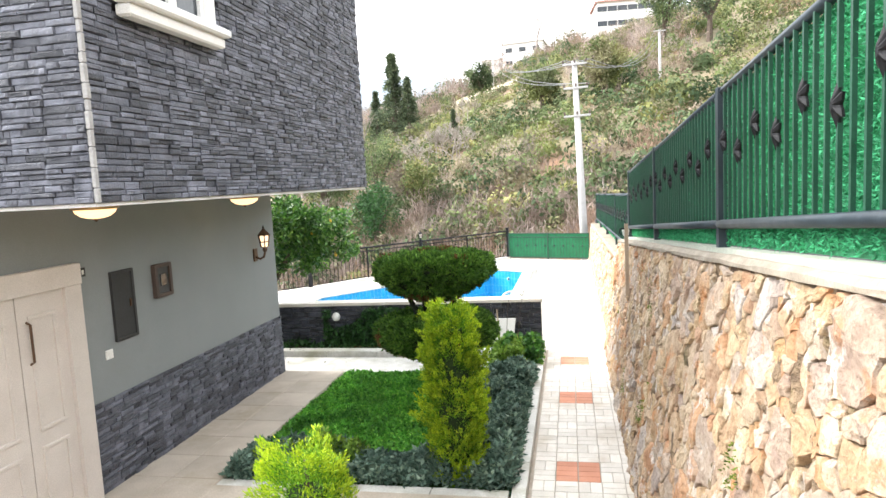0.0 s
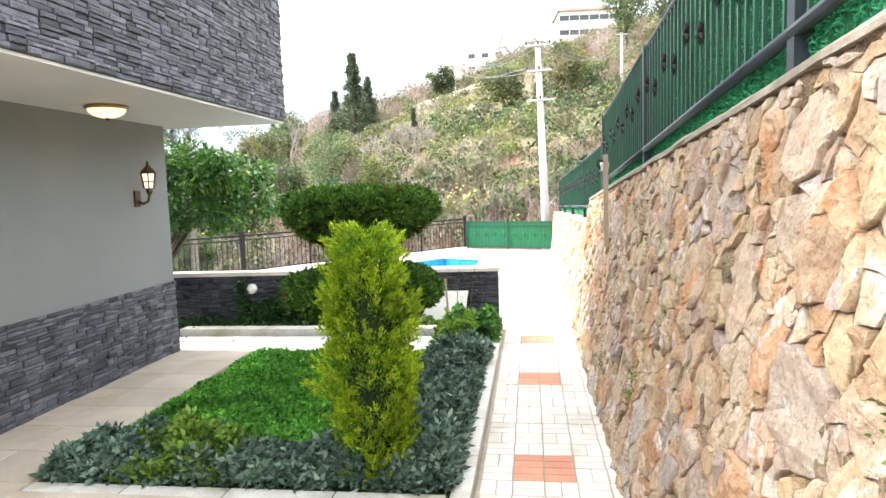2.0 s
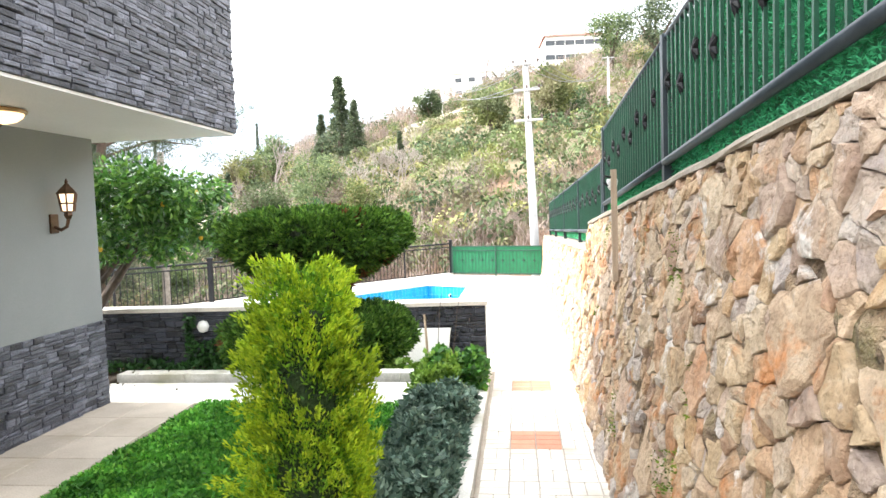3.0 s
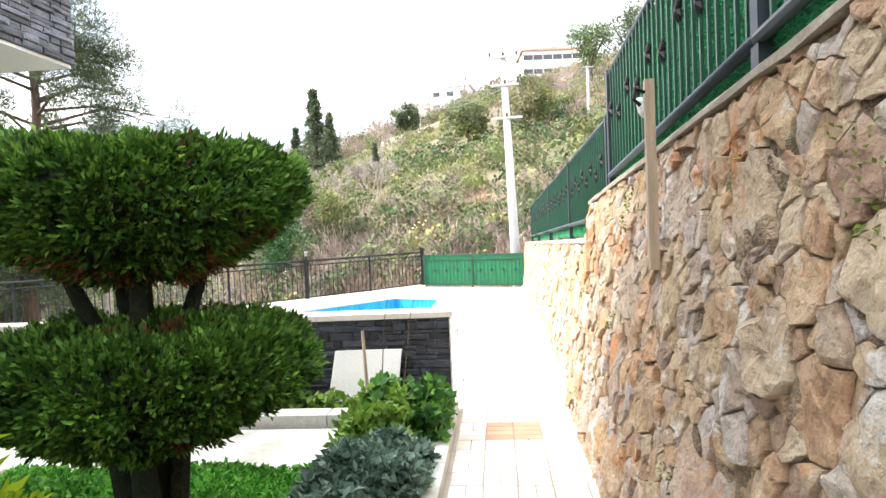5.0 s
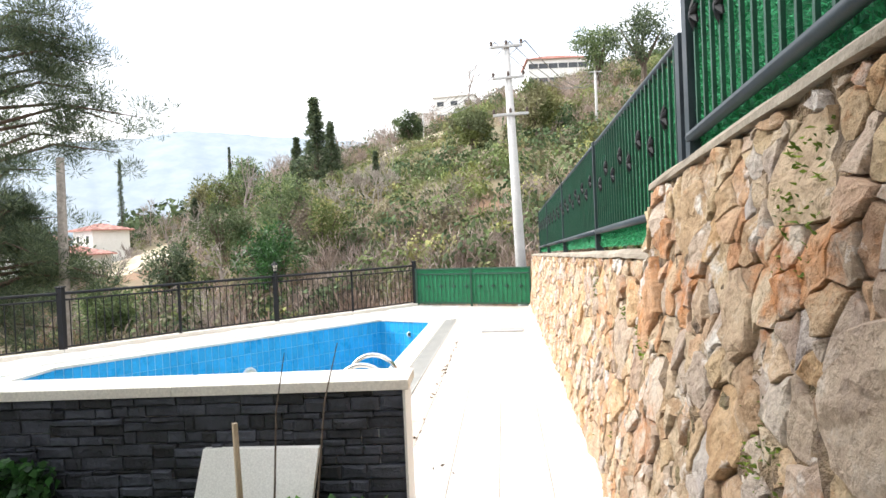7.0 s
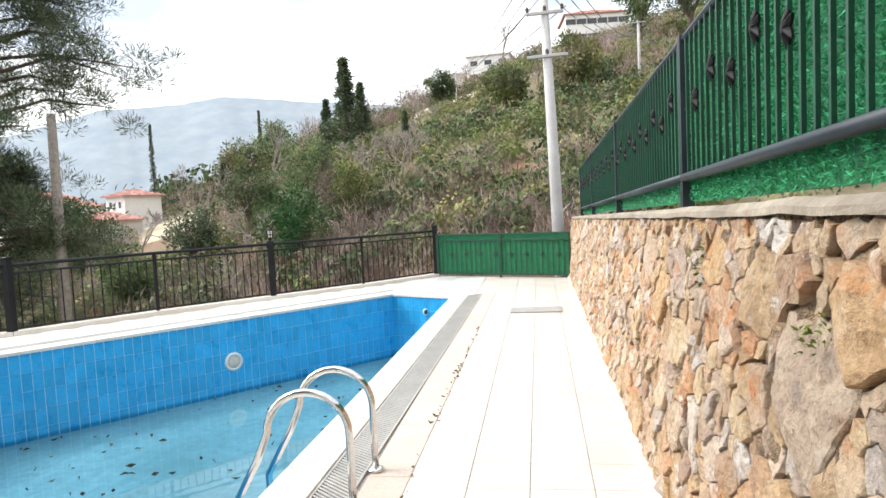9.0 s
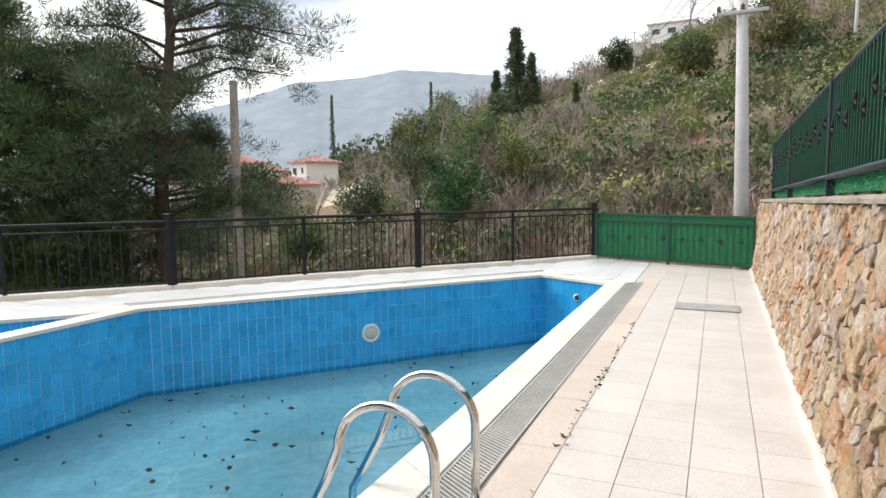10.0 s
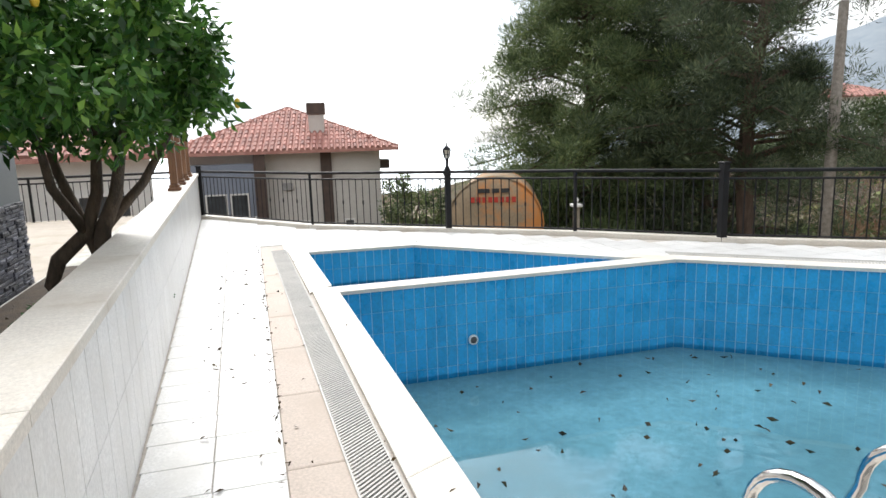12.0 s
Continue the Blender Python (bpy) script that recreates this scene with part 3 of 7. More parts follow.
def ridge(name, table, dist, depth, material, label):
    """A far ridge with a rough crest: table of (azimuth, elevation)."""
    a0, a1 = table[0][0], table[-1][0]
    n, rows = 160, 8
    verts, faces = [], []
    for k in range(rows + 1):
        for i in range(n + 1):
            az = a0 + (a1 - a0) * i / n
            d = dist + depth * k / rows
            h = math.tan(radians(lerp_table(az, table))) * (dist + depth)
            h += dist * 0.006 * noise.fractal(Vector((az * 0.35, 3.1, 0)), 1.0, 2.0, 5)
            z = -90 + (h + 90) * (k / rows) ** 0.8
            z += dist * 0.006 * noise.fractal(Vector((az * 0.5, k * 0.7, 1)), 1.0, 2.0, 4) * (k < rows)
            verts.append((-d * math.sin(radians(az)), 11 + d * math.cos(radians(az)), z))
    for k in range(rows):
        for i in range(n):
            o = k * (n + 1) + i
            faces.append((o, o + 1, o + n + 2, o + n + 1))
    me = bpy.data.meshes.new(name)
    me.from_pydata(verts, [], faces)
    me.shade_smooth()
    return structure(name, me, material, label, "mountain")


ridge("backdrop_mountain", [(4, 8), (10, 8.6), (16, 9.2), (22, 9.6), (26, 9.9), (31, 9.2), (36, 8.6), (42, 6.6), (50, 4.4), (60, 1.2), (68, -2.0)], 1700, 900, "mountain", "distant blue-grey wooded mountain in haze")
sea = Shape().rings([[(-700, 200 + 0 * i, -60), (-4200, 2600, -60), (-4200, -3000, -60), (-700, -400, -60)] for i in (0,)] + [[(-700, 200, -58), (-4200, 2600, -58), (-4200, -3000, -58), (-700, -400, -58)]])
structure("backdrop_sea", sea, "sea", "pale hazy sea far below the hillside", "sea")

# ---------- ground of the place ----------
DECK = -0.13
WALL_BASE = 0.47
steps = [(-3.0, 1.06, 1.36), (1.06, 1.38, 1.19), (1.38, 1.70, 1.02), (1.70, 2.02, 0.85), (2.02, 2.34, 0.68), (2.34, 2.66, 0.51), (2.66, 4.30, 0.34), (4.30, 4.62, 0.17)]
s = Shape()
for y0, y1, z in steps:
    s.box(-0.58, 0.62, y0, y1 + 0.02, -0.6, z, 0.012)
structure("stairs", s, "slab", "beige stone stairs beside the rubble wall", "stairs")
# soil of the planting beds and the walk round the house
structure("path_base", Shape().box(-0.47, 0.62, 4.62, 11.30, -0.5, -0.012), "joint", "sandy bed under the cream paver path", "path")
structure("terrace_base", Shape().box(-15.45, -0.56, -3.0, 10.70, -3.6, -0.02), "slab", "beige paved ground under garden and house walk", "ground")
structure("garden_soil", Shape().box(-3.35, -0.60, 6.22, 9.62, -0.3, 0.055), "lawn_base", "dark green garden soil under clover lawn", "soil")
structure("bed_soil", Shape().prism([(-0.60, 10.76, -0.3), (-8.6, 10.76, -0.3), (-8.6, 10.93, -0.3), (-0.60, 11.23, -0.3)], (0, 0, 0.36)), "soil", "dark soil of the bed along the low wall", "soil")
structure("tree_bed", Shape().box(-8.6, -4.92, 9.74, 10.755, -0.3, 0.095, 0.02), "soil", "dark soil bed under the lemon tree", "soil")
structure("stair_bed", Shape().box(-2.2, -0.60, 2.2, 4.4, -0.3, 0.36), "soil", "raised soil bed beside the stairs", "soil")

# road and bank behind the rubble wall
road = Shape()
road.add([(1.06, -4, 2.88), (1.06, 11.3, 1.80), (9, 11.3, 1.80), (9, -4, 2.88), (1.06, -4, -3.6), (1.06, 11.3, -3.6), (9, 11.3, -3.6), (9, -4, -3.6)],
         [(0, 1, 2, 3), (7, 6, 5, 4), (0, 4, 5, 1), (1, 5, 6, 2), (2, 6, 7, 3), (3, 7, 4, 0)])
structure("road", road, "asphalt", "dark asphalt road behind the rubble wall", "road")
road = Shape()
road.add([(1.06, 11.304, 1.38), (1.06, 30, 0.85), (9, 30, 0.85), (9, 11.304, 1.38), (1.06, 11.304, -3.6), (1.06, 30, -3.6), (9, 30, -3.6), (9, 11.304, -3.6)],
         [(0, 1, 2, 3), (7, 6, 5, 4), (0, 4, 5, 1), (1, 5, 6, 2), (2, 6, 7, 3), (3, 7, 4, 0)])
structure("road_lower", road, "asphalt", "dark asphalt road sloping down past the pool", "road")

# ---------- pool and deck ----------
POOL = [(-1.52, 21.25), (-2.72, 21.83), (-6.80, 17.15), (-6.80, 12.84), (-1.58, 12.92)]
KID = [(-7.12, 12.80), (-7.12, 16.70), (-9.42, 14.36), (-9.50, 12.74)]
FENCE = [(-2.33, 24.63), (-3.62, 23.11), (-4.97, 21.68), (-6.39, 20.2), (-7.67, 18.56), (-9.2, 17.0), (-10.55, 15.28), (-12.25, 13.1), (-15.2, 10.95)]
OUTER = [(0.62, 11.30), (0.62, 23.62), (-2.30, 24.78), (-3.72, 23.24), (-10.67, 15.36), (-12.35, 13.22), (-15.35, 11.0), (-15.3, 10.8), (-0.56, 11.30)]


def grown(ring, d):
    """The ring moved outwards by d (given anticlockwise or clockwise)."""
    n = len(ring)
    area = sum(ring[i][0] * ring[(i + 1) % n][1] - ring[(i + 1) % n][0] * ring[i][1] for i in range(n))
    sign = 1 if area > 0 else -1
    out = []
    for i in range(n):
        p, a, b = Vector(ring[i]), Vector(ring[i - 1]), Vector(ring[(i + 1) % n])
        d1, d2 = (p - a).normalized(), (b - p).normalized()
        n1, n2 = Vector((d1.y, -d1.x)) * sign, Vector((d2.y, -d2.x)) * sign
        m = (n1 + n2).normalized()
        out.append(tuple(p + m * d / max(0.3, m.dot(n1))))
    return out


def sheet_with_holes(outer, holes, z0, z1):
    """A slab with openings: filled by bmesh and made thick."""
    bm = bmesh.new()
    for ring in [outer] + holes:
        vs = [bm.verts.new((x, y, z1)) for x, y in ring]
        for i in range(len(vs)):
            bm.edges.new((vs[i], vs[(i + 1) % len(vs)]))
    bmesh.ops.triangle_fill(bm, use_beauty=True, use_dissolve=False, edges=bm.edges[:])
    ext = bmesh.ops.extrude_face_region(bm, geom=bm.faces[:])
    bmesh.ops.translate(bm, verts=[g for g in ext["geom"] if isinstance(g, bmesh.types.BMVert)], vec=(0, 0, z0 - z1))
    bmesh.ops.recalc_face_normals(bm, faces=bm.faces)
    me = bpy.data.meshes.new("slab")
    bm.to_mesh(me)
    bm.free()
    return me


def inside(x, y, ring):
    hit = False
    for i in range(len(ring)):
        (x0, y0), (x1, y1) = ring[i - 1], ring[i]
        if (y0 > y) != (y1 > y) and x < (x1 - x0) * (y - y0) / (y1 - y0) + x0:
            hit = not hit
    return hit


def clipped(poly, ring, keep_inside=True):
    """A convex polygon cut by a convex anticlockwise ring."""
    for i in range(len(ring)):
        (ax, ay), (bx, by) = ring[i - 1], ring[i]
        out = []
        for k in range(len(poly)):
            p, q = poly[k - 1], poly[k]
            sp = (bx - ax) * (p[1] - ay) - (by - ay) * (p[0] - ax)
            sq = (bx - ax) * (q[1] - ay) - (by - ay) * (q[0] - ax)
            if (sp >= 0) != (sq >= 0):
                t = sp / (sp - sq)
                out.append((p[0] + (q[0] - p[0]) * t, p[1] + (q[1] - p[1]) * t))
            if sq >= 0:
                out.append(q)
        poly = out
        if len(poly) < 3:
            return []
    return poly


deck = structure("deck", sheet_with_holes(OUTER, [grown(POOL, 0.02), grown(KID, 0.02)], -3.6, DECK - 0.012), "grout", "grout bed of the tiled pool deck", "deck")


def pool_shell(name, ring, bottom, label):
    """Tile backing round the hole, and a floor."""
    base = thing(name, label, "pool", (0, 0, 0), kind="")
    outer = grown(ring, 0.018)
    for i in range(len(ring)):
        a, b, c, d = ring[i - 1], ring[i], outer[i], outer[i - 1]
        side = Shape().prism([(*a, bottom), (*b, bottom), (*c, bottom), (*d, bottom)], (0, 0, DECK - 0.02 - bottom))
        part("wall_backing", side, "pool_grout", base)
    part("floor", Shape().prism([(*p, bottom - 0.1) for p in ring], (0, 0, 0.1)), "pool_floor", base, "greenish pool floor under shallow water")
    return base


POOL_FLOOR, WATER, KID_FLOOR, KID_WATER = -1.29, -1.23, -0.68, -0.62
main_pool = pool_shell("swimming_pool", POOL, POOL_FLOOR, "half-empty swimming pool with bright blue tiled walls")
kid_pool = pool_shell("paddling_pool", KID, KID_FLOOR, "shallow blue tiled paddling pool beside the main pool")


def wall_tiles(name, ring, bottom, parent, tw=0.122, th=0.245):
    """Upright blue tiles on the pool's inner faces, proud of their joints."""
    shape = Shape()
    n = len(ring)
    cx, cy = sum(p[0] for p in ring) / n, sum(p[1] for p in ring) / n
    for i in range(n):
        a, b = Vector(ring[i - 1]), Vector(ring[i])
        d = (b - a).normalized()
        nrm = Vector((-d.y, d.x))
        if nrm.dot(Vector((cx, cy)) - a) < 0:
            nrm = -nrm
        count = max(1, round((b - a).length / tw))
        w = (b - a).length / count
        z = DECK - 0.03
        while z > bottom:
            z0 = max(bottom, z - th)
            for k in range(count):
                p, q = a + d * (k * w + 0.005), a + d * ((k + 1) * w - 0.005)
                lift = nrm * (0.006 + 0.002 * random.random())
                shape.prism([(*p, z0 + 0.003), (*q, z0 + 0.003), (*(q + lift), z0 + 0.003), (*(p + lift), z0 + 0.003)], (0, 0, max(0.004, z - z0 - 0.006)))
            z -= th
    me = bpy.data.meshes.new(name)
    me.from_pydata(shape.v, [], shape.f)
    return tagged(part(name, me, "pool_tile", parent), "small upright glazed blue tiles", kind="stuff")


wall_tiles("tile_lining", POOL, POOL_FLOOR, main_pool)
wall_tiles("tile_lining", KID, KID_FLOOR, kid_pool)
def flat_sheet(ring, z):
    """A level surface that faces up."""
    n = len(ring)
    area = sum(ring[i - 1][0] * ring[i][1] - ring[i][0] * ring[i - 1][1] for i in range(n))
    ring = ring if area > 0 else ring[::-1]
    me = bpy.data.meshes.new("water")
    me.from_pydata([(x, y, z) for x, y in ring], [], [tuple(range(n))])
    return me


water = structure("water", flat_sheet(grown(POOL, -0.012), WATER), "water", "shallow murky turquoise rainwater in the pool", "water")
structure("water_shallow", flat_sheet(grown(KID, -0.012), KID_WATER), "water", "thin sheet of rainwater in the paddling pool", "water")

# ---------- low wall between garden and pool ----------
PAR_TURN = math.degrees(math.atan2(-0.0376, -1.0))


def par_point(u, v, z):
    """u metres along the low wall from its end at the path, v across it towards the pool."""
    d = Vector((-1, -0.0376)).normalized()
    nrm = Vector((-d.y, d.x)) * -1
    p = Vector((-0.52, 11.24)) + d * u + nrm * v
    return (p.x, p.y, z)


def par_box(u0, u1, v0, v1, z0, z1):
    return Shape().prism([par_point(u0, v0, z0), par_point(u1, v0, z0), par_point(u1, v1, z0), par_point(u0, v1, z0)], (0, 0, z1 - z0))


PAR_L = 14.6
low_wall = structure("wall_low", par_box(0.012, PAR_L, 0.012, 0.222, -0.4, 0.815), "white", "low white wall between garden and pool deck", "wall")

# ---------- house ----------
HX, HXO = -4.394, -2.967
GROUND = 0.10
structure("house_walk", Shape().box(-4.45, -3.42, 3.0, 9.68, -0.4, GROUND - 0.014), "joint", "bed of the beige paved walk beside the house", "pavement")
structure("cross_walk", Shape().box(-15.5, -0.60, 9.70, 10.50, -0.4, 0.07), "kerb", "pale concrete cross path in the garden", "path")
w = Shape()
w.box(-7.85, HX, -2.0, 9.655, -0.3, 2.84)
structure("wall_house", w, "render", "pale grey-green rendered ground-floor house wall", "wall")
structure("wall_upper", Shape().box(-7.9, HXO - 0.03, 4.33, 9.95, 2.84, 6.6), "slate_bed", "overhanging upper storey core", "wall")
structure("soffit", Shape().box(-7.88, HXO - 0.035, 4.34, 9.94, 2.815, 2.838), "white", "smooth white soffit under the overhang", "ceiling")
structure("roof", Shape().box(-8.0, HXO + 0.08, 4.2, 10.05, 6.6, 6.8), "white", "plain flat white roof slab", "roof")


# ---------- rubble wall ----------
def wall_top(y):
    return 2.35 - 0.084 * (y - 4.66) if y < 11.36 else 1.42 - 0.028 * (y - 12.4)


def wall_face(y, z):
    return 0.475 + 0.155 * z if y < 11.36 else 0.585 + 0.115 * (z + 0.13)


def wall_floor(y):
    if y > 11.3:
        return DECK
    for y0, y1, z in steps:
        if y0 <= y < y1:
            return z
    return 0.0


def rubble_backing(y0, y1):
    """The mortar body: a leaning face with an uneven skin."""
    ys, rows = np.arange(y0, y1 + 0.001, (y1 - y0) / max(2, round((y1 - y0) / 0.04))), 56
    verts, faces = [], []
    for y in ys:
        ym = min(max(y, y0 + 0.01), y1 - 0.01)
        for k in range(rows + 1):
            z = -0.5 + (wall_top(ym) - 0.03 + 0.5) * k / rows
            x = wall_face(ym, z) + 0.014 + 0.034 * noise.fractal(Vector((y * 8, z * 8, 0.3)), 0.8, 2.0, 4)
            verts.append((x, y, z))
        verts.append((0.97, y, wall_top(ym) - 0.03))
    m = rows + 2
    for i in range(len(ys) - 1):
        for k in range(rows + 1):
            faces.append((i * m + k, (i + 1) * m + k, (i + 1) * m + k + 1, i * m + k + 1))
    a, b = len(verts), len(verts) + 1
    verts += [(0.97, ys[0], -0.5), (0.97, ys[-1], -0.5)]
    faces.append(tuple(range(m)) + (a,))
    faces.append(tuple(range((len(ys) - 1) * m, len(ys) * m))[::-1] + (b,))
    me = bpy.data.meshes.new("wall_rubble")
    me.from_pydata(verts, [], faces)
    return me


rubble_upper = structure("wall_rubble", rubble_backing(-2.5, 11.36), "mortar", "tall rubble stone retaining wall with earthy joints", "wall")
rubble_lower = structure("wall_rubble_lower", rubble_backing(11.364, 24.4), "mortar", "lower rubble stone wall beside the pool deck", "wall")
for y0, y1, lab in ((-2.5, 11.36, "rough concrete coping on the tall rubble wall"), (11.364, 24.4, "rough concrete coping on the lower rubble wall")):
    cap, n = Shape(), round((y1 - y0) / 0.25)
    rings = []
    for i in range(n + 1):
        y = y0 + (y1 - y0) * i / n
        ym = min(max(y, y0 + 0.01), y1 - 0.01)
        z, xf = wall_top(ym), wall_face(ym, wall_top(ym)) - 0.03
        j = [0.014 * noise.noise(Vector((y * 2.3, q, 4))) for q in range(4)]
        rings.append([(xf + j[0], y, z - 0.045 + j[1]), (1.02, y, z - 0.045), (1.02, y, z + 0.004), (xf + 0.03 + j[3], y, z + 0.004 + j[1]), (xf + j[2], y, z - 0.02 + j[3])])
    structure("wall_coping", cap.rings(rings), "concrete", lab, "coping")

def beam_top(y):
    return wall_top(y) + (0.035 if y < 11.36 else 0.03)


structure("fence_beam", Shape().add([(0.89, -2.5, 2.5), (0.89, 11.34, 1.6), (0.89, 11.34, beam_top(11.34)), (0.89, -2.5, beam_top(-2.5)), (1.0, -2.5, 2.5), (1.0, 11.34, 1.6), (1.0, 11.34, beam_top(11.34)), (1.0, -2.5, beam_top(-2.5))],
                                    [(0, 1, 2, 3), (7, 6, 5, 4), (0, 4, 5, 1), (1, 5, 6, 2), (2, 6, 7, 3), (3, 7, 4, 0)]), "beam", "grey-green concrete beam under the iron fence", "beam")

# ---------- iron fence with green mesh on the rubble wall ----------
FX = 0.93


def top_rail(y):
    return 3.32 - 0.075 * (y - 4.99) if y < 11.34 else 2.40 - 0.029 * (y - 14.5)


def low_rail(y):
    return 2.50 - 0.083 * (y - 5.03) if y < 11.34 else 1.55 - 0.031 * (y - 14.7)


def ornament(shape, x, y, z, h=0.085):
    """A cast rosette: one lobed plate, domed in the middle."""
    rings = []
    for r, dx in ((1.0, 0.006), (1.0, -0.004), (0.62, -0.016), (0.2, -0.026)):
        ring = []
        for k in range(24):
            a = k * math.pi / 12
            lobe = r * (1 if r < 0.5 else 0.72 + 0.28 * math.cos(6 * a))
            ring.append((x + dx, y + 0.048 * lobe * math.sin(a), z + h * lobe * math.cos(a)))
        rings.append(ring)
    shape.rings(rings)


def fence_bay(y0, y1, last):
    bay = thing("iron_fence", "blue-black iron fence bay backed with green artificial hedge", "fence", (0, 0, 0), group="iron fence on rubble wall")
    for y in (y0, y1) if last else (y0,):
        post = Shape().box(FX - 0.035, FX + 0.035, y - 0.035, y + 0.035, beam_top(y) - 0.03, top_rail(y) + 0.03, 0.006)
        part("post", post, "iron_blue", bay)
    part("top_rail", Shape().tube([(FX, y0, top_rail(y0 + 0.001)), (FX, y1, top_rail(y1 - 0.001))], 0.026, 8), "iron_blue", bay, smooth=True)
    part("bottom_rail", Shape().tube([(FX - 0.02, y0, low_rail(y0 + 0.001)), (FX - 0.02, y1, low_rail(y1 - 0.001))], 0.028, 8), "iron_blue", bay, smooth=True)
    count = round((y1 - y0) / 0.112)
    for k in range(1, count):
        y = y0 + (y1 - y0) * k / count
        part("bar", Shape().bar((FX - 0.012, y, low_rail(y)), (FX - 0.012, y, top_rail(y)), 0.017), "green_bar", bay)
    for k in range(3, count, 3):
        orn = Shape()
        y = y0 + (y1 - y0) * k / count
        ornament(orn, FX - 0.015, y, low_rail(y) + (top_rail(y) - low_rail(y)) * (0.62 if k % 2 else 0.5))
        part("rosette", orn, "iron", bay, "dark cast iron rosette")
    sheet = Shape().add([(FX + 0.035, y0, beam_top(y0 + 0.02) + 0.01), (FX + 0.035, y1, beam_top(y1 - 0.02) + 0.01), (FX + 0.035, y1, top_rail(y1 - 0.01) - 0.01), (FX + 0.035, y0, top_rail(y0 + 0.01) - 0.01),
                         (FX + 0.05, y0, beam_top(y0 + 0.02) + 0.01), (FX + 0.05, y1, beam_top(y1 - 0.02) + 0.01), (FX + 0.05, y1, top_rail(y1 - 0.01) - 0.01), (FX + 0.05, y0, top_rail(y0 + 0.01) - 0.01)],
                        [(0, 1, 2, 3), (7, 6, 5, 4), (0, 4, 5, 1), (1, 5, 6, 2), (2, 6, 7, 3), (3, 7, 4, 0)])
    part("mesh_backing", sheet, "turf_back", bay)
    n = int(19000 * (y1 - y0) / 3.1) if y1 < 15 else 5000
    y = rng.uniform(y0, y1, n)
    lo = np.array([beam_top(min(max(v, y0 + 0.02), y1 - 0.02)) + 0.02 for v in y])
    hi = np.array([top_rail(min(max(v, y0 + 0.02), y1 - 0.02)) - 0.02 for v in y])
    z = lo + (hi - lo) * rng.random(n)
    # the hedge strands hang in uneven upright strips
    x = FX + 0.034 - 0.010 * (np.sin(y * 58) > 0.2) - 0.006 * rng.random(n)
    d = np.stack([-0.5 - 0.5 * rng.random(n), rng.normal(0, 0.9, n), rng.normal(0.1, 0.9, n)], 1)
    leaves("green_hedge", np.stack([x, y, z], 1), d, rng.uniform(0.020, 0.042, n), rng.uniform(0.005, 0.009, n), "turf", bay, "shaggy green plastic hedge strands")


posts_a, posts_b = [-1.31, 1.84, 4.99, 8.13, 11.28], [11.42, 14.48, 17.92, 21.4, 24.3]
for ps in (posts_a, posts_b):
    for i in range(len(ps) - 1):
        fence_bay(ps[i], ps[i + 1], i == len(ps) - 2)

# ---------- black railing round the deck ----------
RAIL_TOP = 0.90


def lantern(parent, x, y, z, size=1.0, glass="dull_glass", metal="iron"):
    s = Shape().turned([(0.02 * size, 0), (0.035 * size, 0.03 * size), (0.03 * size, 0.05 * size), (0.05 * size, 0.06 * size)], (x, y, z), 6)
    for k in range(6):
        a = k * math.pi / 3
        s.bar((x + 0.048 * size * math.cos(a), y + 0.048 * size * math.sin(a), z + 0.06 * size), (x + 0.07 * size * math.cos(a), y + 0.07 * size * math.sin(a), z + 0.2 * size), 0.013 * size)
    s.turned([(0.088 * size, 0.2 * size), (0.06 * size, 0.235 * size), (0.03 * size, 0.265 * size), (0.012 * size, 0.285 * size), (0.014 * size, 0.3 * size), (0.003 * size, 0.325 * size)], (x, y, z), 6)
    s.turned([(0.066 * size, 0.118 * size), (0.07 * size, 0.124 * size), (0.066 * size, 0.130 * size)], (x, y, z), 6)
    lamp = part("lantern", s, metal, parent, "small lantern of dark cast metal")
    part("glass", Shape().turned([(0.042 * size, 0.065 * size), (0.062 * size, 0.198 * size)], (x, y, z), 6), glass, lamp)


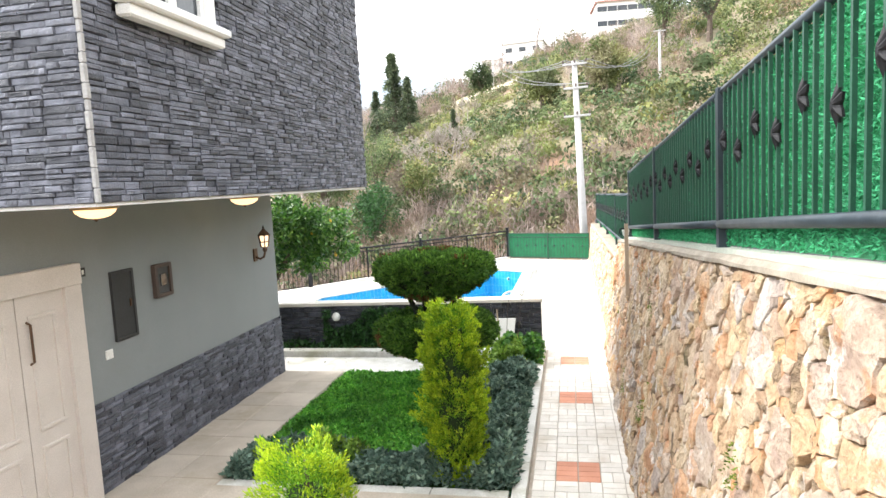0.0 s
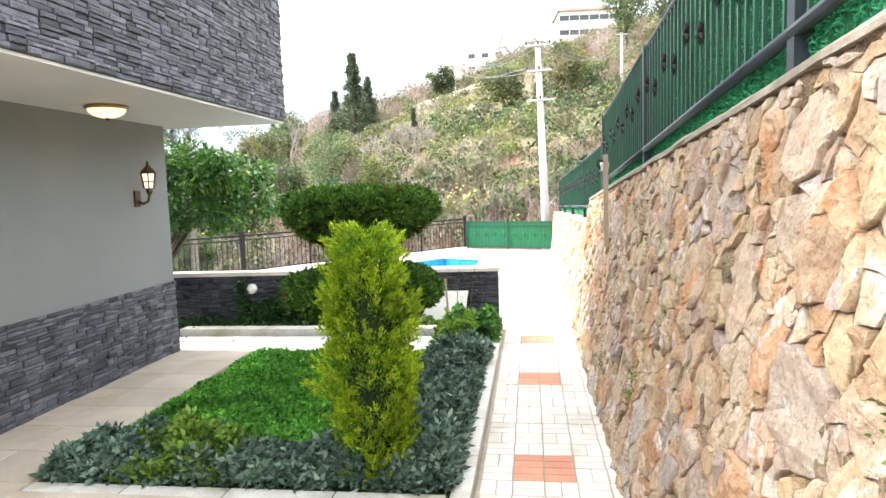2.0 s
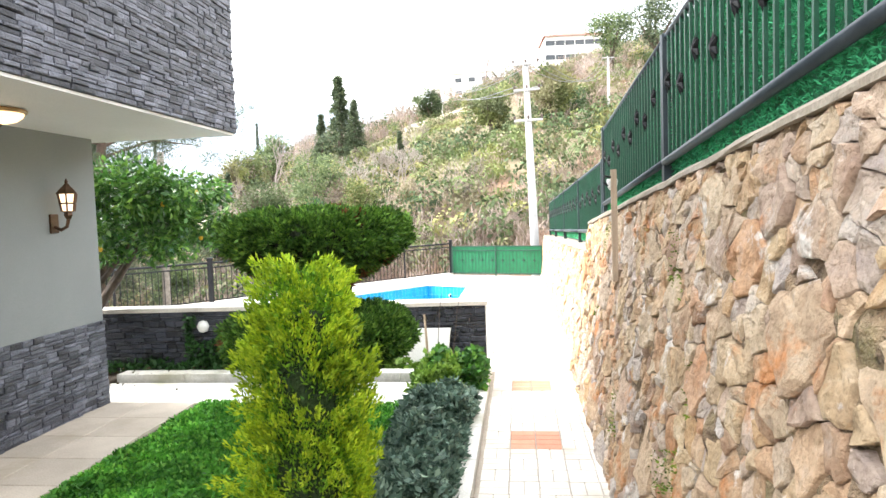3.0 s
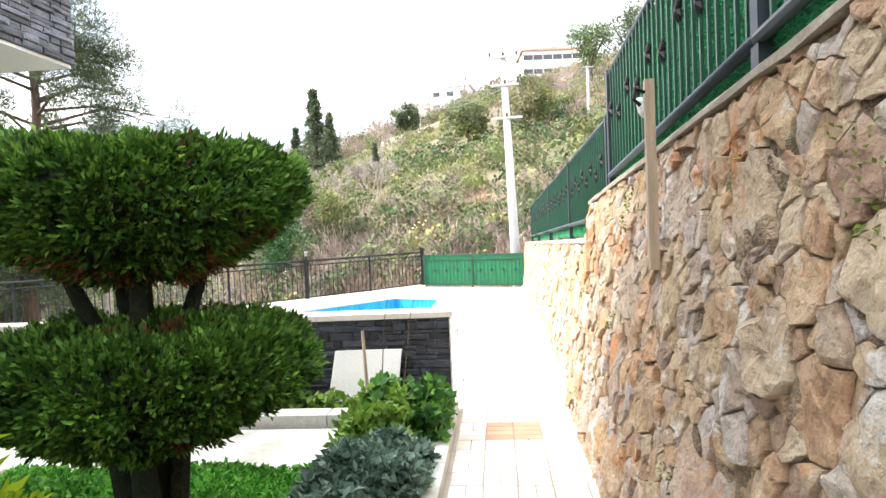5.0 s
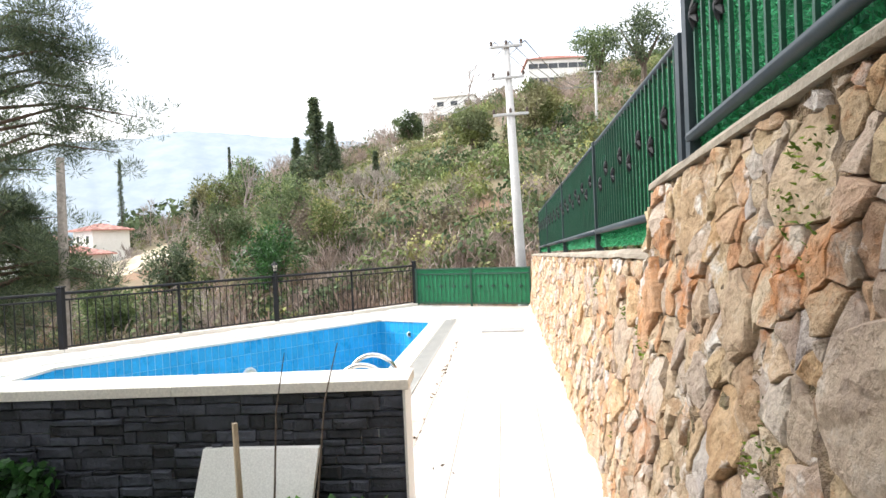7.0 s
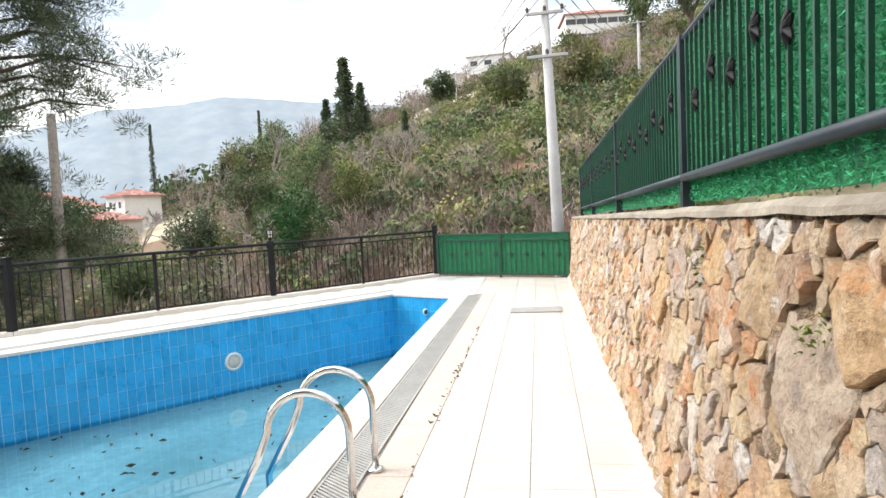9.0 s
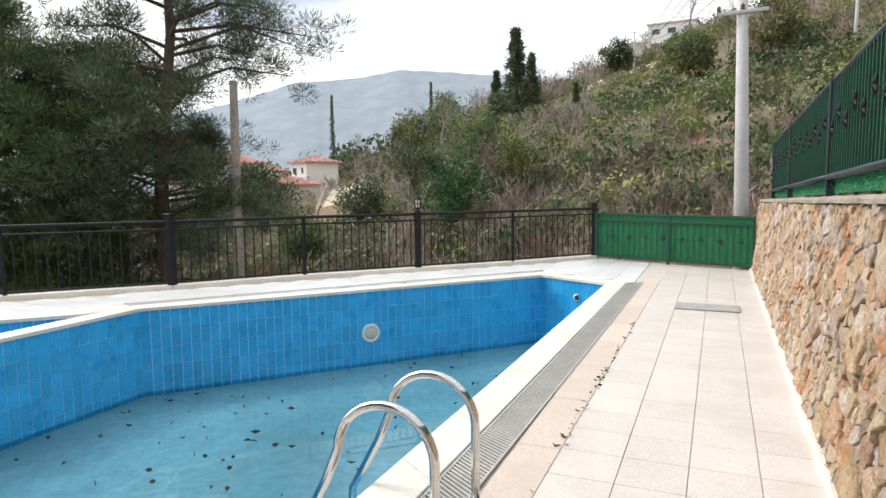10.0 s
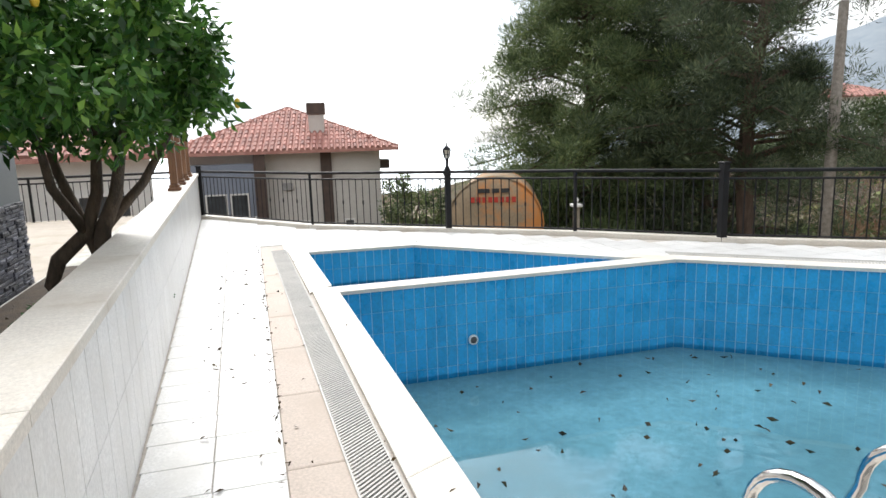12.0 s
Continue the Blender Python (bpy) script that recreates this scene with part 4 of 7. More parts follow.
def railing(a, b, first, last, tall=()):
    """One bay of the railing from a to b with its own first post."""
    bay = thing("railing", "black iron railing bay with thin upright bars", "railing", group="railing round the pool deck")
    ax, ay, bx, by = *a, *b
    d = Vector((bx - ax, by - ay, 0))
    n = max(2, round(d.length / 0.135))
    for (x, y), big in (((ax, ay), first),) + ((((bx, by), last),) if last else ()):
        w, h = (0.05, 1.0) if big == "big" else (0.045, 0.96) if big == "lamp" else (0.022, RAIL_TOP)
        sh = Shape().box(x - w, x + w, y - w, y + w, DECK - 0.01, h, 0.008)
        if big == "big":
            sh.box(x - w - 0.015, x + w + 0.015, y - w - 0.015, y + w + 0.015, h, h + 0.025, 0.006)
        if big == "lamp":
            sh.box(x - w - 0.015, x + w + 0.015, y - w - 0.015, y + w + 0.015, 0.84, 0.87, 0.006)
        post = part("post", sh, "iron", bay)
        if big == "lamp":
            lantern(post, x, y, 0.96 if y > 20 else 1.08, 0.95)
            if y < 20:
                part("stem", Shape().turned([(0.05, 0), (0.03, 0.03), (0.024, 0.06), (0.03, 0.12)], (x, y, 0.96), 8), "iron", post)
    for z, r, nm in ((RAIL_TOP, 0.027, "top_rail"), (RAIL_TOP - 0.115, 0.016, "middle_rail"), (DECK + 0.10, 0.013, "bottom_rail")):
        part(nm, Shape().tube([(ax, ay, z), (bx, by, z)], r, 6), "iron", bay)
    for k in range(1, n):
        x, y = ax + d.x * k / n, ay + d.y * k / n
        sh = Shape().bar((x, y, DECK + 0.10), (x, y, RAIL_TOP - 0.115), 0.014)
        if k % 3 == 0:
            sh.turned([(0.006, -0.05), (0.016, -0.02), (0.016, 0.02), (0.006, 0.05)], (x, y, 0.36), 6)
        part("bar", sh, "iron", bay)


KINDS = ["big", "thin", "lamp", "thin", "big", "thin", "lamp", "thin", "big"]
for i in range(len(FENCE) - 1):
    railing(FENCE[i], FENCE[i + 1], KINDS[i], KINDS[i + 1] if i == len(FENCE) - 2 else "")
railing((-15.25, 10.75), (-15.3, 7.6), "thin", "")
railing((-15.3, 7.6), (-15.35, 4.4), "thin", "thin")

# kerb under the railing
kerb = Shape()
for i in range(len(FENCE) - 1):
    a, b = Vector(FENCE[i]), Vector(FENCE[i + 1])
    d = (b - a).normalized()
    nrm = Vector((d.y, -d.x)) * 0.09
    kerb.prism([(*(a - nrm), DECK - 0.05), (*(b - nrm), DECK - 0.05), (*(b + nrm), DECK - 0.05), (*(a + nrm), DECK - 0.05)], (0, 0, 0.11))
structure("kerb", kerb, "coping", "pale stone kerb under the black railing", "kerb")


def mesh_gate():
    """Framed panel with green mesh that closes the deck's far end."""
    gate = thing("green_panel", "dark green mesh panel in an iron frame", "fence panel")
    a, b = Vector((-2.28, 24.60, 0)), Vector((0.60, 23.54, 0))
    d = (b - a)
    z0, z1 = DECK + 0.04, 0.80
    for k in (0, 0.5, 1):
        p = a + d * k
        part("post", Shape().bar((p.x, p.y, DECK - 0.01), (p.x, p.y, z1 + 0.02), 0.05), "green_bar", gate)
    for z in (z0 + 0.03, z1 - 0.13, z1):
        part("rail", Shape().bar((a.x, a.y, z), (b.x, b.y, z), 0.035), "green_bar", gate)
    back = Vector((-d.y, d.x, 0)).normalized() * 0.02
    sheet = Shape().prism([tuple(a + back + Vector((0, 0, z0))), tuple(b + back + Vector((0, 0, z0))), tuple(b + back * 1.5 + Vector((0, 0, z0))), tuple(a + back * 1.5 + Vector((0, 0, z0)))], (0, 0, z1 - z0))
    part("mesh_sheet", sheet, "turf_back", gate)
    for k in range(1, 26):
        p = a + d * k / 26
        if k != 13:
            part("bar", Shape().bar((p.x, p.y, z0 + 0.03), (p.x, p.y, z1 - 0.13), 0.013), "green_bar", gate)
    for k in range(3, 26, 3):
        orn = Shape()
        p = a + d * k / 26
        orn.rings([[(p.x + 0.06 * f * (0.7 + 0.3 * math.cos(q * math.pi / 2)) * math.cos(q * math.pi / 8), p.y + dy, 0.36 + 0.07 * f * (0.7 + 0.3 * math.cos(q * math.pi / 2)) * math.sin(q * math.pi / 8)) for q in range(16)] for f, dy in ((1, -0.012), (1, -0.022), (0.4, -0.034))])
        part("rosette", orn, "green_bar", gate)


mesh_gate()

# ---------- house: door, window, lamps, boxes ----------


def upright_box(x0, x1, y0, y1, z0, z1, bevel=0.006):
    return Shape().box(x0, x1, y0, y1, z0, z1, bevel)


def front_door():
    door = thing("door_1", "cream-white panelled double front door, closed", "door", kind="structure")
    x = HX
    frame = upright_box(x, x + 0.07, 5.46, 5.65, 0.06, 2.12)
    frame.box(x, x + 0.07, 3.55, 3.76, 0.06, 2.12, 0.006)
    frame.box(x, x + 0.075, 3.5, 5.66, 2.12, 2.31, 0.006)
    part("frame", frame, "door", door)
    for y0, y1 in ((3.76, 4.96), (4.97, 5.46)):
        leaf = part("door_leaf", upright_box(x + 0.002, x + 0.035, y0, y1, 0.08, 2.12), "door", door)
        for z0, z1 in ((0.2, 0.85), (0.98, 1.95)):
            moulding = Shape()
            m = 0.1
            moulding.box(x + 0.033, x + 0.05, y0 + m, y1 - m, z0, z0 + 0.035, 0.006)
            moulding.box(x + 0.033, x + 0.05, y0 + m, y1 - m, z1 - 0.035, z1, 0.006)
            moulding.box(x + 0.033, x + 0.05, y0 + m, y0 + m + 0.035, z0 + 0.035, z1 - 0.035, 0.006)
            moulding.box(x + 0.033, x + 0.05, y1 - m - 0.035, y1 - m, z0 + 0.035, z1 - 0.035, 0.006)
            part("moulding", moulding, "door", leaf)
    part("handle", Shape().tube([(x + 0.03, 5.06, 1.55), (x + 0.07, 5.06, 1.57), (x + 0.07, 5.06, 1.88), (x + 0.03, 5.06, 1.90)], 0.011, 8), "bronze", door, "slim bronze pull handle")


front_door()


def house_window():
    win = thing("window_1", "white framed window with a deep moulded sill", "window", kind="structure")
    x = HXO
    y0, y1, z0 = 4.72, 5.84, 4.22
    sill = Shape()
    sill.box(x, x + 0.16, y0 - 0.08, y1 + 0.08, z0 - 0.05, z0 + 0.02, 0.015)
    sill.box(x, x + 0.11, y0 - 0.05, y1 + 0.05, z0 - 0.14, z0 - 0.05, 0.015)
    part("sill", sill, "white", win)
    fr = Shape()
    for a, b in ((y0, y0 + 0.13), (y1 - 0.13, y1)):
        fr.box(x, x + 0.07, a, b, z0 + 0.02, z0 + 1.5, 0.008)
    fr.box(x, x + 0.07, y0, y1, z0 + 1.5, z0 + 1.66, 0.008)
    part("surround", fr, "white", win)
    for a, b in ((y0 + 0.13, (y0 + y1) / 2), ((y0 + y1) / 2, y1 - 0.13)):
        sash = Shape()
        sash.box(x, x + 0.04, a, a + 0.05, z0 + 0.02, z0 + 1.5, 0.004)
        sash.box(x, x + 0.04, b - 0.05, b, z0 + 0.02, z0 + 1.5, 0.004)
        sash.box(x, x + 0.04, a + 0.05, b - 0.05, z0 + 0.02, z0 + 0.08, 0.004)
        sash.box(x, x + 0.04, a + 0.05, b - 0.05, z0 + 1.44, z0 + 1.5, 0.004)
        sf = part("sash", sash, "plastic", win)
        part("pane", Shape().box(x + 0.005, x + 0.012, a + 0.05, b - 0.05, z0 + 0.08, z0 + 1.44), "pane", sf)


house_window()


def soffit_lamp(x, y):
    lamp = thing("ceiling_lamp", "lit round bowl lamp of frosted amber glass on the soffit", "lamp", (x, y, 2.815), group="soffit lamps")
    part("rim", Shape().turned([(0.17, -0.002), (0.185, -0.012), (0.18, -0.03), (0.16, -0.034)], (0, 0, 0), 24), "brass", lamp, smooth=True)
    part("bowl", Shape().turned([(0.165, -0.028), (0.15, -0.06), (0.11, -0.09), (0.06, -0.105), (0.02, -0.11)], (0, 0, 0), 24), "lamp_glass", lamp, smooth=True)
    part("finial", Shape().turned([(0.02, -0.108), (0.022, -0.115), (0.01, -0.13), (0.003, -0.135)], (0, 0, 0), 10), "bronze", lamp)


soffit_lamp(-3.85, 7.85)
soffit_lamp(-3.85, 5.35)


def wall_lantern():
    y, z = 9.03, 1.98
    lamp = thing("wall_lantern", "lit bronze wall lantern on a curled bracket", "lamp")
    part("back_plate", Shape().box(HX, HX + 0.02, y - 0.05, y + 0.05, z - 0.10, z + 0.08, 0.008), "bronze", lamp)
    part("bracket", Shape().tube([(HX + 0.02, y, z - 0.04), (HX + 0.08, y, z - 0.07), (HX + 0.14, y, z - 0.04), (HX + 0.16, y, z + 0.03)], 0.016, 8), "bronze", lamp)
    lantern(lamp, HX + 0.16, y, z + 0.03, 1.15, "lantern_glass", "bronze")


wall_lantern()
panel = thing("wall_panel", "tall narrow dark framed panel on the rendered wall", "panel")
fr = Shape()
for y0, y1, z0, z1 in ((6.09, 6.12, 1.47, 2.16), (6.38, 6.41, 1.47, 2.16), (6.12, 6.38, 1.47, 1.50), (6.12, 6.38, 2.13, 2.16)):
    fr.box(HX, HX + 0.03, y0, y1, z0, z1, 0.005)
part("frame", fr, "black_paint", panel)
part("face", Shape().box(HX, HX + 0.018, 6.12, 6.38, 1.50, 2.13), "black_paint", panel)
part("latch", Shape().box(HX + 0.018, HX + 0.028, 6.33, 6.35, 1.78, 1.86, 0.003), "bronze", panel)
meter = thing("meter_box", "bronze-framed meter box with a small window", "meter box")
fr = Shape()
for y0, y1, z0, z1 in ((6.73, 6.77, 1.78, 2.14), (6.98, 7.02, 1.78, 2.14), (6.77, 6.98, 1.78, 1.82), (6.77, 6.98, 2.10, 2.14)):
    fr.box(HX, HX + 0.05, y0, y1, z0, z1, 0.006)
part("frame", fr, "brown_trim", meter)
part("face", Shape().box(HX, HX + 0.03, 6.77, 6.98, 1.82, 2.10), "drain", meter)
part("dial", Shape().box(HX + 0.03, HX + 0.042, 6.83, 6.92, 1.90, 2.03, 0.006), "pane", meter)
bell = thing("doorbell", "small white doorbell switch on the wall", "doorbell")
part("plate", Shape().box(HX, HX + 0.014, 5.94, 6.03, 1.335, 1.425, 0.004), "plastic", bell)
part("button", Shape().box(HX + 0.014, HX + 0.02, 5.965, 6.005, 1.36, 1.40, 0.003), "white", bell)
plate = thing("number_plate", "small dark blue house number plate", "sign")
part("plate_face", Shape().box(HX, HX + 0.008, 5.69, 5.79, 2.17, 2.25, 0.002), "black_paint", plate)
part("bars", Shape().box(HX + 0.008, HX + 0.010, 5.71, 5.735, 2.19, 2.23).box(HX + 0.008, HX + 0.010, 5.745, 5.77, 2.19, 2.23), "plastic", plate)

# ---------- things on the rubble wall and in the bed ----------
wp = thing("wooden_post", "weathered square wooden post against the rubble wall", "post")
part("shaft", Shape().bar((0.645, 8.71, 1.36), (0.645, 8.71, 2.24), 0.043), "wood", wp)
part("hook", Shape().tube([(0.62, 8.69, 2.18), (0.57, 8.66, 2.19), (0.56, 8.64, 2.14), (0.59, 8.64, 2.11)], 0.009, 6), "iron", wp)
part("lamp_cup", Shape().turned([(0.02, 0), (0.035, 0.02), (0.045, 0.07), (0.04, 0.09)], (0.645, 8.785, 2.08), 10), "plastic", wp)

box = thing("white_board", "white painted board propped against the dark stone wall", "board")
part("board", Shape().add([(-1.60, 11.02, 0.06), (-1.00, 11.02, 0.06), (-0.95, 11.16, 0.55), (-1.54, 11.16, 0.55), (-1.60, 11.06, 0.06), (-1.00, 11.06, 0.06), (-0.95, 11.20, 0.55), (-1.54, 11.20, 0.55)],
                          [(0, 1, 2, 3), (7, 6, 5, 4), (0, 4, 5, 1), (1, 5, 6, 2), (2, 6, 7, 3), (3, 7, 4, 0)]), "white", box)
stake = thing("garden_stake", "thin wooden stake in the planting bed", "stake")
part("shaft", Shape().tube([(-1.17, 10.75, 0.03), (-1.21, 10.80, 0.78)], [0.016, 0.013], 7), "wood", stake)
for x, y, h, lean in ((-1.10, 10.85, 1.02, 0.10), (-0.93, 10.9, 1.05, 0.16)):
    st = thing("dry_plant", "thin bare brown plant stem in the bed", "plant", (x, y, 0.05))
    part("stem", Shape().tube([(0, 0, 0), (lean * 0.3, 0.02, h * 0.4), (lean * 0.6, 0.0, h * 0.75), (lean, 0.03, h)], [0.006, 0.005, 0.004, 0.002], 5), "bark", st)
globe = thing("garden_light", "small white globe light on the dark stone wall", "lamp")
part("globe", Shape().turned([(0.01, -0.075), (0.05, -0.06), (0.075, 0), (0.05, 0.06), (0.01, 0.075)], (-4.02, 11.02, 0.64), 14), "plastic", globe, smooth=True)
part("arm", Shape().tube([(-4.02, 11.10, 0.56), (-4.02, 11.03, 0.56), (-4.02, 11.02, 0.60)], 0.012, 6), "iron", globe)

# ---------- posts on the low wall ----------
for x in (-9.75, -11.1, -12.4, -13.7):
    y = 11.24 - 0.0376 * (-0.52 - x) + 0.11
    post = thing("pergola_post", "turned brown wooden post on the low wall", "post", (x, y, 0.866), group="posts on the low wall")
    part("foot", Shape().box(-0.085, 0.085, -0.085, 0.085, 0, 0.05, 0.012).box(-0.07, 0.07, -0.07, 0.07, 0.05, 0.09, 0.01), "brown_wood", post)
    part("shaft", Shape().box(-0.05, 0.05, -0.05, 0.05, 0.09, 1.1, 0.012), "brown_wood", post)

# ---------- pool fittings ----------


def ladder():
    lad = thing("pool_ladder", "polished steel pool ladder with two arched handrails", "ladder")
    for y in (13.50, 13.98):
        pts = []
        for k in range(15):
            a = math.pi * k / 14
            pts.append((-1.26 + 0.23 * math.cos(a), y, 0.28 + 0.22 * math.sin(a)))
        pts = [(-1.03, y, DECK), (-1.03, y, 0.1)] + pts + [(-1.56, y, 0.12), (-1.72, y, -0.16), (-1.72, y, -1.285)]
        rail = part("handrail", Shape().tube(pts, 0.0215, 12), "steel", lad, smooth=True)
        part("flange", Shape().turned([(0.05, 0), (0.055, 0.01), (0.045, 0.02), (0.024, 0.03)], (-1.03, y, DECK), 14), "steel", rail, smooth=True)
    for z in (-0.43, -0.67, -0.91, -1.15):
        part("step", Shape().box(-1.77, -1.67, 13.52, 13.96, z, z + 0.03, 0.008), "steel", lad)


ladder()


def pool_fitting(name, label, x, y, z, nx, ny, r):
    ob = thing(name, label, "pool fitting", (x, y, z))
    q = Vector((nx, ny, 0)).to_track_quat("Z", "Y").to_matrix().to_4x4()
    ob.matrix_world = Matrix.Translation((x, y, z)) @ q
    part("ring", Shape().turned([(r, -0.01), (r, 0.02), (r * 0.86, 0.032), (r * 0.7, 0.03), (r * 0.68, 0.015)], (0, 0, 0), 24), "plastic", ob, smooth=True)
    part("lens", Shape().turned([(r * 0.7, 0.0), (r * 0.68, 0.02), (r * 0.3, 0.026), (0.002, 0.027)], (0, 0, 0), 20), "dull_glass" if r > 0.1 else "drain", ob, smooth=True)


fx, fy = 4.68 / math.hypot(4.68, 4.08), -4.08 / math.hypot(4.68, 4.08)
t_light = 0.497
pool_fitting("pool_light", "round underwater light with a white ring", -2.72 - 4.08 * t_light, 21.83 - 4.68 * t_light, -0.79, fx, fy, 0.145)
pool_fitting("pool_inlet", "small white round water inlet in the blue tiles", -6.79, 14.39, -0.85, 1, 0, 0.06)
pool_fitting("pool_inlet", "small white round water inlet in the blue tiles", -2.05, 21.50, -0.42, 0.4, -0.9, 0.06)
mat = thing("door_mat", "flat grey mat lying on the deck tiles", "mat", (-0.08, 19.66, DECK + 0.002))
part("mat_body", Shape().box(-0.37, 0.37, -0.2, 0.2, 0, 0.018, 0.006), "mat", mat)


# ---------- planting ----------
def column_cypress(x, y, z, height, radius, label, seed, taper=0.75, fine=1.0):
    """A narrow golden cypress: trunk, a core coloured dark as inner shade, upright sprays in tufts."""
    global rng
    rng = np.random.default_rng(seed)
    tree = thing("golden_cypress", label, "conifer", (x, y, z), group="golden cypresses")
    part("trunk", Shape().tube([(0, 0, 0), (0.01, 0, height * 0.5), (0, 0.01, height * 0.9)], [0.035, 0.025, 0.008], 8), "bark", tree)

    def width(h):
        k = h / height
        return radius * (0.62 + 0.55 * np.sin(np.clip(k * 3.1, 0, np.pi)) ** 0.8 - 0.22 * k) * (1 - taper * np.clip((k - 0.86) / 0.14, 0, 1) ** 2)
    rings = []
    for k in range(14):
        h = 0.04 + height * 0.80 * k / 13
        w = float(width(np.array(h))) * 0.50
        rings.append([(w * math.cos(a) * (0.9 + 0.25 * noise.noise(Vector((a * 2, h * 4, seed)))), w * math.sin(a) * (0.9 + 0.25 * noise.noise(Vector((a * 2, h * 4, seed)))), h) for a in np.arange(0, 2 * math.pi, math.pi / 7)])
    part("shade_core", Shape().rings(rings), "gold_core", tree)
    n_plume = int(430 * height * radius / 0.5)
    shells = {"gold": ([], [], []), "gold_inner": ([], [], [])}
    for _ in range(n_plume):
        h = height * rng.uniform(0.0, 0.93)
        a = rng.uniform(0, 2 * math.pi)
        w = float(width(np.array(h)))
        lobe = 0.86 + 0.30 * noise.noise(Vector((math.cos(a) * 1.7, math.sin(a) * 1.7, h * 4.2 + seed)))
        root = np.array([w * 0.42 * math.cos(a), w * 0.42 * math.sin(a), h - 0.04])
        out = np.array([math.cos(a) + rng.normal(0, 0.25), math.sin(a) + rng.normal(0, 0.25), rng.uniform(0.55, 1.5)])
        out /= np.linalg.norm(out)
        reach = (w * 0.62 + 0.05) * lobe * rng.uniform(0.75, 1.3)
        m = int(86 / fine)
        t = rng.random(m) ** 0.75
        # a feathery plume: broad below, drawn to a point
        spread = 0.034 * (1.05 - t) ** 0.6
        p = root + np.outer(t * reach, out) + rng.normal(0, 1, (m, 3)) * spread[:, None]
        d = out * (0.7 + 0.6 * t)[:, None] + rng.normal(0, 0.45, (m, 3)) + np.array([0, 0, 0.3])
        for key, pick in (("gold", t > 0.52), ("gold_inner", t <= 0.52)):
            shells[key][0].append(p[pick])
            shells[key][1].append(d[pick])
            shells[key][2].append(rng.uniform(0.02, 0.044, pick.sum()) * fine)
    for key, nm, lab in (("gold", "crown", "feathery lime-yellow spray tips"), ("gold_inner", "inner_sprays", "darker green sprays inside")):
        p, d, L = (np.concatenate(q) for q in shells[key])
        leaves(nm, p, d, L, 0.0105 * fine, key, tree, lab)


column_cypress(-1.12, 6.40, 0.055, 1.76, 0.32, "tall golden-green columnar cypress in the garden bed", 11, 0.45)
column_cypress(-1.05, 2.92, 0.36, 1.62, 0.225, "golden-green flat-topped cypress beside the stairs", 12, -0.1, 0.6)


def tier_radius(q):
    """Outline of a clipped tier from its underside (-1) to its flat top (1)."""
    q = np.asarray(q, float)
    return np.where(q > 0, (1 - np.clip(q, 0, 1) ** 4) ** 0.25, 1 - 0.70 * np.clip(-q, 0, 1) ** 1.5)


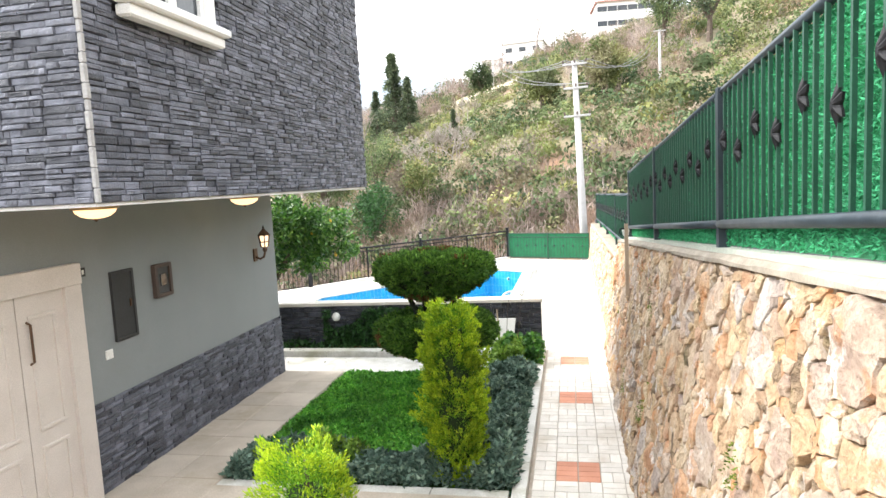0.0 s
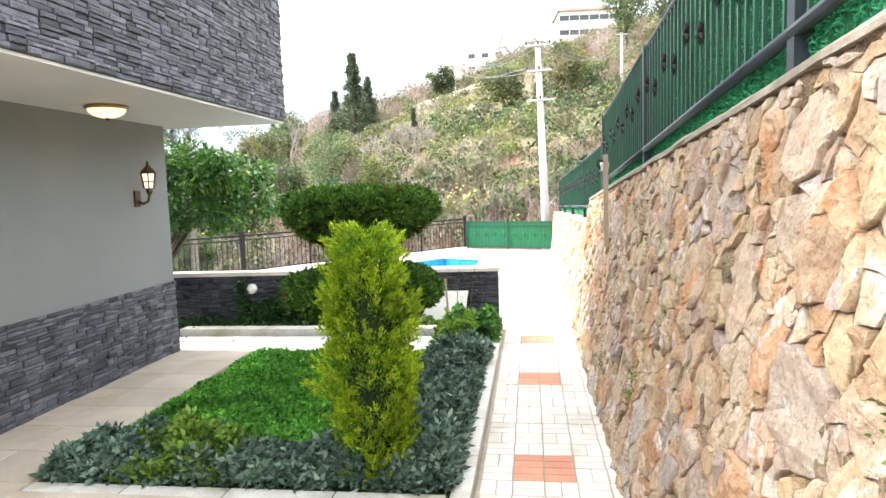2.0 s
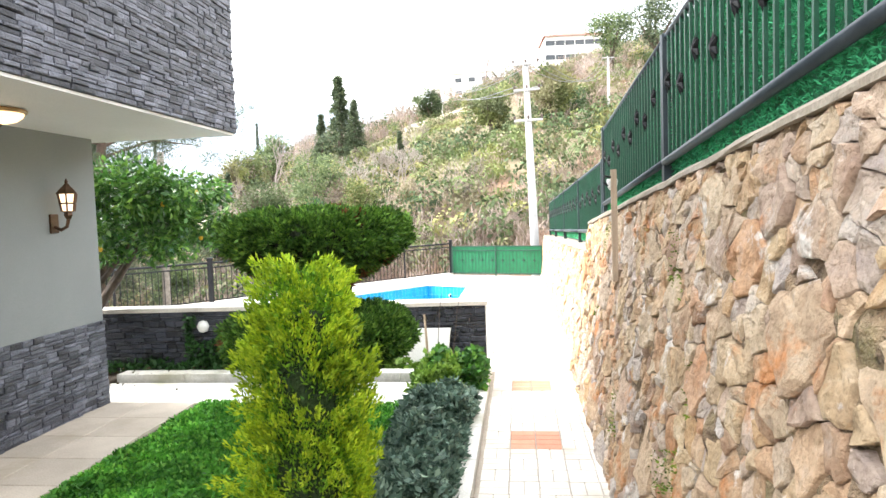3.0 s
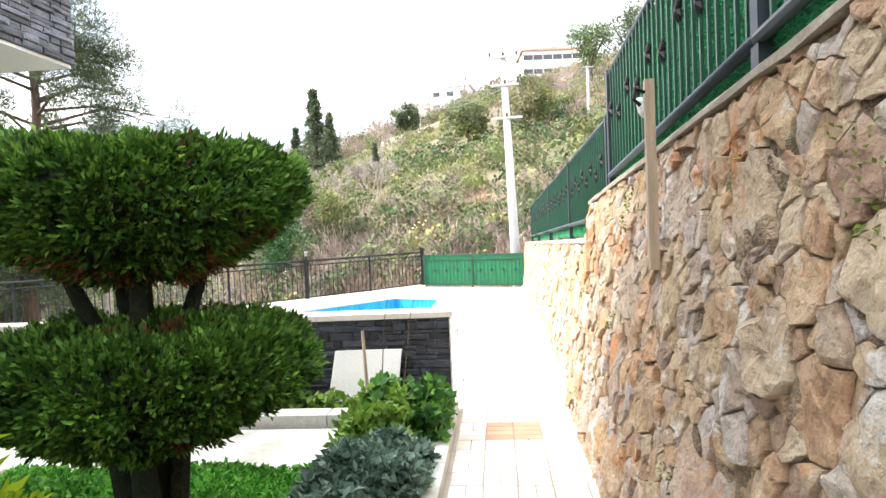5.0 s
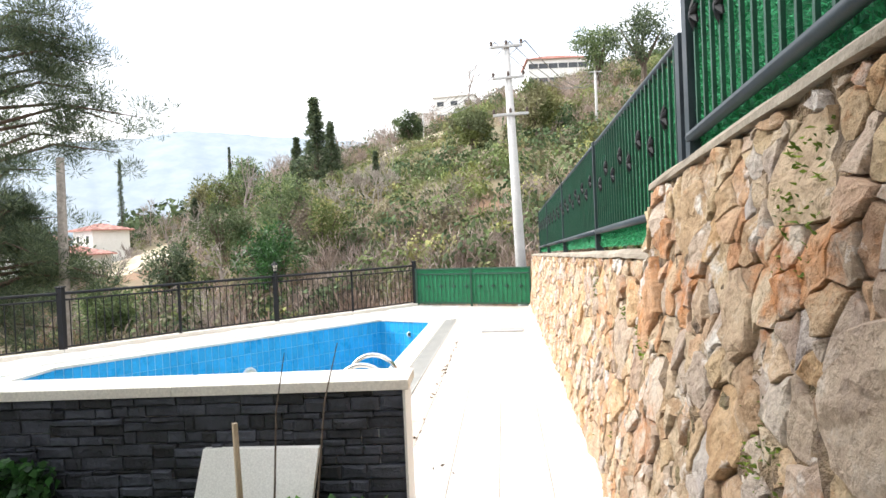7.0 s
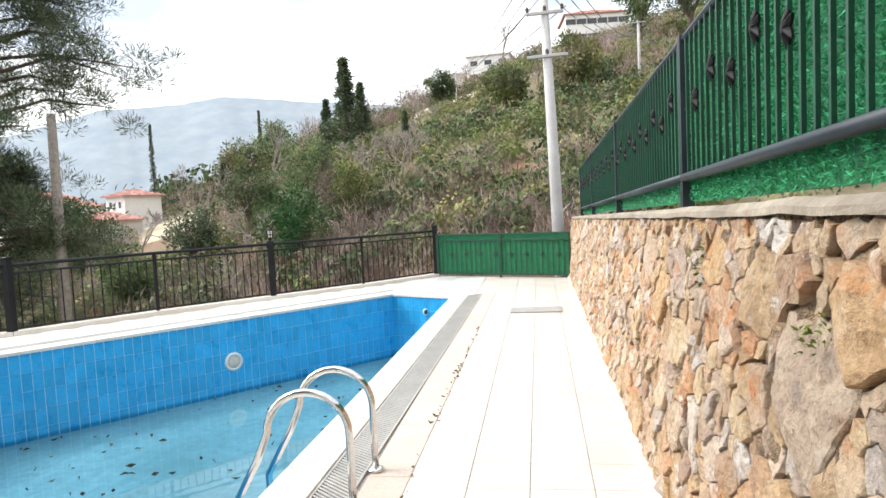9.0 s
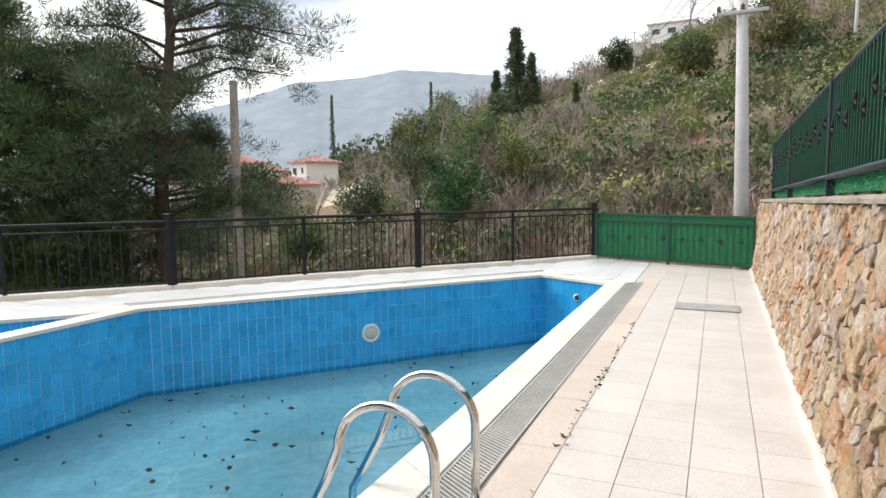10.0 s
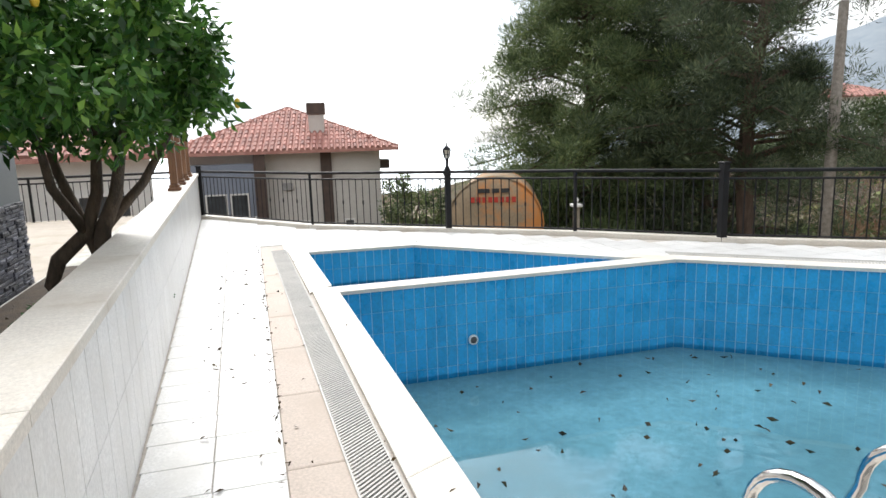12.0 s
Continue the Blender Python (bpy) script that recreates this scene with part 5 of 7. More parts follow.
def topiary():
    """Two clipped tiers on bare stems: sprays in fans over a core painted near-black as shade."""
    tree = thing("topiary", "two-tiered clipped dark green thuja topiary", "topiary", (-1.70, 8.45, 0.04))
    # stems take the core's near-black, for the shade between the tiers
    for dx, dy in ((0, 0), (0.16, 0.05), (-0.12, 0.08), (0.05, -0.14), (-0.2, -0.06)):
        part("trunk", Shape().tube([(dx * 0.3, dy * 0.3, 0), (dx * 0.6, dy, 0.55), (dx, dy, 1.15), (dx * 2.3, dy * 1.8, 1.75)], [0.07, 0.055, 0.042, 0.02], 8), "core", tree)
    for zc, rx, up, down, name in ((0.93, 0.76, 0.25, 0.32, "lower_tier"), (1.70, 0.74, 0.26, 0.34, "upper_tier")):
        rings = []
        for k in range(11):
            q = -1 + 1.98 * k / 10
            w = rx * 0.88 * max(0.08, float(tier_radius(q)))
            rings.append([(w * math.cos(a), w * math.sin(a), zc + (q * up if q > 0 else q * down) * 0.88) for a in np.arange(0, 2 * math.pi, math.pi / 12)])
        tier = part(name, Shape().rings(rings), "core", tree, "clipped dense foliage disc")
        fans = {"thuja": ([], [], []), "thuja_brown": ([], [], [])}
        for i in range(3000):
            a = rng.uniform(0, 2 * math.pi)
            if i % 5 < 2:
                r, q = math.sqrt(rng.random()), 1.0
                nrm = np.array([0.25 * math.cos(a), 0.25 * math.sin(a), 1.0])
                c = np.array([rx * 0.9 * r * math.cos(a), rx * 0.9 * r * math.sin(a), zc + up * (1 - r ** 4) ** 0.25])
            else:
                q = rng.uniform(-1, 0.9)
                r = float(tier_radius(q))
                nrm = np.array([math.cos(a), math.sin(a), 0.55 * q])
                c = np.array([rx * r * math.cos(a), rx * r * math.sin(a), zc + (q * up if q > 0 else q * down)])
            nrm /= np.linalg.norm(nrm)
            c = c + nrm * (0.055 * noise.noise(Vector(c) * 5.5 + Vector((zc * 9, 0, 0))) - 0.02 + rng.normal(0, 0.012))
            m = 24
            # a flat fan of scaly sprays
            side = np.cross(nrm, rng.normal(size=3))
            side /= np.linalg.norm(side)
            f = rng.uniform(-1, 1, m)
            d = nrm * 0.8 + np.outer(f, side) * 0.8 + rng.normal(0, 0.22, (m, 3)) + np.array([0, 0, 0.25])
            p = c - nrm * 0.035 + d * rng.uniform(0, 0.035, (m, 1)) + rng.normal(0, 0.008, (m, 3))
            dry = noise.noise(Vector(c) * 2.4 + Vector((0, 7, 0))) > (0.38 if q > -0.55 else 0.05) and rng.random() < 0.55
            key = "thuja_brown" if dry else "thuja"
            fans[key][0].append(p)
            fans[key][1].append(d)
            fans[key][2].append(rng.uniform(0.024, 0.052, m))
        for key, nm, lab in (("thuja", "foliage", ""), ("thuja_brown", "browned_foliage", "dry brown sprays")):
            p, d, L = (np.concatenate(v) for v in fans[key])
            leaves(nm, p, d, L, L * 0.38, key, tier, lab)


topiary()


def bush_patch(name, label, category, x0, x1, y0, y1, z, height, count, length, width, material, upright=0.6, clump=9.0, kind="stuff", keep=None):
    """Low planting over a rectangle, in uneven mounds."""
    n = int(count)
    x, y = rng.uniform(x0, x1, n), rng.uniform(y0, y1, n)
    h = np.array([0.55 + 0.6 * noise.noise(Vector((a * clump / 3, b * clump / 3, z))) for a, b in zip(x, y)])
    edge = np.minimum.reduce([x - x0, x1 - x, y - y0, y1 - y]) / 0.12
    h = np.clip(h, 0.15, 1) * height * np.clip(0.35 + edge, 0.35, 1)
    zz = z + h * rng.random(n) ** 0.55
    d = np.stack([rng.normal(0, 1, n), rng.normal(0, 1, n), rng.normal(upright, 0.5, n)], 1)
    p = np.stack([x, y, zz], 1)
    ok = np.ones(n, bool) if keep is None else keep(p)
    ob = leaves(name, p[ok], d[ok], rng.uniform(0.6, 1.25, ok.sum()) * length, rng.uniform(0.7, 1.2, ok.sum()) * width, material)
    return tagged(ob, label, category, kind=kind)


bush_patch("lawn", "lush green clover lawn", "lawn", -3.38, -0.95, 6.5, 9.66, 0.05, 0.12, 46000, 0.05, 0.032, "lawn", 0.55, 7)
bush_patch("bedding_hedge", "grey-green leafy bedding along the path kerb", "plants", -1.22, -0.58, 6.22, 9.62, 0.05, 0.36, 14000, 0.075, 0.036, "bed", 0.5, 11)
bush_patch("bedding_hedge", "grey-green leafy bedding along the front kerb", "plants", -3.42, -0.62, 6.18, 6.78, 0.05, 0.34, 11500, 0.075, 0.036, "bed", 0.5, 11)
bush_patch("fresh_bedding", "bright green young bedding plants among grey-green ones", "plants", -2.9, -2.1, 6.2, 6.72, 0.06, 0.42, 4200, 0.075, 0.04, "bed_green", 0.6, 14)
bush_patch("fresh_bedding", "bright green bedding plants at the bed's corner", "plants", -1.24, -0.72, 9.85, 10.7, 0.05, 0.44, 2400, 0.085, 0.055, "bed_green", 0.6, 14)
bush_patch("leafy_bush", "dense bush with broad round green leaves", "bush", -1.12, -0.52, 10.1, 11.1, 0.05, 0.50, 2200, 0.085, 0.075, "vine", 0.35, 9)
bush_patch("leafy_bush", "dark grey-green leafy bush by the kerb", "bush", -1.18, -0.56, 9.1, 9.85, 0.05, 0.36, 2800, 0.08, 0.045, "bed", 0.5, 11)
bush_patch("leafy_bush", "broad dark green leaves in the bushy corner bed", "bush", -1.10, -0.55, 10.1, 11.1, 0.05, 0.46, 1500, 0.09, 0.075, "ivy", 0.35, 9)
bush_patch("low_vine", "sparse trailing light green leaves in the bed", "plants", -2.0, -1.1, 10.8, 11.12, 0.05, 0.26, 420, 0.08, 0.07, "bed_green", 0.5, 12)
bush_patch("bed_plants", "low green plants in the bed by the dark wall", "plants", -6.5, -1.6, 10.9, 11.2, 0.06, 0.22, 2400, 0.08, 0.05, "ivy", 0.6, 11)

# ivy on the dark low wall
n = 4200
u = rng.uniform(-4.25, -2.3, n)
zv = rng.uniform(0.05, 0.78, n)
ok = np.array([noise.noise(Vector((a * 1.6, b * 2.2, 5))) + 0.25 - 0.35 * b for a, b in zip(u, zv)]) > -0.16
p = np.stack([u, 11.24 - 0.0376 * (-0.52 - u) - 0.045 - 0.05 * rng.random(n), zv], 1)[ok]
d = np.stack([rng.normal(0, 1, ok.sum()), -0.6 - rng.random(ok.sum()), rng.normal(-0.4, 0.7, ok.sum())], 1)
tagged(leaves("ivy", p, d, rng.uniform(0.04, 0.075, ok.sum()), 0.045, "ivy"), "dark green ivy climbing the slate-clad low wall", "ivy", kind="stuff")

# tufts of moss and weeds in the rubble wall
n = 24000
yy, zz = rng.uniform(1.5, 13.5, n), rng.uniform(0.05, 1.8, n)
ok = np.array([noise.noise(Vector((a * 1.9, b * 2.4, 8))) if b < wall_top(a) - 0.15 else -1 for a, b in zip(yy, zz)]) > 0.36
p = np.stack([np.array([wall_face(a, b) - 0.0 for a, b in zip(yy, zz)]), yy, zz], 1)[ok]
d = np.stack([-0.8 - rng.random(ok.sum()), rng.normal(0, 0.9, ok.sum()), rng.normal(0.3, 0.8, ok.sum())], 1)
tagged(leaves("wall_moss", p, d, rng.uniform(0.012, 0.034, ok.sum()), 0.011, "moss"), "small green weeds and moss in the wall joints", "moss", kind="stuff")


def lemon_tree():
    tree = thing("lemon_tree", "leafy lemon tree with a forked crooked trunk and yellow fruit", "tree", (-5.42, 10.83, 0.03))
    limbs = [([(0, 0, 0), (0.0, -0.15, 0.22), (0.0, -0.31, 0.46), (0.03, -0.24, 0.64), (0.05, -0.02, 0.84), (0.12, 0.10, 1.15), (0.3, 0.2, 1.9)], [0.075, 0.065, 0.06, 0.06, 0.055, 0.045, 0.02]),
             ([(0.03, -0.06, 0), (0.02, 0.02, 0.35), (0.03, 0.06, 0.62), (0.06, 0.10, 0.86), (0.2, 0.24, 1.12), (0.6, 0.45, 1.8)], [0.08, 0.07, 0.065, 0.06, 0.05, 0.02]),
             ([(0.03, 0.06, 0.62), (0.0, -0.04, 0.88), (-0.1, -0.2, 1.3), (-0.1, -0.3, 1.8)], [0.05, 0.045, 0.035, 0.015]),
             ([(0.05, -0.02, 0.84), (0.3, -0.15, 1.2), (0.8, -0.1, 1.8)], [0.045, 0.035, 0.015]),
             ([(0.06, 0.10, 0.86), (0.1, 0.42, 1.2), (0.3, 0.78, 1.75)], [0.045, 0.035, 0.015])]
    for pts, radii in limbs:
        part("limb", Shape().tube(pts, radii, 9), "bark", tree, smooth=True)
    centres = []
    for _ in range(104):
        v = unit(1)[0] * rng.random() ** 0.34
        c = np.array([v[0] * 1.22 + 0.66, v[1] * 0.96 + 0.18, 2.04 + v[2] * 0.56])
        centres.append(c)
    pos, dirs = [], []
    for c in centres:
        m = 105
        q = unit(m) * (rng.random((m, 1)) ** 0.5) * rng.uniform(0.13, 0.24)
        pos.append(c + q)
        dirs.append(q * 4 + rng.normal(0, 0.6, (m, 3)) + np.array([0, 0, -0.25]))
    pos, dirs = np.concatenate(pos), np.concatenate(dirs)
    leaves("crown", pos, dirs, rng.uniform(0.065, 0.125, len(pos)), rng.uniform(0.030, 0.052, len(pos)), "lemon_leaf", tree)
    for _ in range(16):
        v = unit(1)[0]
        c = np.array([v[0] * 1.12 + 0.6, v[1] * 1.02 + 0.2, 1.92 + v[2] * 0.5])
        part("lemon", Shape().turned([(0.003, -0.036), (0.017, -0.028), (0.026, 0), (0.017, 0.028), (0.003, 0.038)], tuple(c), 9), "lemon", tree, smooth=True)


lemon_tree()


# ---------- hillside woods ----------
def clump_leaves(centres, sizes, per, leaf, flat=0.8, twiggy=False):
    """Leaves of many bushes: shingled round an uneven dome, or standing out as bare twigs."""
    pos, dirs, lens, faces = [], [], [], []
    for c, s in zip(centres, sizes):
        m = per
        v = unit(m)
        lobes = 0.82 + 0.26 * np.sin(v @ rng.normal(0, 2.6, 3) + rng.uniform(0, 6)) + rng.normal(0, 0.07, m)
        q = v * lobes[:, None] * (rng.random((m, 1)) ** 0.5 if twiggy else 1.0)
        q[:, 2] *= flat
        pos.append(np.array(c) + q * s)
        if twiggy:
            dirs.append(q * 0.5 + rng.normal(0, 0.45, (m, 3)) + np.array([0, 0, 0.9]))
        else:
            dirs.append(np.cross(v, rng.normal(size=(m, 3))) + np.array([0, 0, 0.4]))
        faces.append(v + rng.normal(0, 0.38, (m, 3)))
        lens.append(rng.uniform(0.6, 1.3, m) * leaf * (0.6 + 0.4 * s))
    return np.concatenate(pos), np.concatenate(dirs), np.concatenate(lens), np.concatenate(faces)


def polar(az, r):
    x, y = -r * math.sin(radians(az)), 11 + r * math.cos(radians(az))
    return x, y, hill_height(x, y)


def open_ground(az, r):
    """Where the slope is kept clear: the dry field, the track and the plots of the crest houses."""
    return (28.5 < az < 34.5 and 50 < r < 98) or (4.0 < az < 12.6 and 99 < r < 110) or (-9.5 < az < -1.2 and r > 122) or (1.6 < az < 8.0 and r > 124)


def scrub(name, label, material, count, az0, az1, r0, r1, size, per, leaf, seed, squash=0.75, density=None, ratio=0.62):
    global rng
    rng = np.random.default_rng(seed)
    cs, ss = [], []
    while len(cs) < count:
        az, r = rng.uniform(az0, az1), r0 + (r1 - r0) * rng.random() ** 0.8
        x, y, z = polar(az, r)
        if -3 < x < 9.5 and y < 31:
            continue
        if open_ground(az, r):
            continue
        if density and noise.noise(Vector((x * 0.035, y * 0.035, density))) < 0.0:
            continue
        s = size * rng.uniform(0.5, 1.3)
        cs.append((x, y, z + s * 0.45))
        ss.append(s)
    p, d, L, face = clump_leaves(cs, ss, per, leaf, squash, ratio < 0.2)
    tagged(leaves(name, p, d, L, L * ratio, material, None, "", 0.1, None if ratio < 0.2 else face), label, "shrubs", kind="stuff")


scrub("hill_scrub", "olive-green and grey-brown scrub bushes over the hillside", "scrub", 1750, -32, 46, 30, 150, 1.25, 200, 0.26, 21, 0.9)
scrub("hill_scrub", "dark green bushes and low pines on the hillside", "scrub_dark", 400, -32, 52, 32, 152, 1.6, 240, 0.29, 22, 1.05, 3.0)
scrub("dry_brush", "leafless reddish-brown brush on the hillside", "dry", 1300, -12, 50, 27, 130, 1.25, 110, 0.62, 23, 1.15, 9.0, 0.075)
scrub("near_brush", "dry grass and green weeds just past the railing", "dry", 260, -4, 66, 24, 36, 0.8, 130, 0.30, 24, 0.7, None, 0.1)
scrub("near_bushes", "green bushes in the gully past the railing", "scrub_dark", 150, 4, 72, 25, 50, 1.1, 300, 0.26, 25, 0.95)
scrub("gully_brush", "bare brown brush in the gully past the railing", "dry", 260, 2, 46, 26, 52, 1.1, 110, 0.40, 20, 1.1, None, 0.08)
scrub("valley_bushes", "green bushes and trees in the valley below", "scrub_dark", 240, 58, 108, 27, 120, 1.7, 150, 0.30, 28, 0.9)
scrub("far_woods", "hazy woods in the valley below the mountain", "scrub_dark", 300, 22, 62, 100, 300, 3.2, 110, 0.55, 29, 0.8)
scrub("crest_trees", "trees along the hill's crest", "scrub_dark", 90, -30, 24, 128, 152, 2.6, 190, 0.42, 26, 1.1)
scrub("crest_bare_trees", "greyish leafless trees along the hill's crest", "dry", 170, -2, 26, 112, 152, 2.6, 190, 0.8, 27, 1.3, None, 0.05)


def ground_patch(name, az0, az1, r0, r1, lift, material, label, category):
    """A cleared piece of the slope that follows the ground, with an uneven edge."""
    n, rows = 28, 8
    verts, faces = [], []
    for k in range(rows + 1):
        for i in range(n + 1):
            az = az0 + (az1 - az0) * i / n
            edge = 1.6 * noise.noise(Vector((az * 0.9, k * 0.4, r0)))
            x, y, z = polar(az, r0 + (r1 - r0) * k / rows + edge)
            verts.append((x, y, z + (lift if 0 < k < rows and 0 < i < n else -0.4)))
    for k in range(rows):
        for i in range(n):
            o = k * (n + 1) + i
            faces.append((o, o + 1, o + n + 2, o + n + 1))
    me = bpy.data.meshes.new(name)
    me.from_pydata(verts, [], faces)
    me.shade_smooth()
    structure(name, me, material, label, category)


ground_patch("field", 28.8, 34.3, 71, 97, 0.30, "field", "dry pale field on the valley's far slope", "field")
ground_patch("track", 4.2, 12.4, 101, 108.5, 0.35, "field", "bare earth track cut across the hillside", "track")


def conifer(az, r, height, width, material, label, seed, base=0.10, n=22, name="conifer"):
    """A pointed evergreen with whorled drooping boughs."""
    x, y, z = polar(az, r)
    g = np.random.default_rng(seed)
    tree = thing(name, label, "tree", (x, y, z - 0.3))
    part("trunk", Shape().tube([(0, 0, 0), (0, 0, height * 0.97)], [width * 0.07, 0.03], 7), "bark", tree)
    pos, dirs, lens = [], [], []
    n = n if width > 2 else 46
    for k in range(n):
        f = k / (n - 1)
        h = height * (base + (1 - base) * f)
        w = width * 0.5 * (1 - f) ** 1.15 * g.uniform(0.45, 1.3) + 0.06
        for _ in range(10):
            a = g.uniform(0, 2 * math.pi)
            m = 34
            s = g.random(m) ** 0.6
            p = np.stack([np.cos(a) * w * s, np.sin(a) * w * s, h - 0.25 * w * s ** 2], 1) + g.normal(0, 0.05 * width * 0.5, (m, 3))
            pos.append(p)
            dirs.append(np.stack([np.full(m, math.cos(a)), np.full(m, math.sin(a)), np.full(m, 0.1)], 1) + g.normal(0, 0.6, (m, 3)))
            lens.append(g.uniform(0.18, 0.40, m) * max(0.5, width / 4))
    L = np.concatenate(lens)
    leaves("crown", np.concatenate(pos), np.concatenate(dirs), L, L * 0.28, material, tree)


conifer(16.6, 92, 12.5, 7.5, "needle", "tall dark spruce on the hillside", 31)
conifer(18.3, 95, 8.0, 4.6, "needle", "dark spruce beside a taller one on the hillside", 32)
conifer(15.3, 90, 8.5, 5.0, "needle", "smaller dark spruce on the hillside", 33)
conifer(32.6, 100, 13.5, 1.5, "needle", "slim dark cypress in the valley", 34, name="cypress")
conifer(24.0, 100, 11.0, 1.0, "needle", "slim dark cypress against the mountain", 35, name="cypress")
conifer(27.2, 80, 6.0, 3.2, "needle", "dark evergreen in the valley", 36)
conifer(11.5, 62, 5.0, 2.2, "needle", "small dark evergreen on the slope", 37)


def round_tree(az, r, height, width, material, label, seed, leaf=0.3, trunk_mat="bark", lift=0.0):
    x, y, z = polar(az, r)
    g = np.random.default_rng(seed)
    tree = thing("tree", label, "tree", (x, y, z - 0.2 + lift))
    part("trunk", Shape().tube([(0, 0, 0), (0.1, 0.05, height * 0.3), (0, 0, height * 0.7)], [width * 0.05, width * 0.035, 0.03], 7), trunk_mat, tree)
    for k in range(4):
        a = g.uniform(0, 6.28)
        part("limb", Shape().tube([(0, 0, height * 0.28), (width * 0.15 * math.cos(a), width * 0.15 * math.sin(a), height * 0.5), (width * 0.32 * math.cos(a), width * 0.32 * math.sin(a), height * 0.75)], [width * 0.03, width * 0.02, 0.015], 6), trunk_mat, tree)
    pos, dirs = [], []
    for _ in range(46):
        v = g.normal(size=3)
        v = v / np.linalg.norm(v) * g.random() ** 0.35
        c = np.array([v[0] * width * 0.42, v[1] * width * 0.42, height * 0.62 + v[2] * height * 0.34])
        m = 75
        q = g.normal(size=(m, 3))
        q = q / np.linalg.norm(q, axis=1, keepdims=True) * g.random((m, 1)) ** 0.5 * width * g.uniform(0.10, 0.17)
        pos.append(c + q)
        dirs.append(q + g.normal(0, 0.5 * width * 0.12, (m, 3)) + np.array([0, 0, 0.05]))
    p = np.concatenate(pos)
    L = g.uniform(0.6, 1.2, len(p)) * leaf
    leaves("crown", p, np.concatenate(dirs), L, L * 0.38, material, tree)


for i, (az, r, h, w, mat_, lab) in enumerate([
        (20.5, 48, 7.5, 5.5, "needle_light", "light green pine in the gully"), (25.5, 52, 6.5, 5.0, "scrub_dark", "round dark green tree in the gully"),
        (30.0, 46, 5.0, 4.2, "needle", "round-headed stone pine in the valley"), (22.0, 38, 5.6, 4.4, "ivy", "glossy dark evergreen past the railing"),
        (17.0, 42, 5.5, 4.6, "scrub", "olive-green tree on the slope"), (35.5, 38, 4.6, 3.0, "needle_light", "light green young pine past the railing"),
        (25.8, 84, 8.5, 7.0, "scrub", "broad olive-green tree in the valley"), (23.0, 88, 9.0, 7.0, "needle_light", "broad light green pine on the slope"),
        (38.5, 60, 8.0, 7.0, "scrub_dark", "dark tree in the valley"), (43.0, 55, 8.0, 7.0, "needle", "dark pine in the valley"),
        (2.5, 66, 5.5, 5.0, "scrub", "olive-green shrub tree on the slope"), (-3.5, 62, 7.0, 5.5, "scrub", "yellow-green tree on the slope"), (-9.0, 78, 9.0, 7.0, "needle_light", "light green pine high on the slope"),
        (-13.0, 74, 10.0, 8.0, "needle", "dark pine high on the slope"), (8.0, 100, 6.0, 6.0, "scrub_dark", "dark round tree by the hill houses"),
        (74.6, 23, 5.2, 2.0, "needle_light", "small tree beyond the railing"), (71.8, 25, 5.2, 1.6, "needle_light", "feathery green tree beyond the railing"), (60.0, 23.5, 5.0, 5.0, "needle_light", "bushy young pine past the railing"), (55.0, 25.0, 5.2, 5.0, "needle", "dark bushy pine past the railing"), (64.5, 24.5, 4.6, 4.2, "needle", "dark bushy evergreen past the railing"), (49.5, 24.0, 4.6, 4.4, "needle", "dark bushy evergreen below the tall pine"), (52.0, 40, 7.0, 6.5, "needle", "dark pine behind the tall pine")]):
    round_tree(az, r, h, w, mat_, lab, 60 + i, 0.16 if r < 26 else 0.26 if r < 60 else 0.42)


def bare_tree(az, r, height, label, seed, name="bare_tree", mat="twig"):
    """A leafless tree: limbs that fork four times."""
    x, y, z = polar(az, r)
    g = np.random.default_rng(seed)
    tree = thing(name, label, "tree", (x, y, z - 0.2))
    trunk, twigs = Shape(), Shape()

    def grow(p, d, length, radius, level):
        q = p + d * length
        (trunk if level < 2 else twigs).tube([tuple(p), tuple((p + q) / 2 + Vector(g.normal(0, 0.04 * length, 3))), tuple(q)], [radius, radius * 0.8, radius * 0.6], 6 if level < 2 else 4)
        if level >= 4:
            return
        for _ in range(3 if level < 3 else 4):
            e = (d + Vector(g.normal(0, 0.48, 3)) + Vector((0, 0, 0.18))).normalized()
            grow(q if g.random() < 0.6 else p + d * length * g.uniform(0.55, 0.95), e, length * g.uniform(0.58, 0.78), max(0.022, radius * 0.56), level + 1)
    grow(Vector((0, 0, 0)), Vector((0.03, 0, 1)), height * 0.32, height * 0.018, 0)
    part("trunk", trunk, mat, tree)
    part("twig_crown", twigs, mat, tree)


bare_tree(23.2, 74, 11.0, "pale leafless tree against the mountain", 81)
bare_tree(20.0, 78, 9.0, "pale leafless tree on the slope", 82)
bare_tree(2.6, 128, 14.0, "large leafless grey tree by the hill houses", 83)
bare_tree(27.5, 58, 8.0, "grey leafless tree in the gully", 84)
bare_tree(29.5, 62, 8.0, "grey leaning leafless tree in the gully", 85)
bare_tree(12.5, 58, 4.5, "thin leafless saplings on the slope", 86)
bare_tree(14.0, 60, 4.5, "thin leafless saplings on the slope", 87)
for k in range(14):
    g_ = random.Random(400 + k)
    bare_tree(g_.uniform(9.5, 17.5), g_.uniform(50, 72), g_.uniform(3.6, 5.6), "slim pale leafless sapling on the slope", 410 + k, "sapling", "pale_bark")
for k in range(7):
    g_ = random.Random(500 + k)
    bare_tree(g_.uniform(8.5, 22.0), g_.uniform(112, 140), g_.uniform(6.5, 9.5), "leafless grey tree in the upper woods", 510 + k)
bare_tree(34.0, 60, 6.5, "grey leafless tree beside the dry field", 590)
bare_tree(30.6, 98, 7.5, "leafless tree at the top of the dry field", 591)
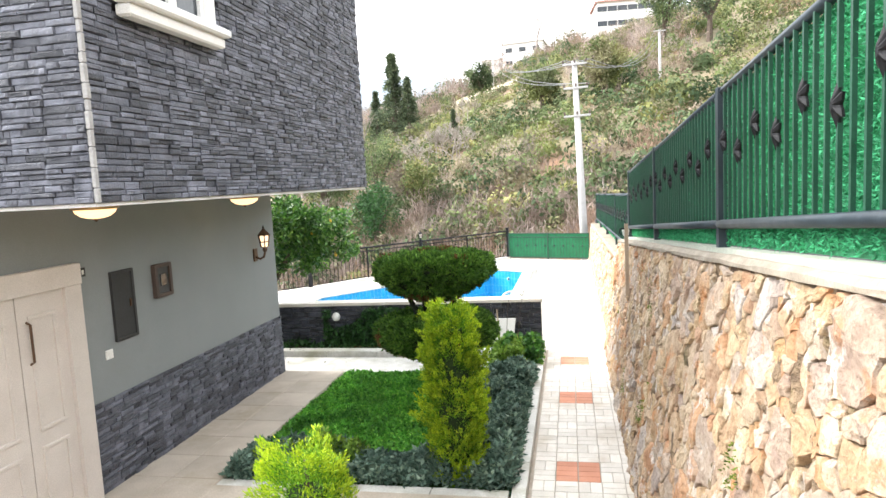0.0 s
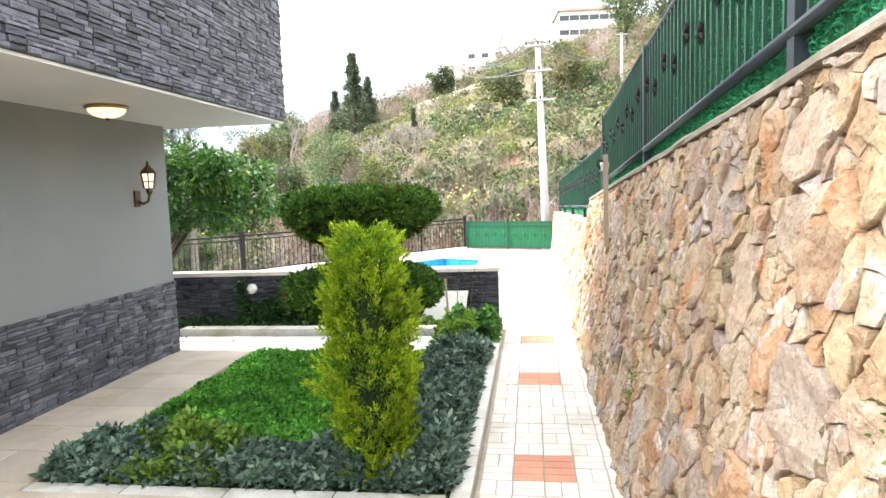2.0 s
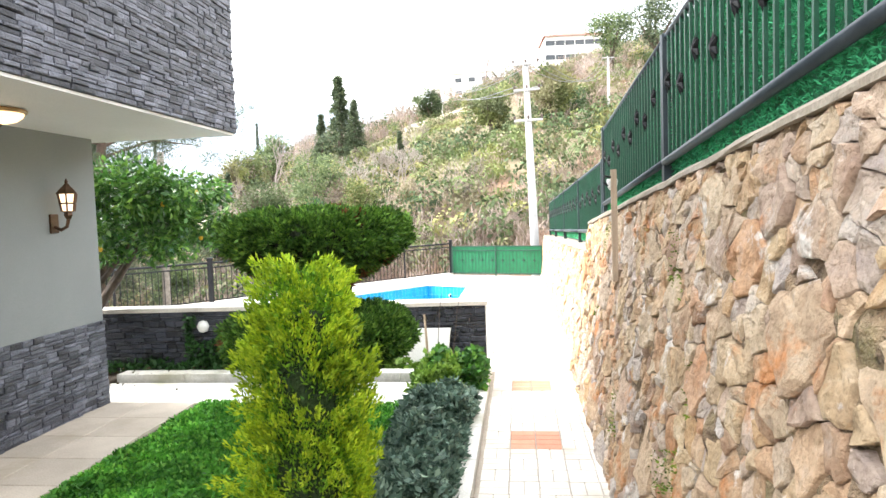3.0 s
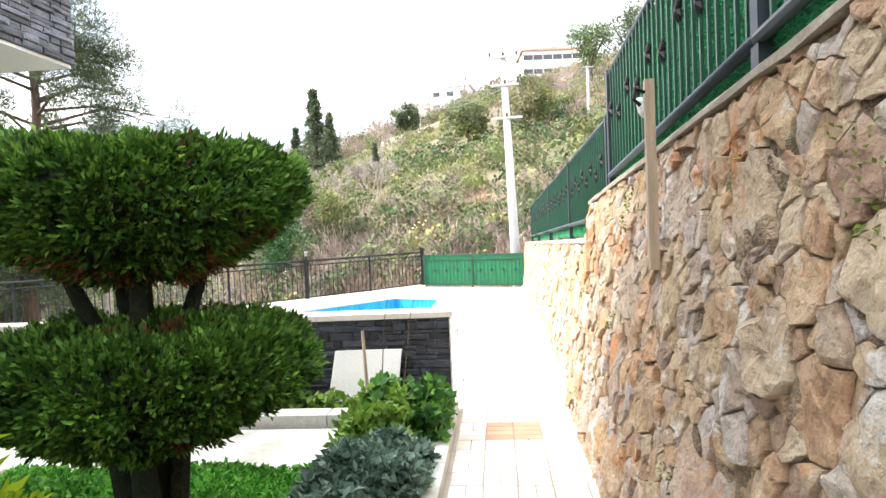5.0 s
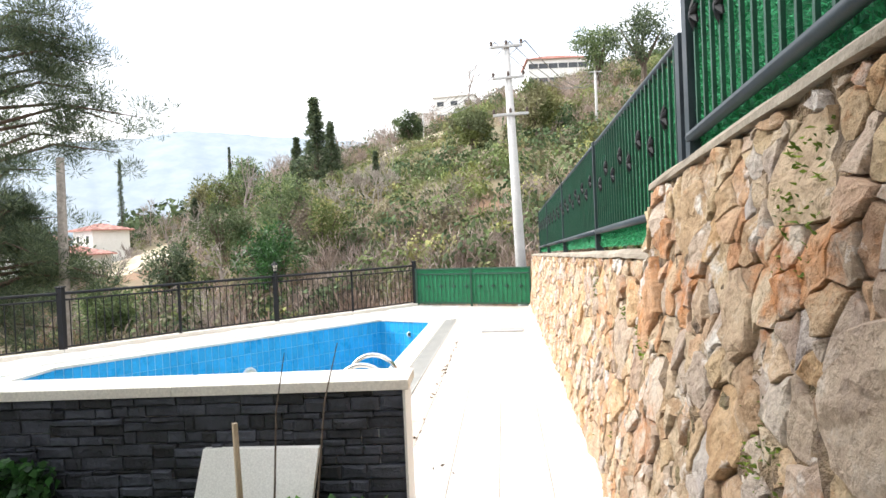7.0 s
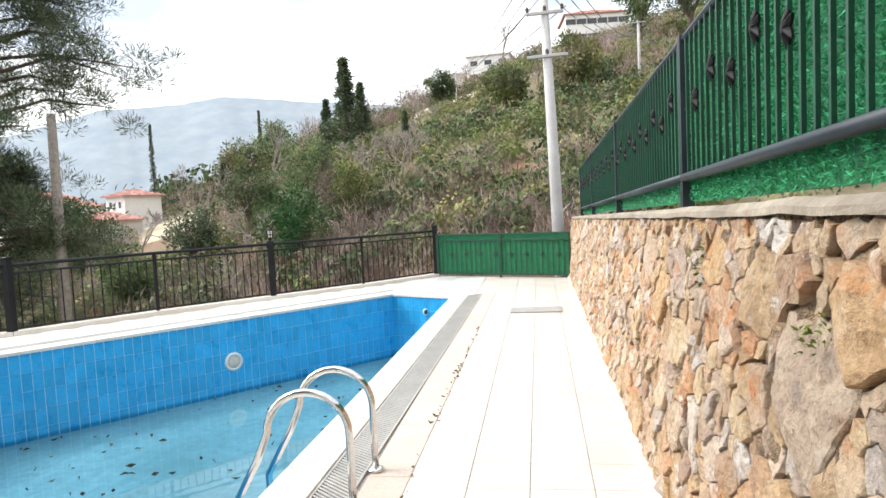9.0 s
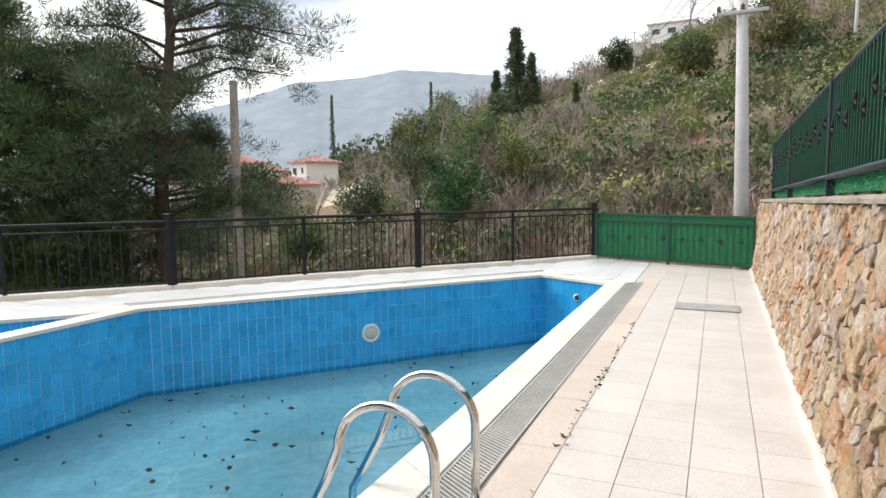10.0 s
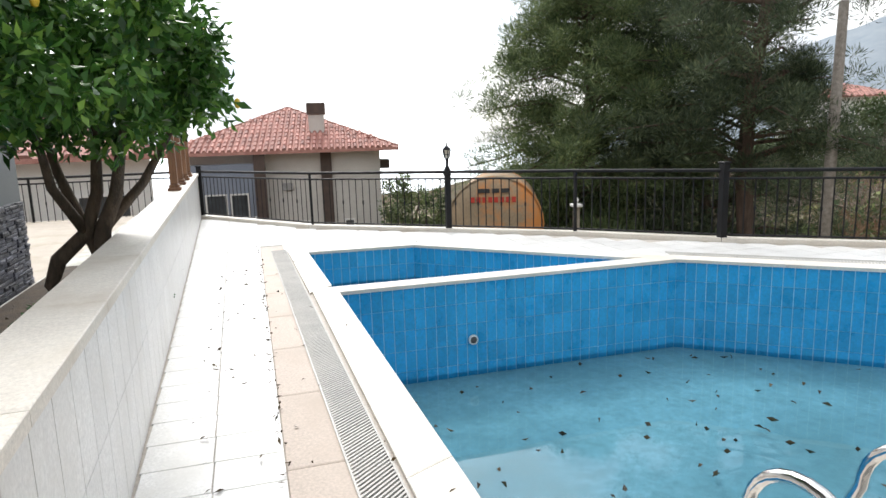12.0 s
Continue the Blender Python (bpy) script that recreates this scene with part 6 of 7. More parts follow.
bare_tree(38.0, 52, 6.0, "grey leafless tree in the valley", 592)
bare_tree(26.0, 44, 5.5, "grey leafless tree past the railing", 593)
bare_tree(9.5, 120, 8.0, "leafless tree on the crest", 88)
bare_tree(6.0, 122, 8.0, "leafless tree on the crest", 89)


def big_pine(x, y, z, height, trunk_r, label, seed, crown, bough_material, spread, clumps, bare=0.25):
    """A tall pine: trunk, crooked boughs, needle tufts in flat clumps with gaps."""
    g = np.random.default_rng(seed)
    tree = thing("pine_tree", label, "tree", (x, y, z))
    pts = [(0.25 * math.sin(k * 0.9 + seed), 0.2 * math.cos(k * 1.1), height * k / 8) for k in range(9)]
    pts[0] = (0, 0, 0)
    part("trunk", Shape().tube(pts, [trunk_r * (1 - 0.82 * k / 8) for k in range(9)], 12), "pine_bark", tree, smooth=True)
    pos, dirs, lens = [], [], []
    for i in range(clumps):
        f = bare + (1 - bare) * (i + g.random()) / clumps
        a = g.uniform(0, 2 * math.pi)
        k = min(7, int(f * 8))
        root = Vector(pts[k]).lerp(Vector(pts[k + 1]), f * 8 - k)
        reach = spread * (crown(f)) * g.uniform(0.55, 1.1)
        tip = root + Vector((math.cos(a) * reach, math.sin(a) * reach, reach * g.uniform(-0.12, 0.28)))
        mid = root.lerp(tip, 0.5) + Vector((0, 0, reach * 0.12))
        part("bough", Shape().tube([tuple(root), tuple(mid), tuple(tip)], [trunk_r * 0.22, trunk_r * 0.14, 0.012], 6), "pine_bark", tree)
        for _ in range(int(7 + reach * 2.2)):
            s = g.uniform(0.42, 1.06)
            c = np.array(root.lerp(tip, s)) + g.normal(0, 0.16 * reach ** 0.5, 3) + np.array([0, 0, 0.12 * reach * math.sin(min(s, 1) * 3.1)])
            m = 112
            q = g.normal(size=(m, 3))
            q /= np.linalg.norm(q, axis=1, keepdims=True)
            pos.append(c + q * g.random((m, 1)) ** 0.5 * np.array([0.42, 0.42, 0.26]))
            dirs.append(q + np.array([0, 0, 0.5]) + g.normal(0, 0.3, (m, 3)))
            lens.append(g.uniform(0.15, 0.28, m))
    L = np.concatenate(lens)
    leaves("needles", np.concatenate(pos), np.concatenate(dirs), L, L * 0.105, bough_material, tree, "tufts of dark green needles")


big_pine(-16.0, 26.6, -4.2, 16.5, 0.30, "tall dark pine with open boughs past the railing", 41, lambda f: 0.55 + 0.6 * math.sin(min(1, f * 1.1) * 3.0), "needle", 3.8, 70, 0.26)
big_pine(-20.6, 23.4, -5.0, 12.6, 0.28, "broad dense green pine past the railing", 42, lambda f: 1.05 * math.sqrt(max(0.02, 1 - ((f - 0.36) / 0.66) ** 2)), "needle_light", 3.7, 180, 0.05)
big_pine(-18.6, 27.0, -5.0, 10.8, 0.26, "dense dark pine behind the tall pine", 43, lambda f: 1.05 * math.sqrt(max(0.02, 1 - ((f - 0.4) / 0.63) ** 2)), "needle", 3.9, 80, 0.10)

# ---------- poles, wires, far houses ----------


def utility_pole(x, y, z0, z1, r0, r1, arms, label, lean=0.0, mat="pole_grey", name="utility_pole"):
    pole = thing(name, label, "pole", (x, y, z0))
    h = z1 - z0
    part("shaft", Shape().turned([(r0, 0), (r0 + (r1 - r0) * 0.5, h * 0.5), (r1, h)], (0, 0, 0), 12), mat, pole, smooth=True)
    for dz, w in arms:
        arm = part("crossarm", Shape().box(-w / 2, w / 2, -0.05 - r1, 0.03 - r1, h - dz - 0.04, h - dz + 0.04, 0.01), mat, pole)
        for k in (-0.47, 0, 0.47):
            part("insulator", Shape().turned([(0.02, 0), (0.05, 0.03), (0.035, 0.06), (0.05, 0.09), (0.03, 0.13), (0.01, 0.15)], (k * w, -r1 - 0.01, h - dz + 0.04), 8), "brown_trim", arm)
    if lean:
        pole.matrix_world = pose(x, y, z0, 0, lean, 0)
    return pole


utility_pole(0.62, 27.6, -3.6, 7.35, 0.20, 0.10, ((0.12, 0.95), (1.05, 0.95), (2.15, 1.05)), "grey concrete utility pole with three crossarms", -1.5)
P2, P3, P4 = (9.3, 70.0), polar(6.8, 108), polar(9.0, 150)
z2 = hill_height(*P2)
utility_pole(P2[0], P2[1], z2 - 0.3, z2 + 6.0, 0.16, 0.10, ((0.15, 1.2),), "slim grey utility pole on the slope")
utility_pole(P3[0], P3[1], P3[2] - 0.3, P3[2] + 6.0, 0.16, 0.10, ((0.15, 1.2),), "slim grey utility pole far up the slope")
utility_pole(-13.9, 27.2, -4.5, 4.65, 0.19, 0.12, (), "bare weathered timber pole past the railing", 0.8, "pale_bark", "timber_pole")
for k, (dx, dz) in enumerate(((-0.45, 0.1), (0.0, 0.1), (0.45, 0.1), (-0.45, -0.85), (0.45, -0.85))):
    a = Vector((0.45 + dx, 27.6, 7.3 + dz))
    for b, nm in ((Vector((P3[0] + dx, P3[1], P3[2] + 5.9)), "overhead_wire"), (Vector((P2[0] + dx, P2[1], z2 + 5.9)), "overhead_wire")):
        if nm and (k < 3 or b.x < 0):
            pts = [tuple(a.lerp(b, i / 8) - Vector((0, 0, 6.0 * (i / 8) * (1 - i / 8)))) for i in range(9)]
            wire = thing("overhead_wire", "thin sagging overhead wire between poles", "wire", group="overhead wires")
            part("strand", Shape().tube(pts, 0.018, 4), "cable", wire)


def roof_hip(x0, x1, y0, y1, z, rise, over=0.5):
    a, b, c, d = (x0 - over, y0 - over, z), (x1 + over, y0 - over, z), (x1 + over, y1 + over, z), (x0 - over, y1 + over, z)
    if x1 - x0 > y1 - y0:
        k = (y1 - y0) / 2
        e, f = (x0 + k, (y0 + y1) / 2, z + rise), (x1 - k, (y0 + y1) / 2, z + rise)
        planes = [(a, b, f, e), (b, c, f), (c, d, e, f), (d, a, e)]
    else:
        k = (x1 - x0) / 2
        e, f = ((x0 + x1) / 2, y0 + k, z + rise), ((x0 + x1) / 2, y1 - k, z + rise)
        planes = [(a, b, e), (b, c, f, e), (c, d, f), (d, a, e, f)]
    return planes


def tiled_roof(planes, parent, pitch=0.3):
    """Rows of barrel tiles over each roof plane, as rounded ribs broken into courses."""
    base, ribs = Shape(), Shape()
    for q in planes:
        base.add([tuple(p) for p in q] + [tuple(Vector(p) - Vector((0, 0, 0.12))) for p in q], [tuple(range(len(q))), tuple(range(len(q), 2 * len(q)))[::-1]] + [(i, len(q) + i, len(q) + (i + 1) % len(q), (i + 1) % len(q)) for i in range(len(q))])
        a, b = Vector(q[0]), Vector(q[1])
        ex = (b - a).normalized()
        nrm = (b - a).cross(Vector(q[-1]) - a).normalized()
        if nrm.z < 0:
            nrm = -nrm
        ey = nrm.cross(ex)
        if ey.z < 0:
            ey = -ey
        pts2 = [((Vector(p) - a).dot(ex), (Vector(p) - a).dot(ey)) for p in q]
        width, height = (b - a).length, max(v for _, v in pts2)
        area = sum(pts2[i - 1][0] * pts2[i][1] - pts2[i][0] * pts2[i - 1][1] for i in range(len(pts2)))
        ring = pts2 if area > 0 else pts2[::-1]
        u = pitch / 2
        while u < width:
            v = 0.0
            while v < height:
                v1 = min(height, v + 0.42)
                if inside(u, (v + v1) / 2, ring):
                    o = a + ex * u + ey * v
                    o2 = a + ex * u + ey * (v1 + 0.03)
                    w = pitch * 0.38
                    ra = [o - ex * w, o - ex * w * 0.5 + nrm * 0.09, o + ex * w * 0.5 + nrm * 0.09, o + ex * w]
                    rb = [o2 - ex * w * 0.85, o2 - ex * w * 0.4 + nrm * 0.06, o2 + ex * w * 0.4 + nrm * 0.06, o2 + ex * w * 0.85]
                    ribs.add([tuple(p) for p in ra + rb], [(0, 1, 5, 4), (1, 2, 6, 5), (2, 3, 7, 6), (3, 2, 1, 0)])
                v = v1
            u += pitch
    rf = part("roof", base, "roof", parent, "red clay roof")
    me = bpy.data.meshes.new("roof_tiles")
    me.from_pydata(ribs.v, [], ribs.f)
    tagged(part("roof_tiles", me, "roof", rf), "red barrel tiles in courses", kind="stuff")


def pane_window(parent, x0, x1, y, z0, z1, face=-1):
    """A window in a wall whose outside looks along face * y."""
    fr = Shape()
    t = 0.06
    for a, b, c, d in ((x0, x0 + t, z0, z1), (x1 - t, x1, z0, z1), (x0 + t, x1 - t, z0, z0 + t), (x0 + t, x1 - t, z1 - t, z1)):
        fr.box(a, b, min(y, y + face * 0.06), max(y, y + face * 0.06), c, d)
    win = part("window", fr, "white", parent)
    part("pane", Shape().box(x0 + t, x1 - t, min(y, y + face * 0.02), max(y, y + face * 0.02), z0 + t, z1 - t), "pane", win)


def neighbour_house():
    """Built in its own axes: its front looks along -y of the thing."""
    h = thing("house", "off-white neighbour house with a red hipped tile roof and chimney", "house", (-25.6, 13.4, -9.0), 82.0)
    wall = Shape().box(-3.8, 3.6, 0, 8, 0, 10.2)
    part("wall", wall, "house_wall", h)
    part("bay", Shape().box(-3.8, -0.9, -0.5, 0, 0, 9.7), "blue_wall", h, "blue-grey projecting bay")
    for x in (-1.15, 1.3):
        part("corner_band", Shape().box(x, x + 0.42, -0.62 if x < 0 else -0.1, 0.0 if x > 0 else -0.5, 0, 10.15), "brown_trim", h, "dark brown upright band")
    tiled_roof(roof_hip(-3.8, 3.6, 0, 8, 10.15, 1.75, 0.7), h, 0.22)
    ch = part("chimney", Shape().box(0.9, 1.5, 0.9, 1.5, 10.3, 11.9, 0.02), "house_wall", h)
    part("cap", Shape().box(0.84, 1.56, 0.84, 1.56, 11.5, 11.95, 0.02), "brown_trim", ch)
    for x0, x1 in ((-3.0, -2.2), (-2.1, -1.4)):
        pane_window(h, x0, x1, -0.5, 6.2, 8.6)
    for x0 in (-0.35, 0.35, 2.1):
        pane_window(h, x0, x0 + 0.42, 0, 6.7, 7.4)
    part("vent_hood", Shape().box(-0.2, 0.2, -0.08, 0, 8.6, 8.9, 0.02), "mat", h)
    for z in (6.6, 9.3):
        part("balcony_box", Shape().box(3.6, 4.0, 0.4, 1.3, z, z + 0.35, 0.02), "brown_trim", h)


neighbour_house()


def small_house(az, r, w, d, hgt, turn, label, roofed=True, lift=0.0, wall="house_wall", cols=3, rows=2):
    x, y, z = polar(az, r)
    h = thing("house", label, "house", (x, y, z - 1.5 + lift), turn)
    part("wall", Shape().box(-w / 2, w / 2, -d / 2, d / 2, 0, hgt + 1.5), wall, h)
    if roofed:
        tiled_roof(roof_hip(-w / 2, w / 2, -d / 2, d / 2, hgt + 1.5, 0.2 * min(w, d), 0.5), h, 0.5)
    else:
        part("roof", Shape().box(-w / 2 - 0.3, w / 2 + 0.3, -d / 2 - 0.3, d / 2 + 0.3, hgt + 1.5, hgt + 1.75), "house_wall", h)
    for k in range(cols):
        for j in range(rows):
            xc = -w / 2 + w * (k + 0.5) / cols
            z0 = 1.5 + hgt * (j + 0.3) / rows
            pane_window(h, xc - w * 0.09, xc + w * 0.09, -d / 2, z0, z0 + hgt * 0.4 / rows)


small_house(-5.2, 146, 13, 10, 6.2, 5, "large white villa high on the hill", True, 0.6, "white", 6, 2)
small_house(3.6, 140, 9, 8, 5.5, -6, "white house on the crest of the hill", False, 0.8, "white", 3, 2)
small_house(6.3, 146, 6, 6, 5.0, 0, "pale house on the crest of the hill", False, 0.5, "house_wall", 2, 2)
small_house(34.2, 92, 4.2, 5, 4.6, -25, "small white house with a red roof in the valley", True, 0.2, "white", 2, 2)
small_house(36.6, 84, 8.0, 5, 2.6, -25, "low beige house with a red roof in the valley", True, 0.2, "house_wall", 3, 1)
small_house(41.5, 82, 8, 7, 6, -35, "white house with a red roof among valley trees", True, 1.0, "white", 3, 2)
for az_, r_, w_, tn_, lab_ in ((30.5, 170, 8, -20, "far white house with a red roof in the valley"), (38.0, 150, 9, -30, "far pale house with a red roof in the valley"), (40.5, 190, 10, -35, "far white apartment house in the valley"), (44.5, 140, 8, -40, "far white house with a red roof among trees")):
    small_house(az_, r_, w_, 7, 5.0, tn_, lab_, True, 0.5, "white", 3, 2)
small_house(104.6, 21.5, 7, 6, 6.5, 100, "white house with a red tile roof below the garden", True, -1.2, "white", 3, 2)


def tank():
    """A large rusty cylinder lying on its side, painted letters as bars."""
    x, y = -15.9, 18.2
    t = thing("storage_tank", "rusty orange cylindrical steel tank with worn painted letters", "tank", (x, y, -3.6), 67.0)
    r, zc = 1.28, 2.72
    # its round end looks along -y
    ends = [(r * 0.2, -0.18), (r * 0.6, -0.14), (r * 0.92, -0.05), (r, 0.05), (r, 3.4), (r * 0.9, 3.5)]
    rings = [[(q * math.cos(2 * math.pi * i / 36), yy, zc + q * math.sin(2 * math.pi * i / 36)) for i in range(36)] for q, yy in ends]
    part("shell", Shape().rings(rings), "rust", t, smooth=True)
    part("rim", Shape().rings([[(q * math.cos(2 * math.pi * i / 36), yy, zc + q * math.sin(2 * math.pi * i / 36)) for i in range(36)] for q, yy in ((r, 0.0), (r + 0.03, 0.02), (r + 0.03, 0.1), (r, 0.12))], False), "rust", t)
    for y0 in (0.5, 2.6):
        part("saddle", Shape().box(-1.0, 1.0, y0, y0 + 0.4, 0, 1.9), "concrete", t)
    word = Shape()
    xs = -0.62
    for k in range(8):
        word.box(xs, xs + 0.10, -0.168, -0.12, zc + 0.62, zc + 0.76)
        xs += 0.155
    part("letters", word, "red_paint", t, "worn red letters")
    word = Shape()
    for xs, w in ((-0.42, 0.3), (-0.05, 0.18), (0.2, 0.2)):
        word.box(xs, xs + w, -0.150, -0.07, zc + 0.87, zc + 0.98)
    part("digits", word, "black_paint", t, "worn black digits")


tank()
stand = thing("garden_spout", "small white fixture on a post past the railing", "fixture", (-14.0, 19.6, -3.6))
part("post", Shape().box(-0.06, 0.06, -0.06, 0.06, 0, 3.30, 0.01), "concrete", stand)
part("head", Shape().box(-0.14, 0.14, -0.1, 0.1, 3.30, 3.38, 0.02).turned([(0.02, 3.38), (0.04, 3.42), (0.06, 3.47), (0.04, 3.52), (0.015, 3.55)], (0, 0, 0), 10), "plastic", stand)

# ---------- fallen leaves ----------
n = 150
x, y = rng.uniform(-6.6, -1.8, n), rng.uniform(13.1, 20.5, n)
ok = np.array([inside(a, b, grown(POOL, -0.25)) for a, b in zip(x, y)])
p = np.stack([x, y, np.full(n, WATER + 0.004)], 1)[ok]
d = np.stack([rng.normal(0, 1, ok.sum()), rng.normal(0, 1, ok.sum()), np.full(ok.sum(), 0.02)], 1)
tagged(leaves("floating_leaves", p, d, rng.uniform(0.04, 0.12, ok.sum()), 0.045, "dead_leaf"), "dead brown leaves floating on the pool water", "leaves", kind="stuff")
n = 330
seam = rng.random(n) < 0.62
x = np.where(seam, rng.uniform(-10.5, -1.2, n), rng.uniform(-9, -0.4, n))
y = np.where(seam, 12.10 - 0.004 * (-1.2 - x) + rng.normal(0, 0.012, n), 11.6 + rng.random(n) ** 2 * 1.2)
right = rng.random(n) < 0.42
y = np.where(right & seam, rng.uniform(12.6, 18.5, n), y)
x = np.where(right & seam, -0.805 + rng.normal(0, 0.01, n), x)
p = np.stack([x, y, np.full(n, DECK + 0.008)], 1)
d = np.stack([rng.normal(0, 1, n), rng.normal(0, 1, n), np.abs(rng.normal(0.1, 0.2, n))], 1)
tagged(leaves("fallen_leaves", p, d, rng.uniform(0.015, 0.06, n), rng.uniform(0.008, 0.026, n), "dead_leaf", bend=0.08), "dry brown leaves and weeds along the deck's seam", "leaves", kind="stuff")

n = 900
x, y = rng.uniform(-8.5, -1.4, n), rng.uniform(10.78, 11.18, n)
x[:110], y[:110] = rng.normal(-5.6, 0.7, 110), rng.normal(10.35, 0.3, 110)
p = np.stack([x, y, np.where(y < 10.5, 0.078, 0.09)], 1)
p[(y >= 10.5) & (y < 10.8), 2] = 0.168
d = np.stack([rng.normal(0, 1, n), rng.normal(0, 1, n), np.abs(rng.normal(0.1, 0.2, n))], 1)
tagged(leaves("leaf_litter", p[y > 9.72], d[y > 9.72], rng.uniform(0.03, 0.08, (y > 9.72).sum()), 0.032, "dead_leaf", bend=0.08), "dry leaf litter under the lemon tree", "leaves", kind="stuff")

# ---------- deck: coping, drain grating, tiles ----------


def strip_ring(ring, d0, d1):
    a, b = grown(ring, d0), grown(ring, d1)
    return [(a[i - 1], a[i], b[i], b[i - 1]) for i in range(len(ring))]


coping_mesh = {}


def paving(name, quad, z0, z1, material, parent, gap=0.004, bevel=0.004):
    """One slab from four corners in plan."""
    c = Vector((sum(p[0] for p in quad) / len(quad), sum(p[1] for p in quad) / len(quad)))
    sh = []
    for p in quad:
        v = Vector(p) - c
        k = max(0.2, 1 - gap / max(v.length, 0.01))
        sh.append(c + v * k)
    low = [(q.x - c.x, q.y - c.y, z0 - z1) for q in sh]
    mid = [(q.x - c.x, q.y - c.y, -bevel) for q in sh]
    top = [((q.x - c.x) * (1 - bevel / 0.15), (q.y - c.y) * (1 - bevel / 0.15), 0) for q in sh]
    key = (material, tuple((round(a, 3), round(b, 3)) for a, b, _ in low), round(z1 - z0, 3))
    if key not in coping_mesh:
        me = bpy.data.meshes.new(name)
        s = Shape().rings([low, mid, top])
        me.from_pydata(s.v, [], s.f)
        bm = bmesh.new()
        bm.from_mesh(me)
        bmesh.ops.recalc_face_normals(bm, faces=bm.faces)
        bm.to_mesh(me)
        bm.free()
        me.materials.append(M[material])
        coping_mesh[key] = me
    ob = new(name, coping_mesh[key])
    ob.location = (c.x, c.y, z1)
    ob.parent = parent
    return ob


def along(quad, length, name, z0, z1, material, parent, gap=0.004):
    a0, a1, b1, b0 = (Vector(p) for p in quad)
    n = max(1, round((a1 - a0).length / length))
    for k in range(n):
        s, t = k / n, (k + 1) / n
        paving(name, [a0.lerp(a1, s), a0.lerp(a1, t), b0.lerp(b1, t), b0.lerp(b1, s)], z0, z1, material, parent, gap)


for quad in strip_ring(POOL, -0.03, 0.25):
    along(quad, 1.3, "coping_stone", DECK - 0.03, DECK + 0.012, "coping", main_pool, 0.0025)
for i, quad in enumerate(strip_ring(KID, -0.03, 0.25)):
    if i != 1:
        along(quad, 1.3, "coping_stone", DECK - 0.03, DECK + 0.0125, "coping", kid_pool, 0.0025)

# plastic drain grating, on the two sides walked along, over a dark sheet painted as shade
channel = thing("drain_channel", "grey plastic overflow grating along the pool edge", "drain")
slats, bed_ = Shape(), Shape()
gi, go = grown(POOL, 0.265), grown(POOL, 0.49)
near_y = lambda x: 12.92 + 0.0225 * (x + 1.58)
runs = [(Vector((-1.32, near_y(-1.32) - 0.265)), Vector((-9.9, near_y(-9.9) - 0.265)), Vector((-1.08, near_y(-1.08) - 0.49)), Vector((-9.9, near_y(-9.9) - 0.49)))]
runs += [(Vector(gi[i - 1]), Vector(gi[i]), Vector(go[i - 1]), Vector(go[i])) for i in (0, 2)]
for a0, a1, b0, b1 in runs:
    # thin near-black sheet in place of the shade below the slats
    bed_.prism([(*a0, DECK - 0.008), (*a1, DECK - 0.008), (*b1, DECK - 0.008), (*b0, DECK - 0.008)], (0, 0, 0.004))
    n = int((a1 - a0).length / 0.034)
    for k in range(n):
        s, t = (k + 0.18) / n, (k + 0.66) / n
        q = [a0.lerp(a1, s), a0.lerp(a1, t), b0.lerp(b1, t), b0.lerp(b1, s)]
        slats.prism([(*p, DECK - 0.004) for p in q], (0, 0, 0.012))
    for f in (0.02, 0.98):
        pa, pb = a0.lerp(b0, f), a1.lerp(b1, f)
        slats.bar((*pa, DECK + 0.003), (*pb, DECK + 0.003), 0.012, 0.013)
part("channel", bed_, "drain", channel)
me = bpy.data.meshes.new("slats")
me.from_pydata(slats.v, [], slats.f)
tagged(part("slats", me, "grate", channel), "thin grey grating slats", kind="stuff")

# peach border tiles beside the grating
y = 12.10
while y < 21.2:
    paving("border_tile", [(-1.10 + (21.2 - y) * 0.006, y), (-0.80, y), (-0.80, y + 0.9), (-1.10 + (20.3 - y) * 0.006, y + 0.9)], DECK - 0.012, DECK + 0.0004, "peach_tile", deck, 0.002)
    y += 0.9
xk = -1.06
while xk > -10.0:
    paving("border_tile", [(xk, 12.43), (xk - 1.0, 12.43), (xk - 1.0, 12.10), (xk, 12.10)], DECK - 0.012, DECK, "peach_tile", deck, 0.002)
    xk -= 1.0
T = 0.344
ring_ccw = OUTER if sum(OUTER[i - 1][0] * OUTER[i][1] - OUTER[i][0] * OUTER[i - 1][1] for i in range(len(OUTER))) > 0 else OUTER[::-1]
# four columns between the border and the rubble wall
W4 = 0.352
y = 11.30
while y < 23.4:
    for c in range(4):
        x0 = -0.80 + c * W4
        paving("tile", [(x0, y), (x0 + W4, y), (x0 + W4, y + W4), (x0, y + W4)], DECK - 0.012, DECK, "tile", deck, 0.003, 0.002)
    y += W4
